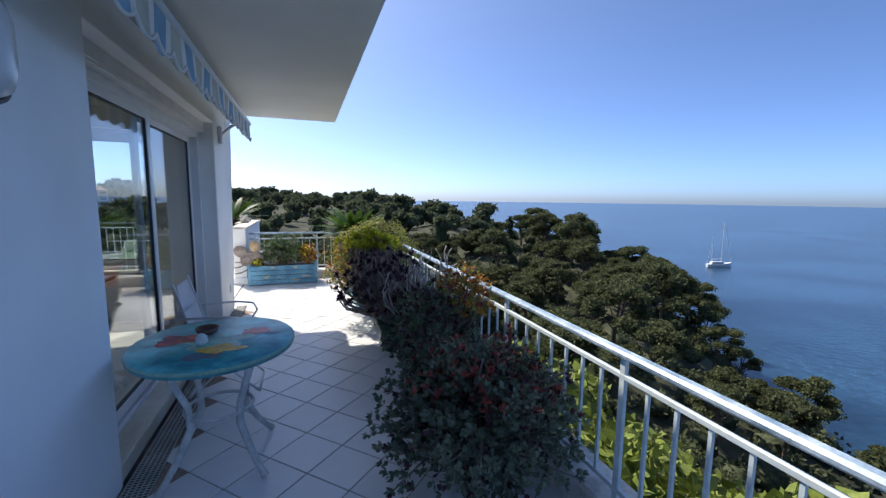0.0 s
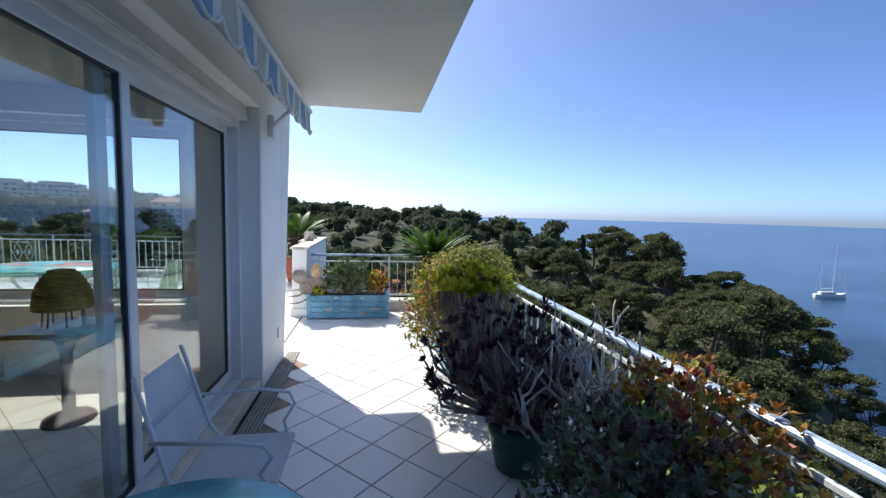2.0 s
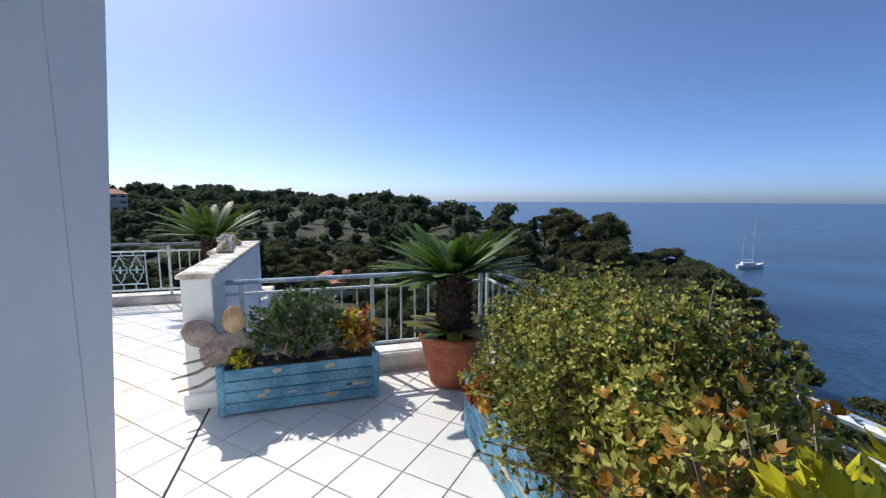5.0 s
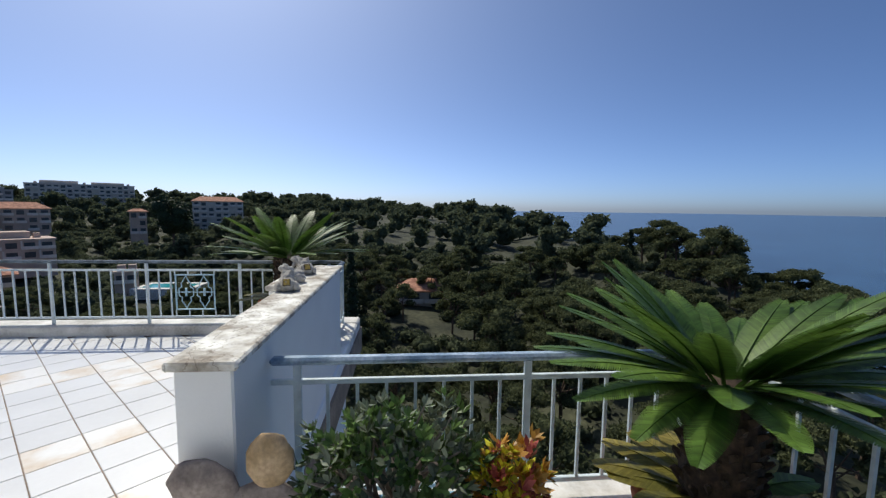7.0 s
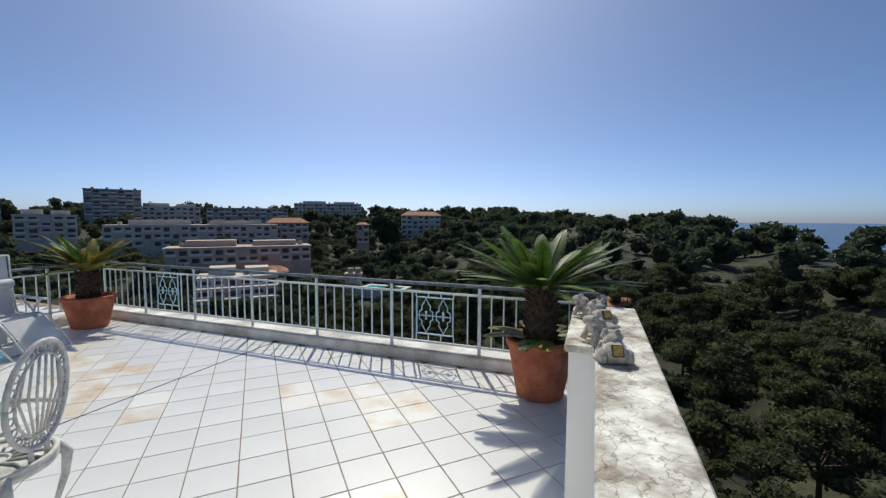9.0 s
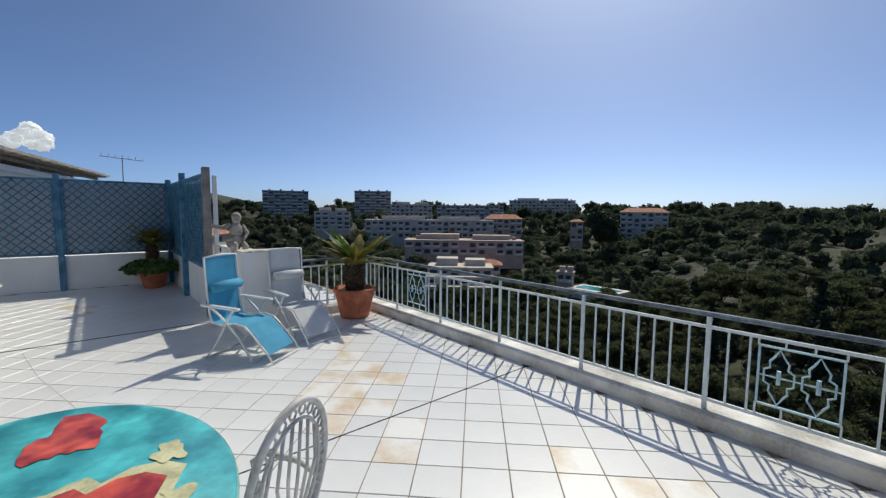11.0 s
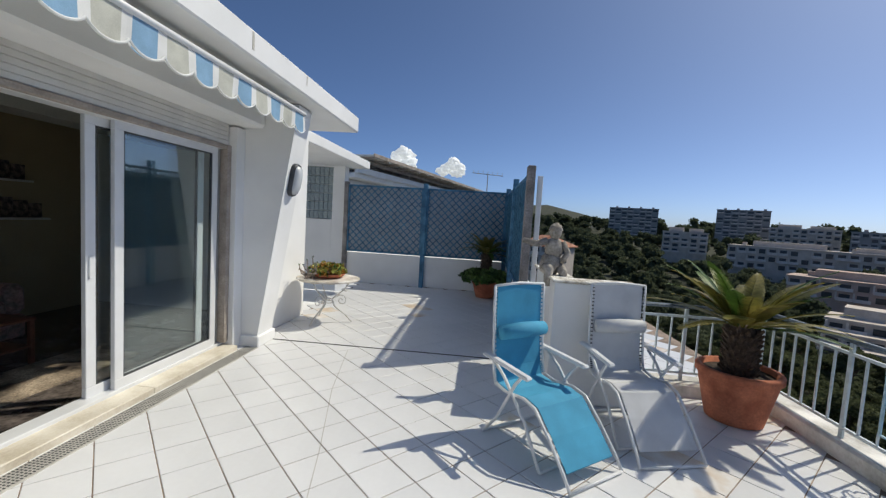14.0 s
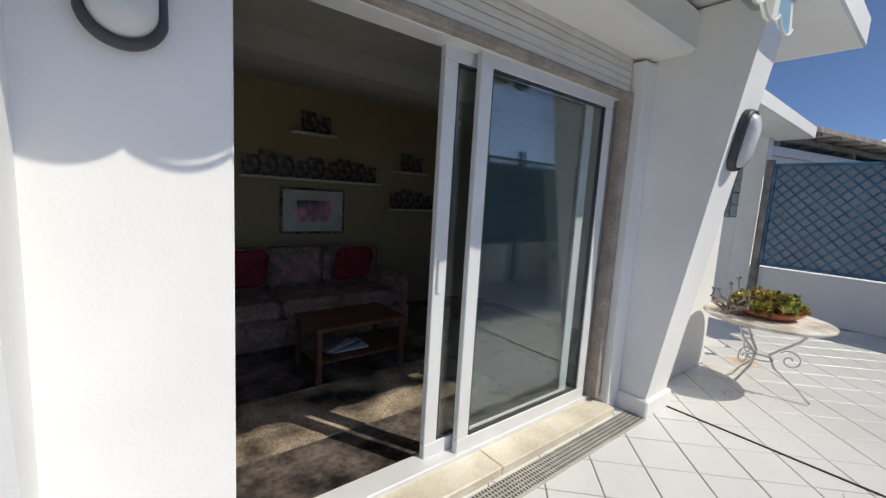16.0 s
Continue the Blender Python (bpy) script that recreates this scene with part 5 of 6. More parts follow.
LAVA = mat("turquoise_enamel", (0.03, 0.31, 0.37), 0.38, vary=0.25, scale=5, fine=18, bump=0.08, tint=(0.07, 0.45, 0.47), coat=0.08)
LAVAE = mat("pale_green_enamel_edge", (0.22, 0.45, 0.36), 0.2, vary=0.15, scale=5, coat=0.4)
PRED = mat("red_enamel", (0.42, 0.03, 0.05), 0.4, vary=0.4, scale=7, fine=20, bump=0.05, tint=(0.6, 0.10, 0.06), coat=0.05)
PYEL = mat("yellow_enamel", (0.70, 0.42, 0.04), 0.4, vary=0.25, scale=8, coat=0.05)
PCREAM = mat("cream_enamel", (0.65, 0.62, 0.36), 0.25, vary=0.2, scale=8, coat=0.3)
PDARK = mat("dark_teal_enamel", (0.02, 0.10, 0.16), 0.4, vary=0.3, scale=8, coat=0.05)
PMINT = mat("mint_enamel", (0.30, 0.55, 0.46), 0.4, vary=0.25, scale=8, coat=0.05)


def enamel_table(label, x, y, rx, ry, h, patches, legs_r):
    ob = thing("garden_table", label, "table", Matrix.Translation((x, y, 0)))
    part("tabletop", soft(Shape().lathe([(0.99, h - 0.045), (1.0, h - 0.03), (1.0, h - 0.012), (0.985, h)], 64, sx=rx, sy=ry)), LAVA, ob, "turquoise enamelled lava top")
    part("edge", soft(Shape().lathe([(1.001, h - 0.032), (1.006, h - 0.02), (1.001, h - 0.008)], 64, sx=rx, sy=ry)), LAVAE, ob)
    for i, (m_, pts) in enumerate(paint_top(rx, ry, h, 1, patches)):
        part("painted_motif", Shape().quad(*[(a, b, h + 0.0012 + 0.0006 * i) for a, b in pts]), m_, ob, "painted enamel motif")
    for k in range(4):
        a = math.pi / 4 + k * math.pi / 2
        c, s_ = math.cos(a), math.sin(a)
        prof = [(0.62, h - 0.05), (0.60, h - 0.16), (0.42, h * 0.55), (0.40, h * 0.38), (0.60, h * 0.18), (0.74, 0.06), (0.84, 0.012)]
        part("leg", soft(Shape().tube([(legs_r * q * c, legs_r * q * s_, z) for q, z in prof], [0.017, 0.02, 0.018, 0.022, 0.02, 0.017, 0.022], 8)), IRON, ob, "white cast-iron cabriole leg")
    ring = [(legs_r * 0.41 * math.cos(a * math.pi / 10), legs_r * 0.41 * math.sin(a * math.pi / 10), h * 0.46) for a in range(21)]
    part("brace_ring", soft(Shape().tube(ring, 0.011, 7)), IRON, ob)
    part("apron", soft(Shape().lathe([(legs_r * 0.6, h - 0.075), (legs_r * 0.66, h - 0.046)], 32)), IRON, ob)
    return ob


enamel_table("round turquoise enamel table painted with fruit on cast-iron legs", 0.365, 2.49, 0.43, 0.46, 0.755,
             ((PMINT, 0.02, -0.03, 0.22, 3), (PDARK, -0.02, -0.26, 0.10, 4), (PRED, -0.20, 0.02, 0.145, 5), (PRED, 0.20, 0.10, 0.10, 7), (PYEL, 0.06, -0.19, 0.12, 11), (PDARK, 0.30, 0.05, 0.05, 9), (PCREAM, -0.10, 0.12, 0.04, 12)), 0.44)
enamel_table("large oval turquoise enamel table painted with red flowers", -3.32, 7.74, 0.80, 0.60, 0.76,
             ((PCREAM, 0.20, 0.13, 0.40, 5), (PDARK, 0.46, 0.06, 0.15, 6), (PRED, 0.22, 0.10, 0.36, 5), (PRED, -0.45, 0.1, 0.2, 8), (PCREAM, 0.20, 0.40, 0.07, 12), (PCREAM, -0.1, 0.42, 0.09, 13), (PMINT, -0.30, -0.25, 0.14, 15)), 0.62)
bowl = thing("ashtray", "small brown glazed bowl on the painted table", "bowl", Matrix.Translation((0.30, 2.60, 0.758)))
part("bowl", soft(Shape().lathe([(0.03, 0), (0.055, 0.012), (0.066, 0.04), (0.060, 0.042), (0.045, 0.014), (0.005, 0.010)], 28)), mat("brown_glaze", (0.10, 0.05, 0.045), 0.3, vary=0.3), bowl)
tumb = thing("glass_ornament", "small clear glass ornament on the painted table", "ornament", Matrix.Translation((0.31, 2.40, 0.758)))
part("body", soft(Shape().lathe([(0.022, 0), (0.035, 0.02), (0.028, 0.05), (0.012, 0.065)], 16)), mat("pale_glass", (0.55, 0.65, 0.66), 0.1, vary=0.2, spec=0.9), tumb)


def iron_chair(label, x, y, turn):
    """A cast-iron garden chair: pierced oval back, round slatted seat, scrolled arms and legs."""
    ob = thing("iron_chair", label, "chair", Matrix.Translation((x, y, 0)) @ Matrix.Rotation(radians(turn), 4, "Z"))
    sr, sh_ = 0.23, 0.44
    ring = [(sr * math.cos(a * math.pi / 16), sr * math.sin(a * math.pi / 16), sh_) for a in range(33)]
    s = Shape().tube(ring, 0.014, 7)
    for k in range(14):
        a = k * math.pi / 7
        s.tube([(0.06 * math.cos(a), 0.06 * math.sin(a), sh_), (0.14 * math.cos(a + 0.12), 0.14 * math.sin(a + 0.12), sh_ + 0.004), (sr * math.cos(a), sr * math.sin(a), sh_)], 0.008, 5)
    s.tube([(0.06 * math.cos(a * math.pi / 8), 0.06 * math.sin(a * math.pi / 8), sh_) for a in range(17)], 0.008, 5)
    part("seat", soft(s), IRON, ob, "round slatted cast-iron seat")
    part("seat_apron", soft(Shape().lathe([(sr + 0.002, sh_ - 0.05), (sr + 0.012, sh_ - 0.03), (sr + 0.006, sh_ - 0.005)], 30)), IRON, ob)
    bk = Shape()

    def P(u, v):
        return (-0.20 - 0.10 * v + 0.35 * u * u, u, sh_ + 0.06 + v)
    ow, oh = 0.19, 0.27
    for f, r in ((1.0, 0.013), (0.76, 0.007)):
        bk.tube([P(ow * f * math.cos(a * math.pi / 14), oh + oh * f * math.sin(a * math.pi / 14)) for a in range(29)], r, 6)
    for k in range(22):
        a = k * 2 * math.pi / 22
        cu, cv = ow * 0.88 * math.cos(a), oh + oh * 0.88 * math.sin(a)
        bk.tube([P(cu + 0.017 * math.cos(b * math.pi / 3), cv + 0.02 * math.sin(b * math.pi / 3)) for b in range(7)], 0.005, 4)
    for u in (-0.10, -0.06, -0.02, 0.02, 0.06, 0.10):
        top = oh * 0.74 * math.sqrt(max(0, 1 - (u / (ow * 0.78)) ** 2))
        bk.tube([P(u * 0.5, oh - oh * 0.72), P(u * 1.25, oh), P(u, oh + top)], 0.0065, 5)
    part("backrest", soft(bk), IRON, ob, "pierced oval cast-iron back")
    part("back_stem", soft(Shape().tube([(-0.20, -0.05, sh_), P(-0.05, 0.03)], 0.012, 6).tube([(-0.20, 0.05, sh_), P(0.05, 0.03)], 0.012, 6)), IRON, ob)
    for sg in (-1, 1):
        part("armrest", soft(Shape().tube([P(sg * 0.17, 0.16), (-0.05, sg * 0.25, sh_ + 0.20), (0.12, sg * 0.25, sh_ + 0.20), (0.19, sg * 0.24, sh_ + 0.15), (0.15, sg * 0.22, sh_ + 0.08), (0.14, sg * 0.19, sh_)], [0.011, 0.014, 0.016, 0.014, 0.012, 0.012], 7)), IRON, ob)
    for k in range(4):
        a = math.pi / 4 + k * math.pi / 2
        c, s_ = math.cos(a), math.sin(a)
        part("leg", soft(Shape().tube([(r * c, r * s_, z) for r, z in ((sr, sh_ - 0.01), (sr + 0.045, sh_ - 0.08), (sr + 0.03, sh_ * 0.55), (sr - 0.015, sh_ * 0.22), (sr + 0.03, 0.012))], [0.03, 0.028, 0.02, 0.014, 0.02], 7)), IRON, ob)
    return ob


iron_chair("white cast-iron garden chair with a pierced oval back", -3.15, 8.34, -150)
iron_chair("white cast-iron garden chair on the far side of the table", -4.25, 7.15, 30)


def wire_chair(label, x, y, turn, fabric):
    """A light tubular chair: fabric back and seat, looped arms, thin legs."""
    ob = thing("folding_chair", label, "chair", Matrix.Translation((x, y, 0)) @ Matrix.Rotation(radians(turn), 4, "Z"))
    part("seat", B(-0.20, -0.21, 0.42, 0.21, 0.21, 0.45, r=0.012), fabric, ob)
    part("backrest", soft(Shape().quad((-0.21, -0.20, 0.52), (-0.21, 0.20, 0.52), (-0.27, 0.20, 0.72), (-0.27, -0.20, 0.72)).quad((-0.27, -0.20, 0.72), (-0.27, 0.20, 0.72), (-0.31, 0.15, 0.90), (-0.31, -0.15, 0.90)).box(-0.3, -0.19, 0.70, -0.262, 0.19, 0.73)), fabric, ob)
    for sg in (-1, 1):
        part("frame", soft(Shape().tube([(0.24, sg * 0.20, 0.01), (-0.10, sg * 0.21, 0.36), (-0.20, sg * 0.215, 0.50), (-0.32, sg * 0.2, 0.92)], 0.009, 7)), TUBE, ob)
        part("leg", soft(Shape().tube([(-0.26, sg * 0.19, 0.01), (0.18, sg * 0.205, 0.43)], 0.009, 7)), TUBE, ob)
        part("armrest", soft(Shape().tube([(-0.26, sg * 0.22, 0.66), (0.05, sg * 0.25, 0.66), (0.17, sg * 0.25, 0.64), (0.20, sg * 0.24, 0.58), (0.15, sg * 0.22, 0.50), (0.17, sg * 0.21, 0.43)], 0.0085, 7)), TUBE, ob)
    part("crossbar", soft(Shape().tube([(0.24, -0.2, 0.012), (0.24, 0.2, 0.012)], 0.008, 6).tube([(-0.26, -0.19, 0.012), (-0.26, 0.19, 0.012)], 0.008, 6)), TUBE, ob)
    return ob


wire_chair("white tubular chair with a pale fabric back", 0.25, 3.56, 0, FABW)
wire_chair("pale green tubular chair beside the large table", -1.95, 7.32, 175, mat("pale_green_fabric", (0.45, 0.55, 0.40), 0.8, vary=0.1))


def lounger(label, x, y, turn, fabric):
    """A reclining garden chair: tube frame, sling back and leg rest, head cushion, curved armrests."""
    ob = thing("reclining_chair", label, "lounger", Matrix.Translation((x, y, 0)) @ Matrix.Rotation(radians(turn), 4, "Z"))
    w = 0.255

    def sling(pts, half, name):
        s = Shape()
        for (x0, z0), (x1, z1) in zip(pts, pts[1:]):
            s.quad((x0, -half, z0), (x1, -half, z1), (x1, half, z1), (x0, half, z0))
        for (x0, z0), (x1, z1) in zip(pts, pts[1:]):
            s.quad((x0, half, z0 - 0.006), (x1, half, z1 - 0.006), (x1, -half, z1 - 0.006), (x0, -half, z0 - 0.006))
        return part(name, soft(s), fabric, ob, "stretched mesh fabric")
    back = [(0.02, 1.15), (0.03, 0.95), (0.045, 0.74), (0.07, 0.52), (0.10, 0.42)]
    leg = [(0.10, 0.42), (0.22, 0.40), (0.40, 0.425), (0.52, 0.40), (0.66, 0.26), (0.80, 0.10)]
    sling(back, w - 0.025, "backrest")
    sling(leg, w - 0.03, "leg_rest")
    part("head_cushion", soft(Shape().tube([(0.085, -w + 0.035, 0.80), (0.09, 0, 0.805), (0.085, w - 0.035, 0.80)], [0.055, 0.062, 0.055], 12)), fabric, ob, "padded head cushion")
    for sg in (-1, 1):
        y_ = sg * w
        part("back_tube", soft(Shape().tube([(x0, y_, z0) for x0, z0 in back], 0.011, 8)), TUBE, ob)
        part("side_tube", soft(Shape().tube([(x0, y_, z0) for x0, z0 in leg] + [(0.86, y_, 0.015)], 0.011, 8)), TUBE, ob)
        part("rear_leg", soft(Shape().tube([(0.02, y_ * 1.08, 0.015), (0.16, y_ * 1.08, 0.18), (0.34, y_ * 1.1, 0.50), (0.42, y_ * 1.12, 0.60)], 0.012, 8)), TUBE, ob)
        part("front_leg", soft(Shape().tube([(0.62, y_ * 1.08, 0.015), (0.45, y_ * 1.08, 0.28), (0.22, y_ * 1.1, 0.52), (0.10, y_ * 1.1, 0.60)], 0.012, 8)), TUBE, ob)
        part("armrest", B(-0.02, -0.030, -0.014, 0.47, 0.030, 0.016, r=0.012), TUBE, ob, "white plastic armrest", at=Matrix.Translation((0.02, y_ * 1.14, 0.625)) @ Matrix.Rotation(radians(4), 4, "Y"))
        lace = Shape()
        for i in range(26):
            t = i / 26 * (len(back) - 1)
            k = int(t)
            f = t - k
            bx, bz = back[k][0] * (1 - f) + back[k + 1][0] * f, back[k][1] * (1 - f) + back[k + 1][1] * f
            lace.box(bx - 0.005, min(y_, y_ - sg * 0.03), bz - 0.004, bx + 0.005, max(y_, y_ - sg * 0.03), bz + 0.004)
        tagged(part("lacing", lace, DARKSEAL if fabric is FABW else FABB, ob), kind="stuff")
    part("top_tube", soft(Shape().tube([(0.02, -w, 1.15), (0.015, 0, 1.165), (0.02, w, 1.15)], 0.011, 8)), TUBE, ob)
    part("foot_bar", soft(Shape().tube([(0.86, -w, 0.015), (0.86, w, 0.015)], 0.011, 8)), TUBE, ob)
    part("rear_bar", soft(Shape().tube([(0.02, -w * 1.08, 0.015), (0.02, w * 1.08, 0.015)], 0.011, 8)), TUBE, ob)
    part("front_bar", soft(Shape().tube([(0.62, -w * 1.08, 0.015), (0.62, w * 1.08, 0.015)], 0.011, 8)), TUBE, ob)
    return ob


lounger("sky-blue reclining garden chair with white tube frame", -6.96, 9.08, 37, FABB)
lounger("white reclining garden chair with white tube frame", -7.38, 9.98, 14, FABW)

# small wrought-iron table with succulents beside the facade
t2 = thing("iron_side_table", "small round white iron table with scrolled legs", "table", Matrix.Translation((-9.50, 6.56, 0)))
part("tabletop", soft(Shape().lathe([(0.44, 0.635), (0.455, 0.645), (0.455, 0.66), (0.44, 0.668)], 44)), mat("rusty_white_enamel", (0.62, 0.55, 0.46), 0.6, vary=0.2, scale=7, tint=(0.7, 0.66, 0.6)), t2, "rust-stained round top")
for k in range(3):
    a = radians(100 + 120 * k)
    c, s_ = math.cos(a), math.sin(a)
    part("leg", soft(Shape().tube([(r * c, r * s_, z) for r, z in ((0.33, 0.64), (0.24, 0.50), (0.06, 0.34), (0.10, 0.24), (0.28, 0.10), (0.36, 0.012))], 0.010, 7)), IRON, t2)
    sc = []
    for i in range(22):
        th = i * 0.42
        rr = 0.012 + 0.0035 * i
        sc.append(((0.20 + rr * math.cos(th)) * c, (0.20 + rr * math.cos(th)) * s_, 0.33 + rr * math.sin(th)))
    part("scroll", soft(Shape().tube(sc, 0.0055, 6)), IRON, t2)
part("ring", soft(Shape().tube([(0.09 * math.cos(a * math.pi / 8), 0.09 * math.sin(a * math.pi / 8), 0.30) for a in range(17)], 0.007, 6)), IRON, t2)
dish = thing("planting_dish", "shallow terracotta dish of succulents on the iron table", "planter", Matrix.Translation((-9.50, 6.56, 0.668)))
part("dish", soft(Shape().lathe([(0.16, 0), (0.24, 0.05), (0.25, 0.07), (0.235, 0.07), (0.22, 0.045)], 30)), TERRA, dish)
potted_bush("table_succulents", "ochre and green succulents in a dish", (-9.50, 6.56, 0.72), (0, 0, 0.03), (0.30, 0.26, 0.13), 260, ((ORANGE, 0.35, None), (JADE, 0.5, None), (GREENL, 0.15, None)), (0, 0, 0), m=9, L=0.045, W=0.028, seed=71, low=-0.1)
aeonium("leggy_succulent", "leggy grey succulent with small rosettes", -9.30, 6.36, 0.668, (0, 0, 0.10), (0.26, 0.22, 0.22), 16, GREYLEAF, 72, m=8, L=0.03, W=0.016)

# stone figures
YGLAZE = mat("yellow_glazed_plaque", (0.62, 0.42, 0.10), 0.35, vary=0.25, scale=30)


def stone_frog(label, x, y, turn, sc, plaque):
    """A squat weathered stone frog: rump, back, head with brow bumps, haunches and feet."""
    ob = thing("stone_frog", label, "ornament", Matrix.Translation((x, y, 1.032)) @ Matrix.Rotation(radians(turn), 4, "Z") @ Matrix.Scale(sc, 4), "stone frogs on the parapet")
    b = Shape().ball((0, -0.02, 0.062), 0.075, 0.085, 0.066, 18, 0.25, sc * 9).ball((0, 0.045, 0.105), 0.058, 0.062, 0.058, 16, 0.2, sc * 5)
    part("body", soft(b), SHELLM, ob)
    h = Shape().ball((0, 0.085, 0.142), 0.062, 0.05, 0.034, 16, 0.2, sc * 3)
    for sg in (-1, 1):
        h.ball((sg * 0.036, 0.07, 0.168), 0.019, 0.021, 0.019, 10, 0.1, sg)
    part("head", soft(h), SHELLM, ob)
    for sg in (-1, 1):
        part("haunch", soft(Shape().ball((sg * 0.075, -0.035, 0.045), 0.034, 0.064, 0.045, 12, 0.25, sg).ball((sg * 0.092, 0.03, 0.014), 0.028, 0.048, 0.014, 10, 0.2, sg * 2)), SHELLM, ob)
        part("front_leg", soft(Shape().tube([(sg * 0.05, 0.07, 0.10), (sg * 0.062, 0.085, 0.05), (sg * 0.058, 0.105, 0.008)], [0.022, 0.018, 0.022], 8)), SHELLM, ob)
    if plaque:
        m = Matrix.Translation((0, -0.088, 0.095)) @ Matrix.Rotation(radians(-32), 4, "X")
        part("plaque_frame", B(-0.034, -0.004, -0.036, 0.034, 0.014, 0.036, r=0.003), RIMSTONE, ob, "dark edge of the plaque", at=m)
        part("plaque", B(-0.026, -0.008, -0.028, 0.026, -0.003, 0.028, r=0.002), YGLAZE, ob, "yellow glazed plaque", at=m)
    return ob


RIMSTONE = mat("dark_stone_edge", (0.12, 0.09, 0.06), 0.9, vary=0.3)
stone_frog("weathered stone frog with a yellow plaque on its back", -0.30, 9.19, 12, 0.72, True)
stone_frog("weathered stone frog sitting sideways on the coping", -0.34, 9.49, 118, 0.78, False)
stone_frog("weathered stone frog with a yellow back on the coping", -0.34, 9.86, 25, 0.74, True)
stone_frog("weathered stone frog at the corner of the coping", -0.42, 10.06, 75, 0.72, False)
s = Shape()
# a weathered garden figure with one arm stretched out, as one plain mesh
s.ball((0, 0, 0.10), 0.10, 0.11, 0.12, 14, 0.25, 1).ball((0.0, 0.02, 0.26), 0.075, 0.095, 0.12, 14, 0.15, 2).ball((0.02, 0.02, 0.42), 0.055, 0.06, 0.07, 14, 0.12, 3)
s.ball((0.02, 0.02, 0.46), 0.06, 0.065, 0.05, 12, 0.5, 6)
s.tube([(0, -0.06, 0.33), (0.02, -0.17, 0.30), (0.0, -0.30, 0.33)], [0.04, 0.032, 0.026], 9)
s.tube([(0, 0.10, 0.32), (0.05, 0.15, 0.22), (0.06, 0.08, 0.12)], [0.04, 0.032, 0.028], 9)
s.tube([(0.04, -0.05, 0.08), (0.13, -0.06, 0.06), (0.12, -0.06, -0.10)], [0.055, 0.048, 0.036], 9).tube([(0.04, 0.07, 0.08), (0.12, 0.09, 0.03), (0.09, 0.10, -0.08)], [0.055, 0.045, 0.036], 9)
tagged(part("garden_statue", soft(s), STONE, None, "", at=Matrix.Translation((-7.86, 9.47, 1.145)) @ Matrix.Rotation(radians(10), 4, "Z")), "weathered grey stone garden statue on the low wall", "statue")


# ---------------------------------------------------------------- lattice fences
def fence(name, label, p0, p1, posts, z0, z1, pitch, backing=False, width=0.016, sheet=0.0):
    a, b = Vector((*p0, 0)), Vector((*p1, 0))
    d = b - a
    n = d.length
    ob = thing(name, label, "fence", Matrix.Translation(a) @ Matrix.Rotation(math.atan2(d.y, d.x), 4, "Z"))
    for s0, pw, pz, pm in posts:
        part("post", B(s0 - pw, -0.05, 0.0, s0 + pw, 0.045, pz, r=0.008), pm, ob)
    edges = [q[0] for q in posts]
    for e0, e1 in zip(edges, edges[1:]):
        x0, x1 = e0 + 0.05, e1 - 0.05
        part("panel_frame", B(x0, -0.022, z0, x1, 0.022, z0 + 0.04, r=0.004).bevbox(x0, -0.022, z1 - 0.04, x1, 0.022, z1, r=0.004).bevbox(x0, -0.022, z0 + 0.04, x0 + 0.035, 0.022, z1 - 0.04, r=0.004).bevbox(x1 - 0.035, -0.022, z0 + 0.04, x1, 0.022, z1 - 0.04, r=0.004), LATT, ob)
        w, h = x1 - x0, z1 - z0
        for sg, yy in ((1, -0.007), (-1, 0.007)):
            c = -h
            while c < w:
                u0, u1 = max(0, c), min(w, c + h)
                if u1 - u0 > 0.03:
                    q0, q1 = u0 - c, u1 - c
                    if sg < 0:
                        q0, q1 = h - q0, h - q1
                    A, E = Vector((x0 + u0, yy, z0 + q0)), Vector((x0 + u1, yy, z0 + q1))
                    m_ = (E - A).normalized().cross(Vector((0, 1, 0))) * (width / 2)
                    o = Vector((0, 0.005, 0))
                    s = Shape()
                    pts = [A - m_ - o, E - m_ - o, E + m_ - o, A + m_ - o, A - m_ + o, E - m_ + o, E + m_ + o, A + m_ + o]
                    s.v = [tuple(q) for q in pts]
                    s.f = [(0, 1, 2, 3), (7, 6, 5, 4), (0, 4, 5, 1), (1, 5, 6, 2), (2, 6, 7, 3), (3, 7, 4, 0)]
                    part("slat", s, LATT, ob)
                c += pitch
        if backing:
            part("screen_panel", Shape().box(x0, -0.036, z0, x1, -0.03, z1), PANEL, ob, "grey translucent screen behind the lattice")
        if sheet:
            part("screen_sheet", Shape().box(x0 - 0.05, 0.046, z0, x1 + 0.045, 0.052, z1 - sheet), SCREEN, ob, "blue-grey screen cloth behind the lattice")
    return ob


fence("lattice_fence", "blue diagonal wooden lattice fence before a grey screen", (-13.06, 9.36), (-13.06, 5.52), [(0.02, 0.045, 2.36, LATT), (1.92, 0.05, 2.40, LATT), (3.78, 0.05, 2.36, POSTW)], 0.74, 2.30, 0.160, True, 0.024)
fence("lattice_fence", "blue diagonal wooden lattice fence casting shade on the tiles", (-13.02, 9.32), (-8.75, 9.32), [(0.03, 0.05, 2.38, LATT), (2.0, 0.06, 2.40, LATT), (4.20, 0.08, 2.34, POSTW)], 0.74, 2.26, 0.125, False, 0.024, 0.11)
tagged(part("white_post", B(-8.82, 9.40, 0.74, -8.76, 9.46, 2.22, r=0.006), ALU), "white metal post behind the fence end", "post")


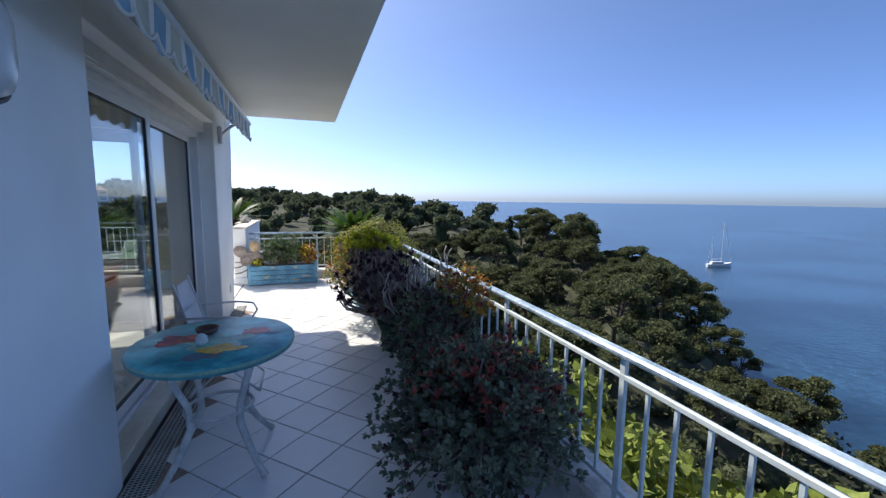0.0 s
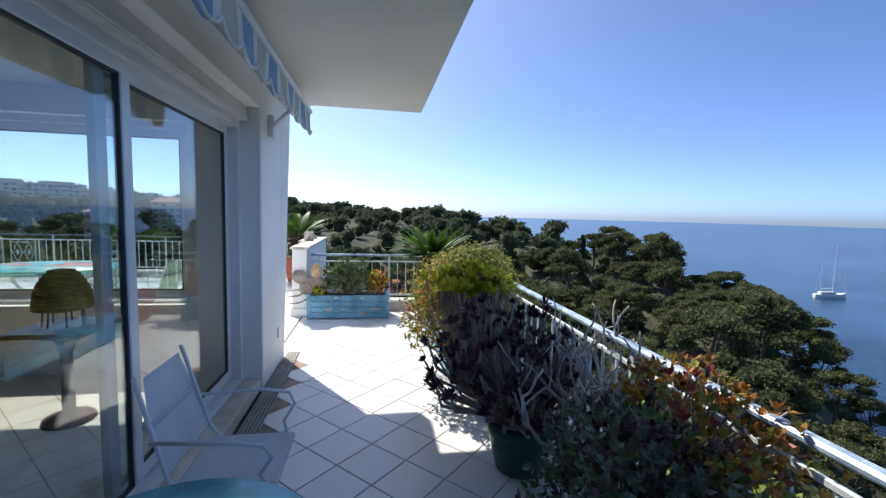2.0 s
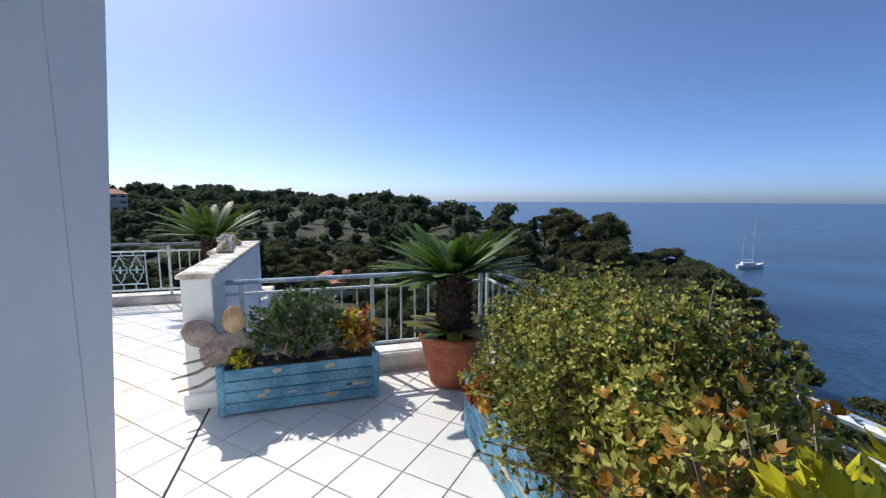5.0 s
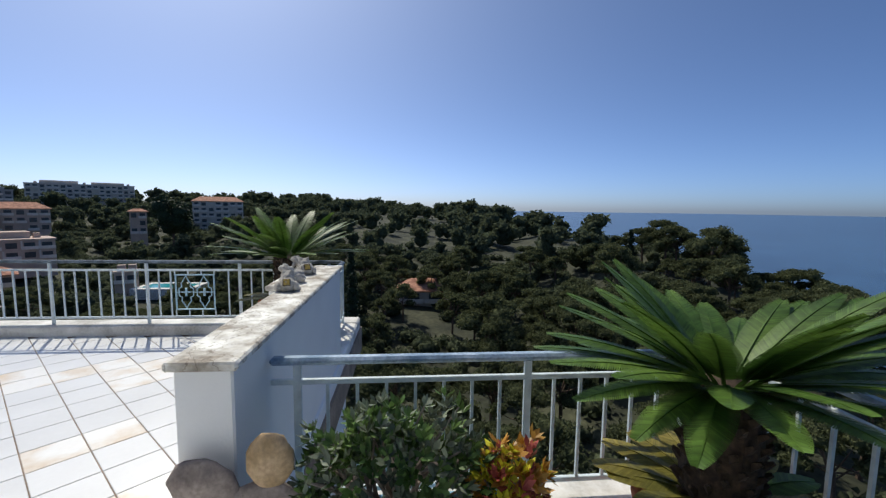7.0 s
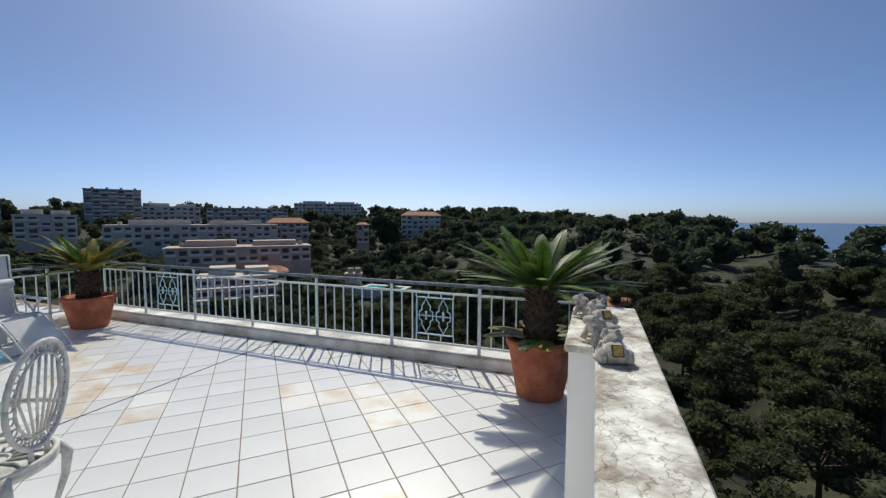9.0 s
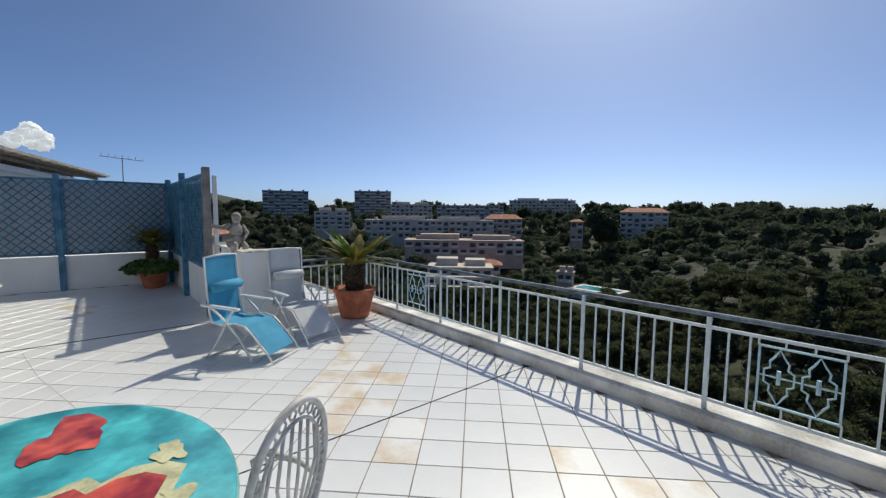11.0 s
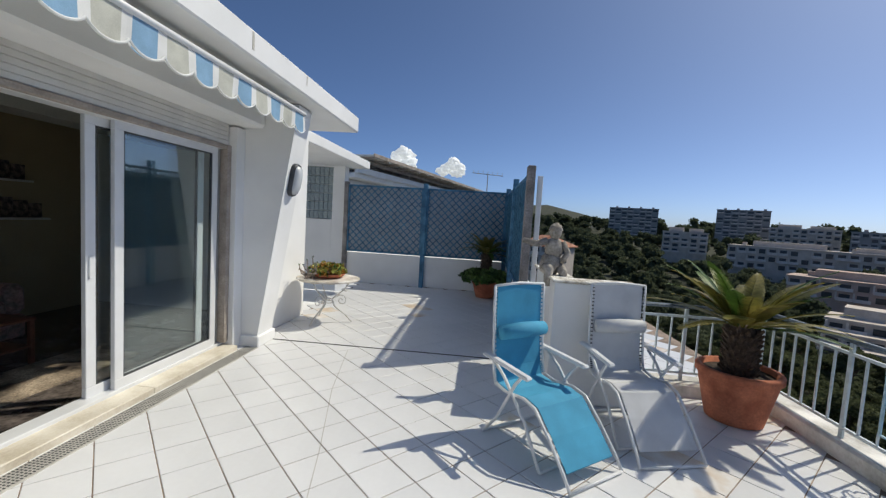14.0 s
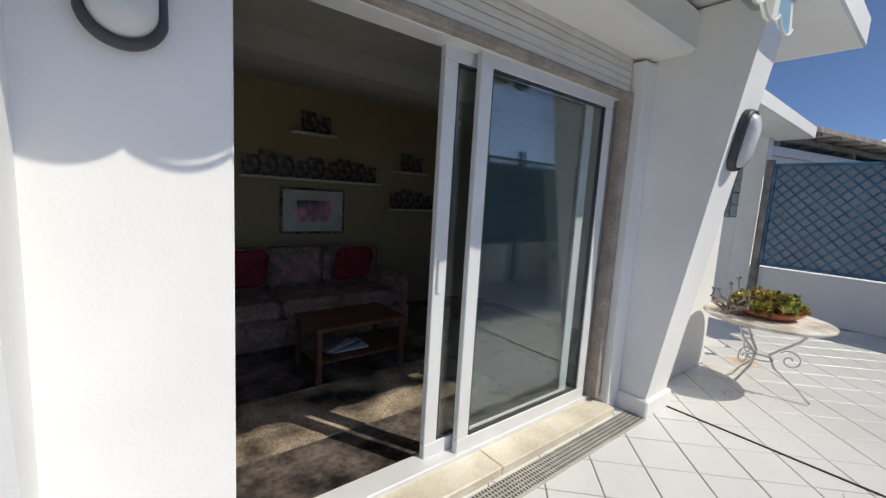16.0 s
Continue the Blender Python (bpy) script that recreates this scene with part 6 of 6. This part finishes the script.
# ---------------------------------------------------------------- awnings and wall lamps
def awning(name, label, n, drop, at):
    """A rolled awning: roller, front bar, and a striped valance with scalloped ends that runs along x."""
    ob = thing(name, label, "awning", at)
    w = 0.25
    part("front_bar", soft(Shape().tube([(0, 0, 0.015), (n * w, 0, 0.015)], 0.022, 10)), ALU, ob)
    part("roller", soft(Shape().tube([(0, 0.16, 0.05), (n * w, 0.16, 0.05)], 0.05, 12)), AWGREY, ob)
    cols = (AWBLUE, AWGREY)
    for k in range(n):
        x0 = k * w
        m_ = cols[k % 2]
        for j, (a0, a1, mm) in enumerate(((0.0, 0.14, AWWHITE), (0.14, 0.86, m_), (0.86, 1.0, AWWHITE))):
            s = Shape()
            for i in range(6):
                f0, f1 = a0 + (a1 - a0) * i / 6, a0 + (a1 - a0) * (i + 1) / 6
                def zb(f):
                    return -drop - 0.055 * math.sin(math.pi * f) ** 0.7
                def yw(f, t):
                    return -0.012 * math.sin((x0 + w * f) * 7.0) * t
                s.quad((x0 + f0 * w, yw(f0, 1), zb(f0)), (x0 + f1 * w, yw(f1, 1), zb(f1)), (x0 + f1 * w, 0, 0.0), (x0 + f0 * w, 0, 0.0))
            part("valance_stripe", soft(s), mm, ob)
        s = Shape().tube([(x0 + f * w / 10, -0.012, -drop - 0.055 * math.sin(math.pi * f / 10) ** 0.7) for f in range(11)], 0.008, 6)
        part("braid", s, AWWHITE, ob, "white scalloped braid")
    return ob


awning("awning", "rolled blue and grey striped awning with a scalloped valance", 16, 0.155, Matrix.Translation((0.25, 1.65, 2.47)) @ Matrix.Rotation(radians(90), 4, "Z"))
awning("awning", "rolled blue and grey striped awning over the glass door", 15, 0.15, Matrix.Translation((-4.33, 6.75, 2.66)) @ Matrix.Rotation(radians(180), 4, "Z"))
br = thing("awning_bracket", "white awning arm bracket on the wall", "bracket")
part("arm", soft(Shape().tube([(-0.09, 5.60, 2.30), (0.05, 5.55, 2.42), (0.22, 5.3, 2.47)], 0.018, 8)), ALU, br)
part("plate", B(-0.10, 5.56, 2.22, -0.05, 5.66, 2.42, r=0.01), ALU, br)
LENS = mat("frosted_lamp_glass", (0.62, 0.64, 0.65), 0.25, vary=0.05)
RIM = mat("dark_lamp_rim", (0.05, 0.055, 0.065), 0.5, vary=0.2)


def wall_lamp(label, at):
    """An oval bulkhead lamp, back against the wall, front towards -y."""
    ob = thing("wall_lamp", label, "lamp", at)
    pill = []
    for i in range(40):
        a = 2 * math.pi * i / 40
        pill.append((0.075 * math.cos(a), 0.075 * math.sin(a) + (0.10 if math.sin(a) >= 0 else -0.10)))
    s = Shape()
    for k, (f, y_) in enumerate(((1.22, 0.0), (1.25, -0.03), (1.12, -0.055), (0.98, -0.05))):
        s.v += [(x * f, y_, z * (1 + (f - 1) * 0.45)) for x, z in pill]
    for k in range(3):
        for i in range(40):
            a, b = k * 40 + i, k * 40 + (i + 1) % 40
            s.f.append((a, b, b + 40, a + 40))
    part("rim", soft(s), RIM, ob, "dark oval rim")
    g_ = Shape()
    for f, y_ in ((0.99, -0.04), (0.9, -0.075), (0.6, -0.095), (0.05, -0.10)):
        g_.v += [(x * f, y_, z * f) for x, z in pill]
    for k in range(3):
        for i in range(40):
            a, b = k * 40 + i, k * 40 + (i + 1) % 40
            g_.f.append((a, b, b + 40, a + 40))
    g_.f.append(tuple(120 + i for i in range(40)))
    part("lens", soft(g_), LENS, ob, "frosted glass lens")


wall_lamp("oval bulkhead lamp with a dark rim on the wall", Matrix.Translation((-5.235, 6.102, 2.02)) @ Matrix.Rotation(radians(180), 4, "Z"))
wall_lamp("oval bulkhead lamp on the leaning fin", Matrix.Translation((-8.34, 6.512, 1.98)) @ Matrix.Rotation(radians(180), 4, "Z") @ Matrix.Rotation(radians(9), 4, "X"))
wall_lamp("oval bulkhead lamp in the shade of the overhang", Matrix.Translation((-0.098, 1.62, 2.06)) @ Matrix.Rotation(radians(90), 4, "Z"))
sock = thing("wall_socket", "small white socket cover low on the wall", "socket")
part("cover", B(-0.10, 5.86, 0.30, -0.085, 5.94, 0.40, r=0.004), ALU, sock)


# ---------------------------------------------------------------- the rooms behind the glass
# wall and ceiling paints lowered in tone: the room's dimness is in the colour
YELW = mat("dimmed_yellow_paint", (0.36, 0.29, 0.17), 0.9, vary=0.06, scale=1)
CEIL = mat("dimmed_ceiling_paint", (0.42, 0.40, 0.36), 0.9, vary=0.04)
DARKM = mat("dark_veined_marble", (0.05, 0.045, 0.045), 0.15, vary=0.5, scale=4, fine=30, tint=(0.12, 0.10, 0.09))
solid("room_floor", "dark veined marble floor of the living room", Shape().box(-9.5, 1.8, -0.29, -4.68, 5.72, 0.02), DARKM, "floor")
solid("room_floor_corner", "pale diagonal tiles on the corner room floor", Shape().box(-4.68, 1.8, -0.29, -0.45, 5.79, 0.02), mat("pale_room_tile", (0.55, 0.51, 0.46), 0.35, vary=0.08, scale=1.5, fine=25, bump=0.05), "floor")
lines = Shape()
for k in range(-12, 22):
    for sg in (1, -1):
        pts = []
        for x in (-4.6, -0.46):
            pts.append((x, 1.8 + 0.433 * k + sg * (x + 2.5)))
        (xa, ya), (xb, yb) = pts
        t0, t1 = sorted(((1.82 - ya) / (yb - ya), (5.78 - ya) / (yb - ya)))
        t0, t1 = max(0.0, t0), min(1.0, t1)
        if t1 - t0 > 0.02:
            p, q = (xa + (xb - xa) * t0, ya + (yb - ya) * t0), (xa + (xb - xa) * t1, ya + (yb - ya) * t1)
            w_ = 0.005
            lines.quad((p[0] - w_, p[1], 0.0215), (q[0] - w_, q[1], 0.0215), (q[0] + w_, q[1], 0.0215), (p[0] + w_, p[1], 0.0215))
solid("room_floor_joints", "dark joints between the pale room tiles", lines, GROUT, "floor")
solid("room_ceiling", "white room ceiling with plaster beams, dimmed in its colour", Shape().box(-9.5, 1.8, 2.60, -0.40, 5.80, 2.655).box(-9.5, 4.0, 2.42, -4.7, 4.35, 2.60), CEIL, "ceiling")
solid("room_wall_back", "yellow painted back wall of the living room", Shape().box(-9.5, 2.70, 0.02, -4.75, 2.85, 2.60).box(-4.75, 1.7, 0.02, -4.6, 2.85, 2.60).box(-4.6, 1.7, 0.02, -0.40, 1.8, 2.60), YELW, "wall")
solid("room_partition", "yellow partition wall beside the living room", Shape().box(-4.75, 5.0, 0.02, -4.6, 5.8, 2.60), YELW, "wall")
FLORAL = mat("floral_upholstery", (0.34, 0.28, 0.23), 0.9, vary=0.4, scale=9, fine=30, tint=(0.34, 0.20, 0.17))
sofa = thing("sofa", "floral upholstered sofa against the yellow wall", "sofa", Matrix.Translation((-6.7, 3.25, 0.02)))
part("base", B(-1.1, -0.36, 0.0, 1.1, 0.45, 0.26, r=0.03), FLORAL, sofa)
for k in range(3):
    part("seat_cushion", B(-0.92 + k * 0.62, -0.2, 0.26, -0.31 + k * 0.62, 0.47, 0.44, r=0.05), FLORAL, sofa)
    part("back_cushion", B(-0.92 + k * 0.62, -0.30, 0.44, -0.31 + k * 0.62, -0.08, 0.86, r=0.06), FLORAL, sofa)
part("backrest", B(-1.1, -0.40, 0.26, 1.1, -0.28, 0.84, r=0.05), FLORAL, sofa)
for sg in (-1, 1):
    part("armrest", B(sg * 1.02 - 0.10, -0.36, 0.26, sg * 1.02 + 0.10, 0.45, 0.60, r=0.06), FLORAL, sofa)
RED = mat("crimson_cushion", (0.22, 0.02, 0.04), 0.9, vary=0.2)
for x in (-0.6, 0.55):
    tagged(part("cushion", B(-0.22, -0.07, -0.2, 0.22, 0.07, 0.2, r=0.06), RED, None, at=Matrix.Translation((-6.7 + x, 3.25, 0.70)) @ Matrix.Rotation(radians(-18), 4, "X")), "crimson cushion leaning on the sofa", "cushion", "cushions on the sofa")
WOODD = mat("reddish_wood", (0.13, 0.05, 0.03), 0.4, vary=0.3, scale=6)
ct = thing("coffee_table", "reddish wooden coffee table with a magazine shelf", "table", Matrix.Translation((-6.75, 4.35, 0.02)))
part("tabletop", B(-0.40, -0.25, 0.42, 0.40, 0.25, 0.45, r=0.008), WOODD, ct)
part("shelf", B(-0.38, -0.23, 0.16, 0.38, 0.23, 0.18, r=0.004), WOODD, ct)
for sx in (-1, 1):
    for sy in (-1, 1):
        part("leg", B(sx * 0.37 - 0.02, sy * 0.22 - 0.02, 0, sx * 0.37 + 0.02, sy * 0.22 + 0.02, 0.42, r=0.004), WOODD, ct)
for k in range(4):
    tagged(part("magazine", B(-0.16, -0.11, 0, 0.16, 0.11, 0.018, r=0.002), mat("magazine_cover", ((0.5, 0.5, 0.5), (0.1, 0.2, 0.35), (0.45, 0.42, 0.36), (0.12, 0.12, 0.14))[k], 0.4), None, at=Matrix.Translation((-6.7 + 0.06 * k, 4.36, 0.2 + 0.0185 * k)) @ Matrix.Rotation(0.2 * k, 4, "Z")), "glossy magazine on the table shelf", "magazine", "magazines on the coffee table")
SHELFW = mat("white_shelf", (0.6, 0.58, 0.54), 0.6)
PHOTO = mat("dark_picture", (0.035, 0.03, 0.03), 0.4, vary=0.7, scale=14, tint=(0.16, 0.12, 0.10))
for nm, x0, x1, z in (("wall_shelf", -6.2, -7.8, 1.62), ("wall_shelf", -7.9, -8.7, 1.32), ("wall_shelf", -6.7, -7.2, 2.12), ("wall_shelf", -8.0, -8.5, 1.80)):
    sh2 = thing(nm, "narrow white picture shelf on the yellow wall", "shelf", group="picture shelves")
    part("board", B(x1, 2.85, z - 0.025, x0, 2.97, z, r=0.003), SHELFW, sh2)
    x = x1 + 0.08
    k = 0
    while x < x0 - 0.12:
        hgt = 0.19 + 0.08 * ((k * 37) % 5) / 5
        tagged(part("framed_photo", B(-0.08, -0.012, 0, 0.08, 0.012, hgt, r=0.003), PHOTO, None, at=Matrix.Translation((x + 0.05, 2.89, z + 0.001))), "small dark framed photograph on the shelf", "picture", "photographs on the shelves")
        x += 0.172
        k += 1
art = thing("framed_picture", "framed abstract watercolour on the yellow wall", "picture")
part("frame", B(-7.35, 2.852, 1.0, -6.60, 2.88, 1.52, r=0.004), PHOTO, art)
part("mount", Shape().box(-7.32, 2.88, 1.03, -6.63, 2.884, 1.49), SHELFW, art)
part("painting", Shape().box(-7.18, 2.884, 1.14, -6.78, 2.887, 1.38), mat("watercolour", (0.25, 0.42, 0.45), 0.7, vary=0.7, scale=6, tint=(0.55, 0.25, 0.35)), art)
solid("rug", "worn brown and cream rug on the dark marble", Shape().box(-7.6, 4.6, 0.02, -5.6, 5.25, 0.03), mat("worn_rug", (0.05, 0.035, 0.028), 0.95, vary=0.6, scale=3, tint=(0.30, 0.24, 0.18)), "rug", kind="")
arm = thing("armchair", "dark upholstered armchair inside the corner room", "armchair", Matrix.Translation((-1.75, 3.95, 0.02)))
DKF = mat("dark_brown_upholstery", (0.10, 0.075, 0.06), 0.9, vary=0.4, scale=8)
part("base", B(-0.42, -0.42, 0.0, 0.42, 0.42, 0.40, r=0.04), DKF, arm)
part("backrest", B(-0.42, -0.44, 0.40, 0.42, -0.24, 0.92, r=0.06), DKF, arm)
for sg in (-1, 1):
    part("armrest", B(sg * 0.38 - 0.09, -0.40, 0.40, sg * 0.38 + 0.09, 0.42, 0.62, r=0.05), DKF, arm)
stab = thing("side_table", "dark wooden pedestal side table beside the armchair", "table", Matrix.Translation((-1.32, 4.9, 0.02)))
part("top", B(-0.24, -0.24, 0.66, 0.24, 0.24, 0.70, r=0.012), WOODD, stab)
part("pedestal", soft(Shape().lathe([(0.16, 0.0), (0.15, 0.03), (0.04, 0.08), (0.035, 0.5), (0.07, 0.6), (0.12, 0.658)], 20)), WOODD, stab)
lampt = thing("table_lamp", "table lamp with a brown woven shade on wire legs", "lamp", Matrix.Translation((-1.32, 4.9, 0.72)))
for k in range(7):
    a = 2 * math.pi * k / 7
    part("wire_leg", soft(Shape().tube([(0.04 * math.cos(a), 0.04 * math.sin(a), 0.17), (0.11 * math.cos(a), 0.11 * math.sin(a), 0.11), (0.12 * math.cos(a), 0.12 * math.sin(a), 0.006)], 0.006, 6)), RIM, lampt)
shade = Shape()
for k in range(11):
    f = k / 10
    r_ = 0.16 - 0.022 * f - 0.07 * f ** 3
    shade.tube([(r_ * math.cos(2 * math.pi * i / 28), r_ * math.sin(2 * math.pi * i / 28), 0.14 + 0.25 * f) for i in range(29)], 0.014, 6, False)
part("shade", soft(shade), mat("woven_brown_cane", (0.17, 0.10, 0.06), 0.9, vary=0.3, scale=20, fine=80, bump=0.6), lampt, "brown woven cane shade")
bk = thing("book", "flat blue and green book on the side table", "book", Matrix.Translation((-1.12, 4.72, 0.72)) @ Matrix.Rotation(0.5, 4, "Z"))
part("cover", B(-0.10, -0.07, 0, 0.10, 0.07, 0.022, r=0.003), mat("teal_book_cover", (0.08, 0.25, 0.28), 0.5), bk)

# ---------------------------------------------------------------- neighbour's pergola beyond the fence
nb = thing("neighbour_house", "white neighbouring penthouse with a slatted pergola roof", "building", Matrix.Translation((-18.5, 4.66, 0)) @ Matrix.Rotation(math.atan2(3.94, -15.5), 4, "Z"))
wood = mat("weathered_pergola_wood", (0.36, 0.31, 0.27), 0.9, vary=0.3)
part("wall", Shape().box(0.3, 1.6, -12, 16.5, 9, 3.0), WALL, nb)
part("fascia", B(-0.2, 0.6, 2.95, 16.6, 1.6, 3.12, r=0.01).bevbox(-0.2, 0.45, 3.12, 16.6, 0.62, 3.34, r=0.01), WALL, nb, "stepped white roof edge")
part("shutter_box", B(0.3, 1.2, 2.45, 16.2, 1.58, 2.93, r=0.01), SHUT, nb)
part("beam", B(0, 0.4, 3.50, 16.4, 0.54, 3.64, r=0.008), wood, nb)
part("beam", B(0, 4.0, 3.50, 16.4, 4.14, 3.64, r=0.008), wood, nb)
rm = B(-0.05, -0.05, 3.644, 0.05, 4.6, 3.74, r=0.006).mesh("rafter", wood)
for k in range(17):
    part("rafter", rm, None, nb, at=Matrix.Translation((0.15 + k * 1.0, 0, 0)))
part("roof_sheet", B(-0.1, -0.1, 3.745, 16.5, 4.7, 3.80, r=0.01), WALL, nb, "pale flat pergola cover")
part("edge_board", B(-0.14, -0.14, 3.70, 16.5, -0.105, 3.83, r=0.006), wood, nb, "weathered brown edge board")
for k in range(5):
    part("post", B(0.2 + 4.0 * k, 0.42, 3.34, 0.30 + 4.0 * k, 0.52, 3.50, r=0.004), wood, nb)


ant = thing("roof_antenna", "thin television antenna on the neighbour's roof", "antenna", Matrix.Translation((-21.2, 8.9, 2.62)))
part("mast", Shape().tube([(0, 0, -0.2), (0, 0, 1.02)], 0.02, 6), GRATE, ant)
part("boom", Shape().tube([(0, -0.65, 1.02), (0, 0.65, 0.94)], 0.015, 6), GRATE, ant)
for k in range(7):
    part("element", Shape().tube([(-0.16, -0.6 + 0.2 * k, 1.02 - 0.013 * k), (0.16, -0.6 + 0.2 * k, 1.12 - 0.013 * k)], 0.008, 5), GRATE, ant)

# ---------------------------------------------------------------- floor tiles
tiles = thing("floor_tiles", "white glazed square tiles laid diagonally with brown joints", "floor", kind="structure")
PITCH = 0.3065
TS = PITCH - 0.007


def tile_mesh(name, m):
    h = TS / 2
    s = Shape().bevbox(-h, -h, -0.02, h, h, 0.0, r=0.0025)
    return s.mesh(name, m)


tm, sm = tile_mesh("tile", TILE), tile_mesh("tile_stained", STAIN)
rot = Matrix.Rotation(radians(45), 4, "Z")
rest_plain, rest_stain, count = Shape(), Shape(), 0
rng = random.Random(4)
u0, v0, dd = 0.632, 13.234, PITCH * math.sqrt(2)
near = []
D0 = TS / math.sqrt(2)
SEAM = -0.20
for i in range(-80, 80):
    for j in range(-80, 80):
        u, v = u0 + dd * (i + 0.5), v0 + dd * (j + 0.5)
        x, y = (u - v) / 2, (u + v) / 2
        if -13.2 < x < SEAM + D0 and 6.0 < y < 11.7:
            near.append((x, y, True))
        u, v = u + 0.58 * dd, v + 0.58 * dd
        x, y = (u - v) / 2, (u + v) / 2
        if SEAM - D0 < x < 2.3 and (-3.9 if x > 0 else 6.0) < y < 8.35:
            near.append((x, y, False))


def cut_tile(sh, x, y, dz, main):
    """A tile cut along the joint between the terrace and the strip."""
    edge = SEAM - 0.006 if main else SEAM + 0.006
    sg = -1 if main else 1
    square = [(x - D0, y), (x, y - D0), (x + D0, y), (x, y + D0)]
    out = []
    for (ax, ay), (bx, by) in zip(square, square[1:] + square[:1]):
        ina, inb = (ax - edge) * sg >= 0, (bx - edge) * sg >= 0
        if ina:
            out.append((ax, ay))
        if ina != inb:
            f = (edge - ax) / (bx - ax)
            out.append((edge, ay + (by - ay) * f))
    if len(out) > 2:
        n = len(out)
        sh.quad(*[(a, b, dz) for a, b in out])
        for k in range(n):
            (a, b), (c, d) = out[k], out[(k + 1) % n]
            sh.quad((a, b, -0.02), (c, d, -0.02), (c, d, dz), (a, b, dz))


for x, y, main in near:
    n1 = noise.noise(Vector((x * 0.45, y * 1.1, 3.0)))
    stained = (9.0 < y < 10.6 and -7.0 < x < -1.5 and n1 > 0.02 and rng.random() < 0.75) or (n1 > 0.42 and x < -1) or (-1.3 < x < -0.3 and 7.6 < y < 8.8)
    dz = rng.uniform(-0.0012, 0.0)
    rest = rest_stain if stained else rest_plain
    close = (-7.5 < x < -0.3 and 6.9 < y < 10.4) or (-0.2 < x < 1.5 and 1.5 < y < 7.5)
    if abs(x - SEAM) < D0:
        cut_tile(rest, x, y, dz, main)
    elif close and count < 300:
        part("tile", sm if stained else tm, None, tiles, at=Matrix.Translation((x, y, dz)) @ rot)
        count += 1
    else:
        h = TS / 2
        rest.bevbox(-h, -h, -0.02, h, h, 0.0, r=0.0025, m=Matrix.Translation((x, y, dz)) @ rot)
tagged(part("tile_field", rest_plain, TILE, tiles), kind="stuff")
tagged(part("tile_field_stained", rest_stain, STAIN, tiles), kind="stuff")
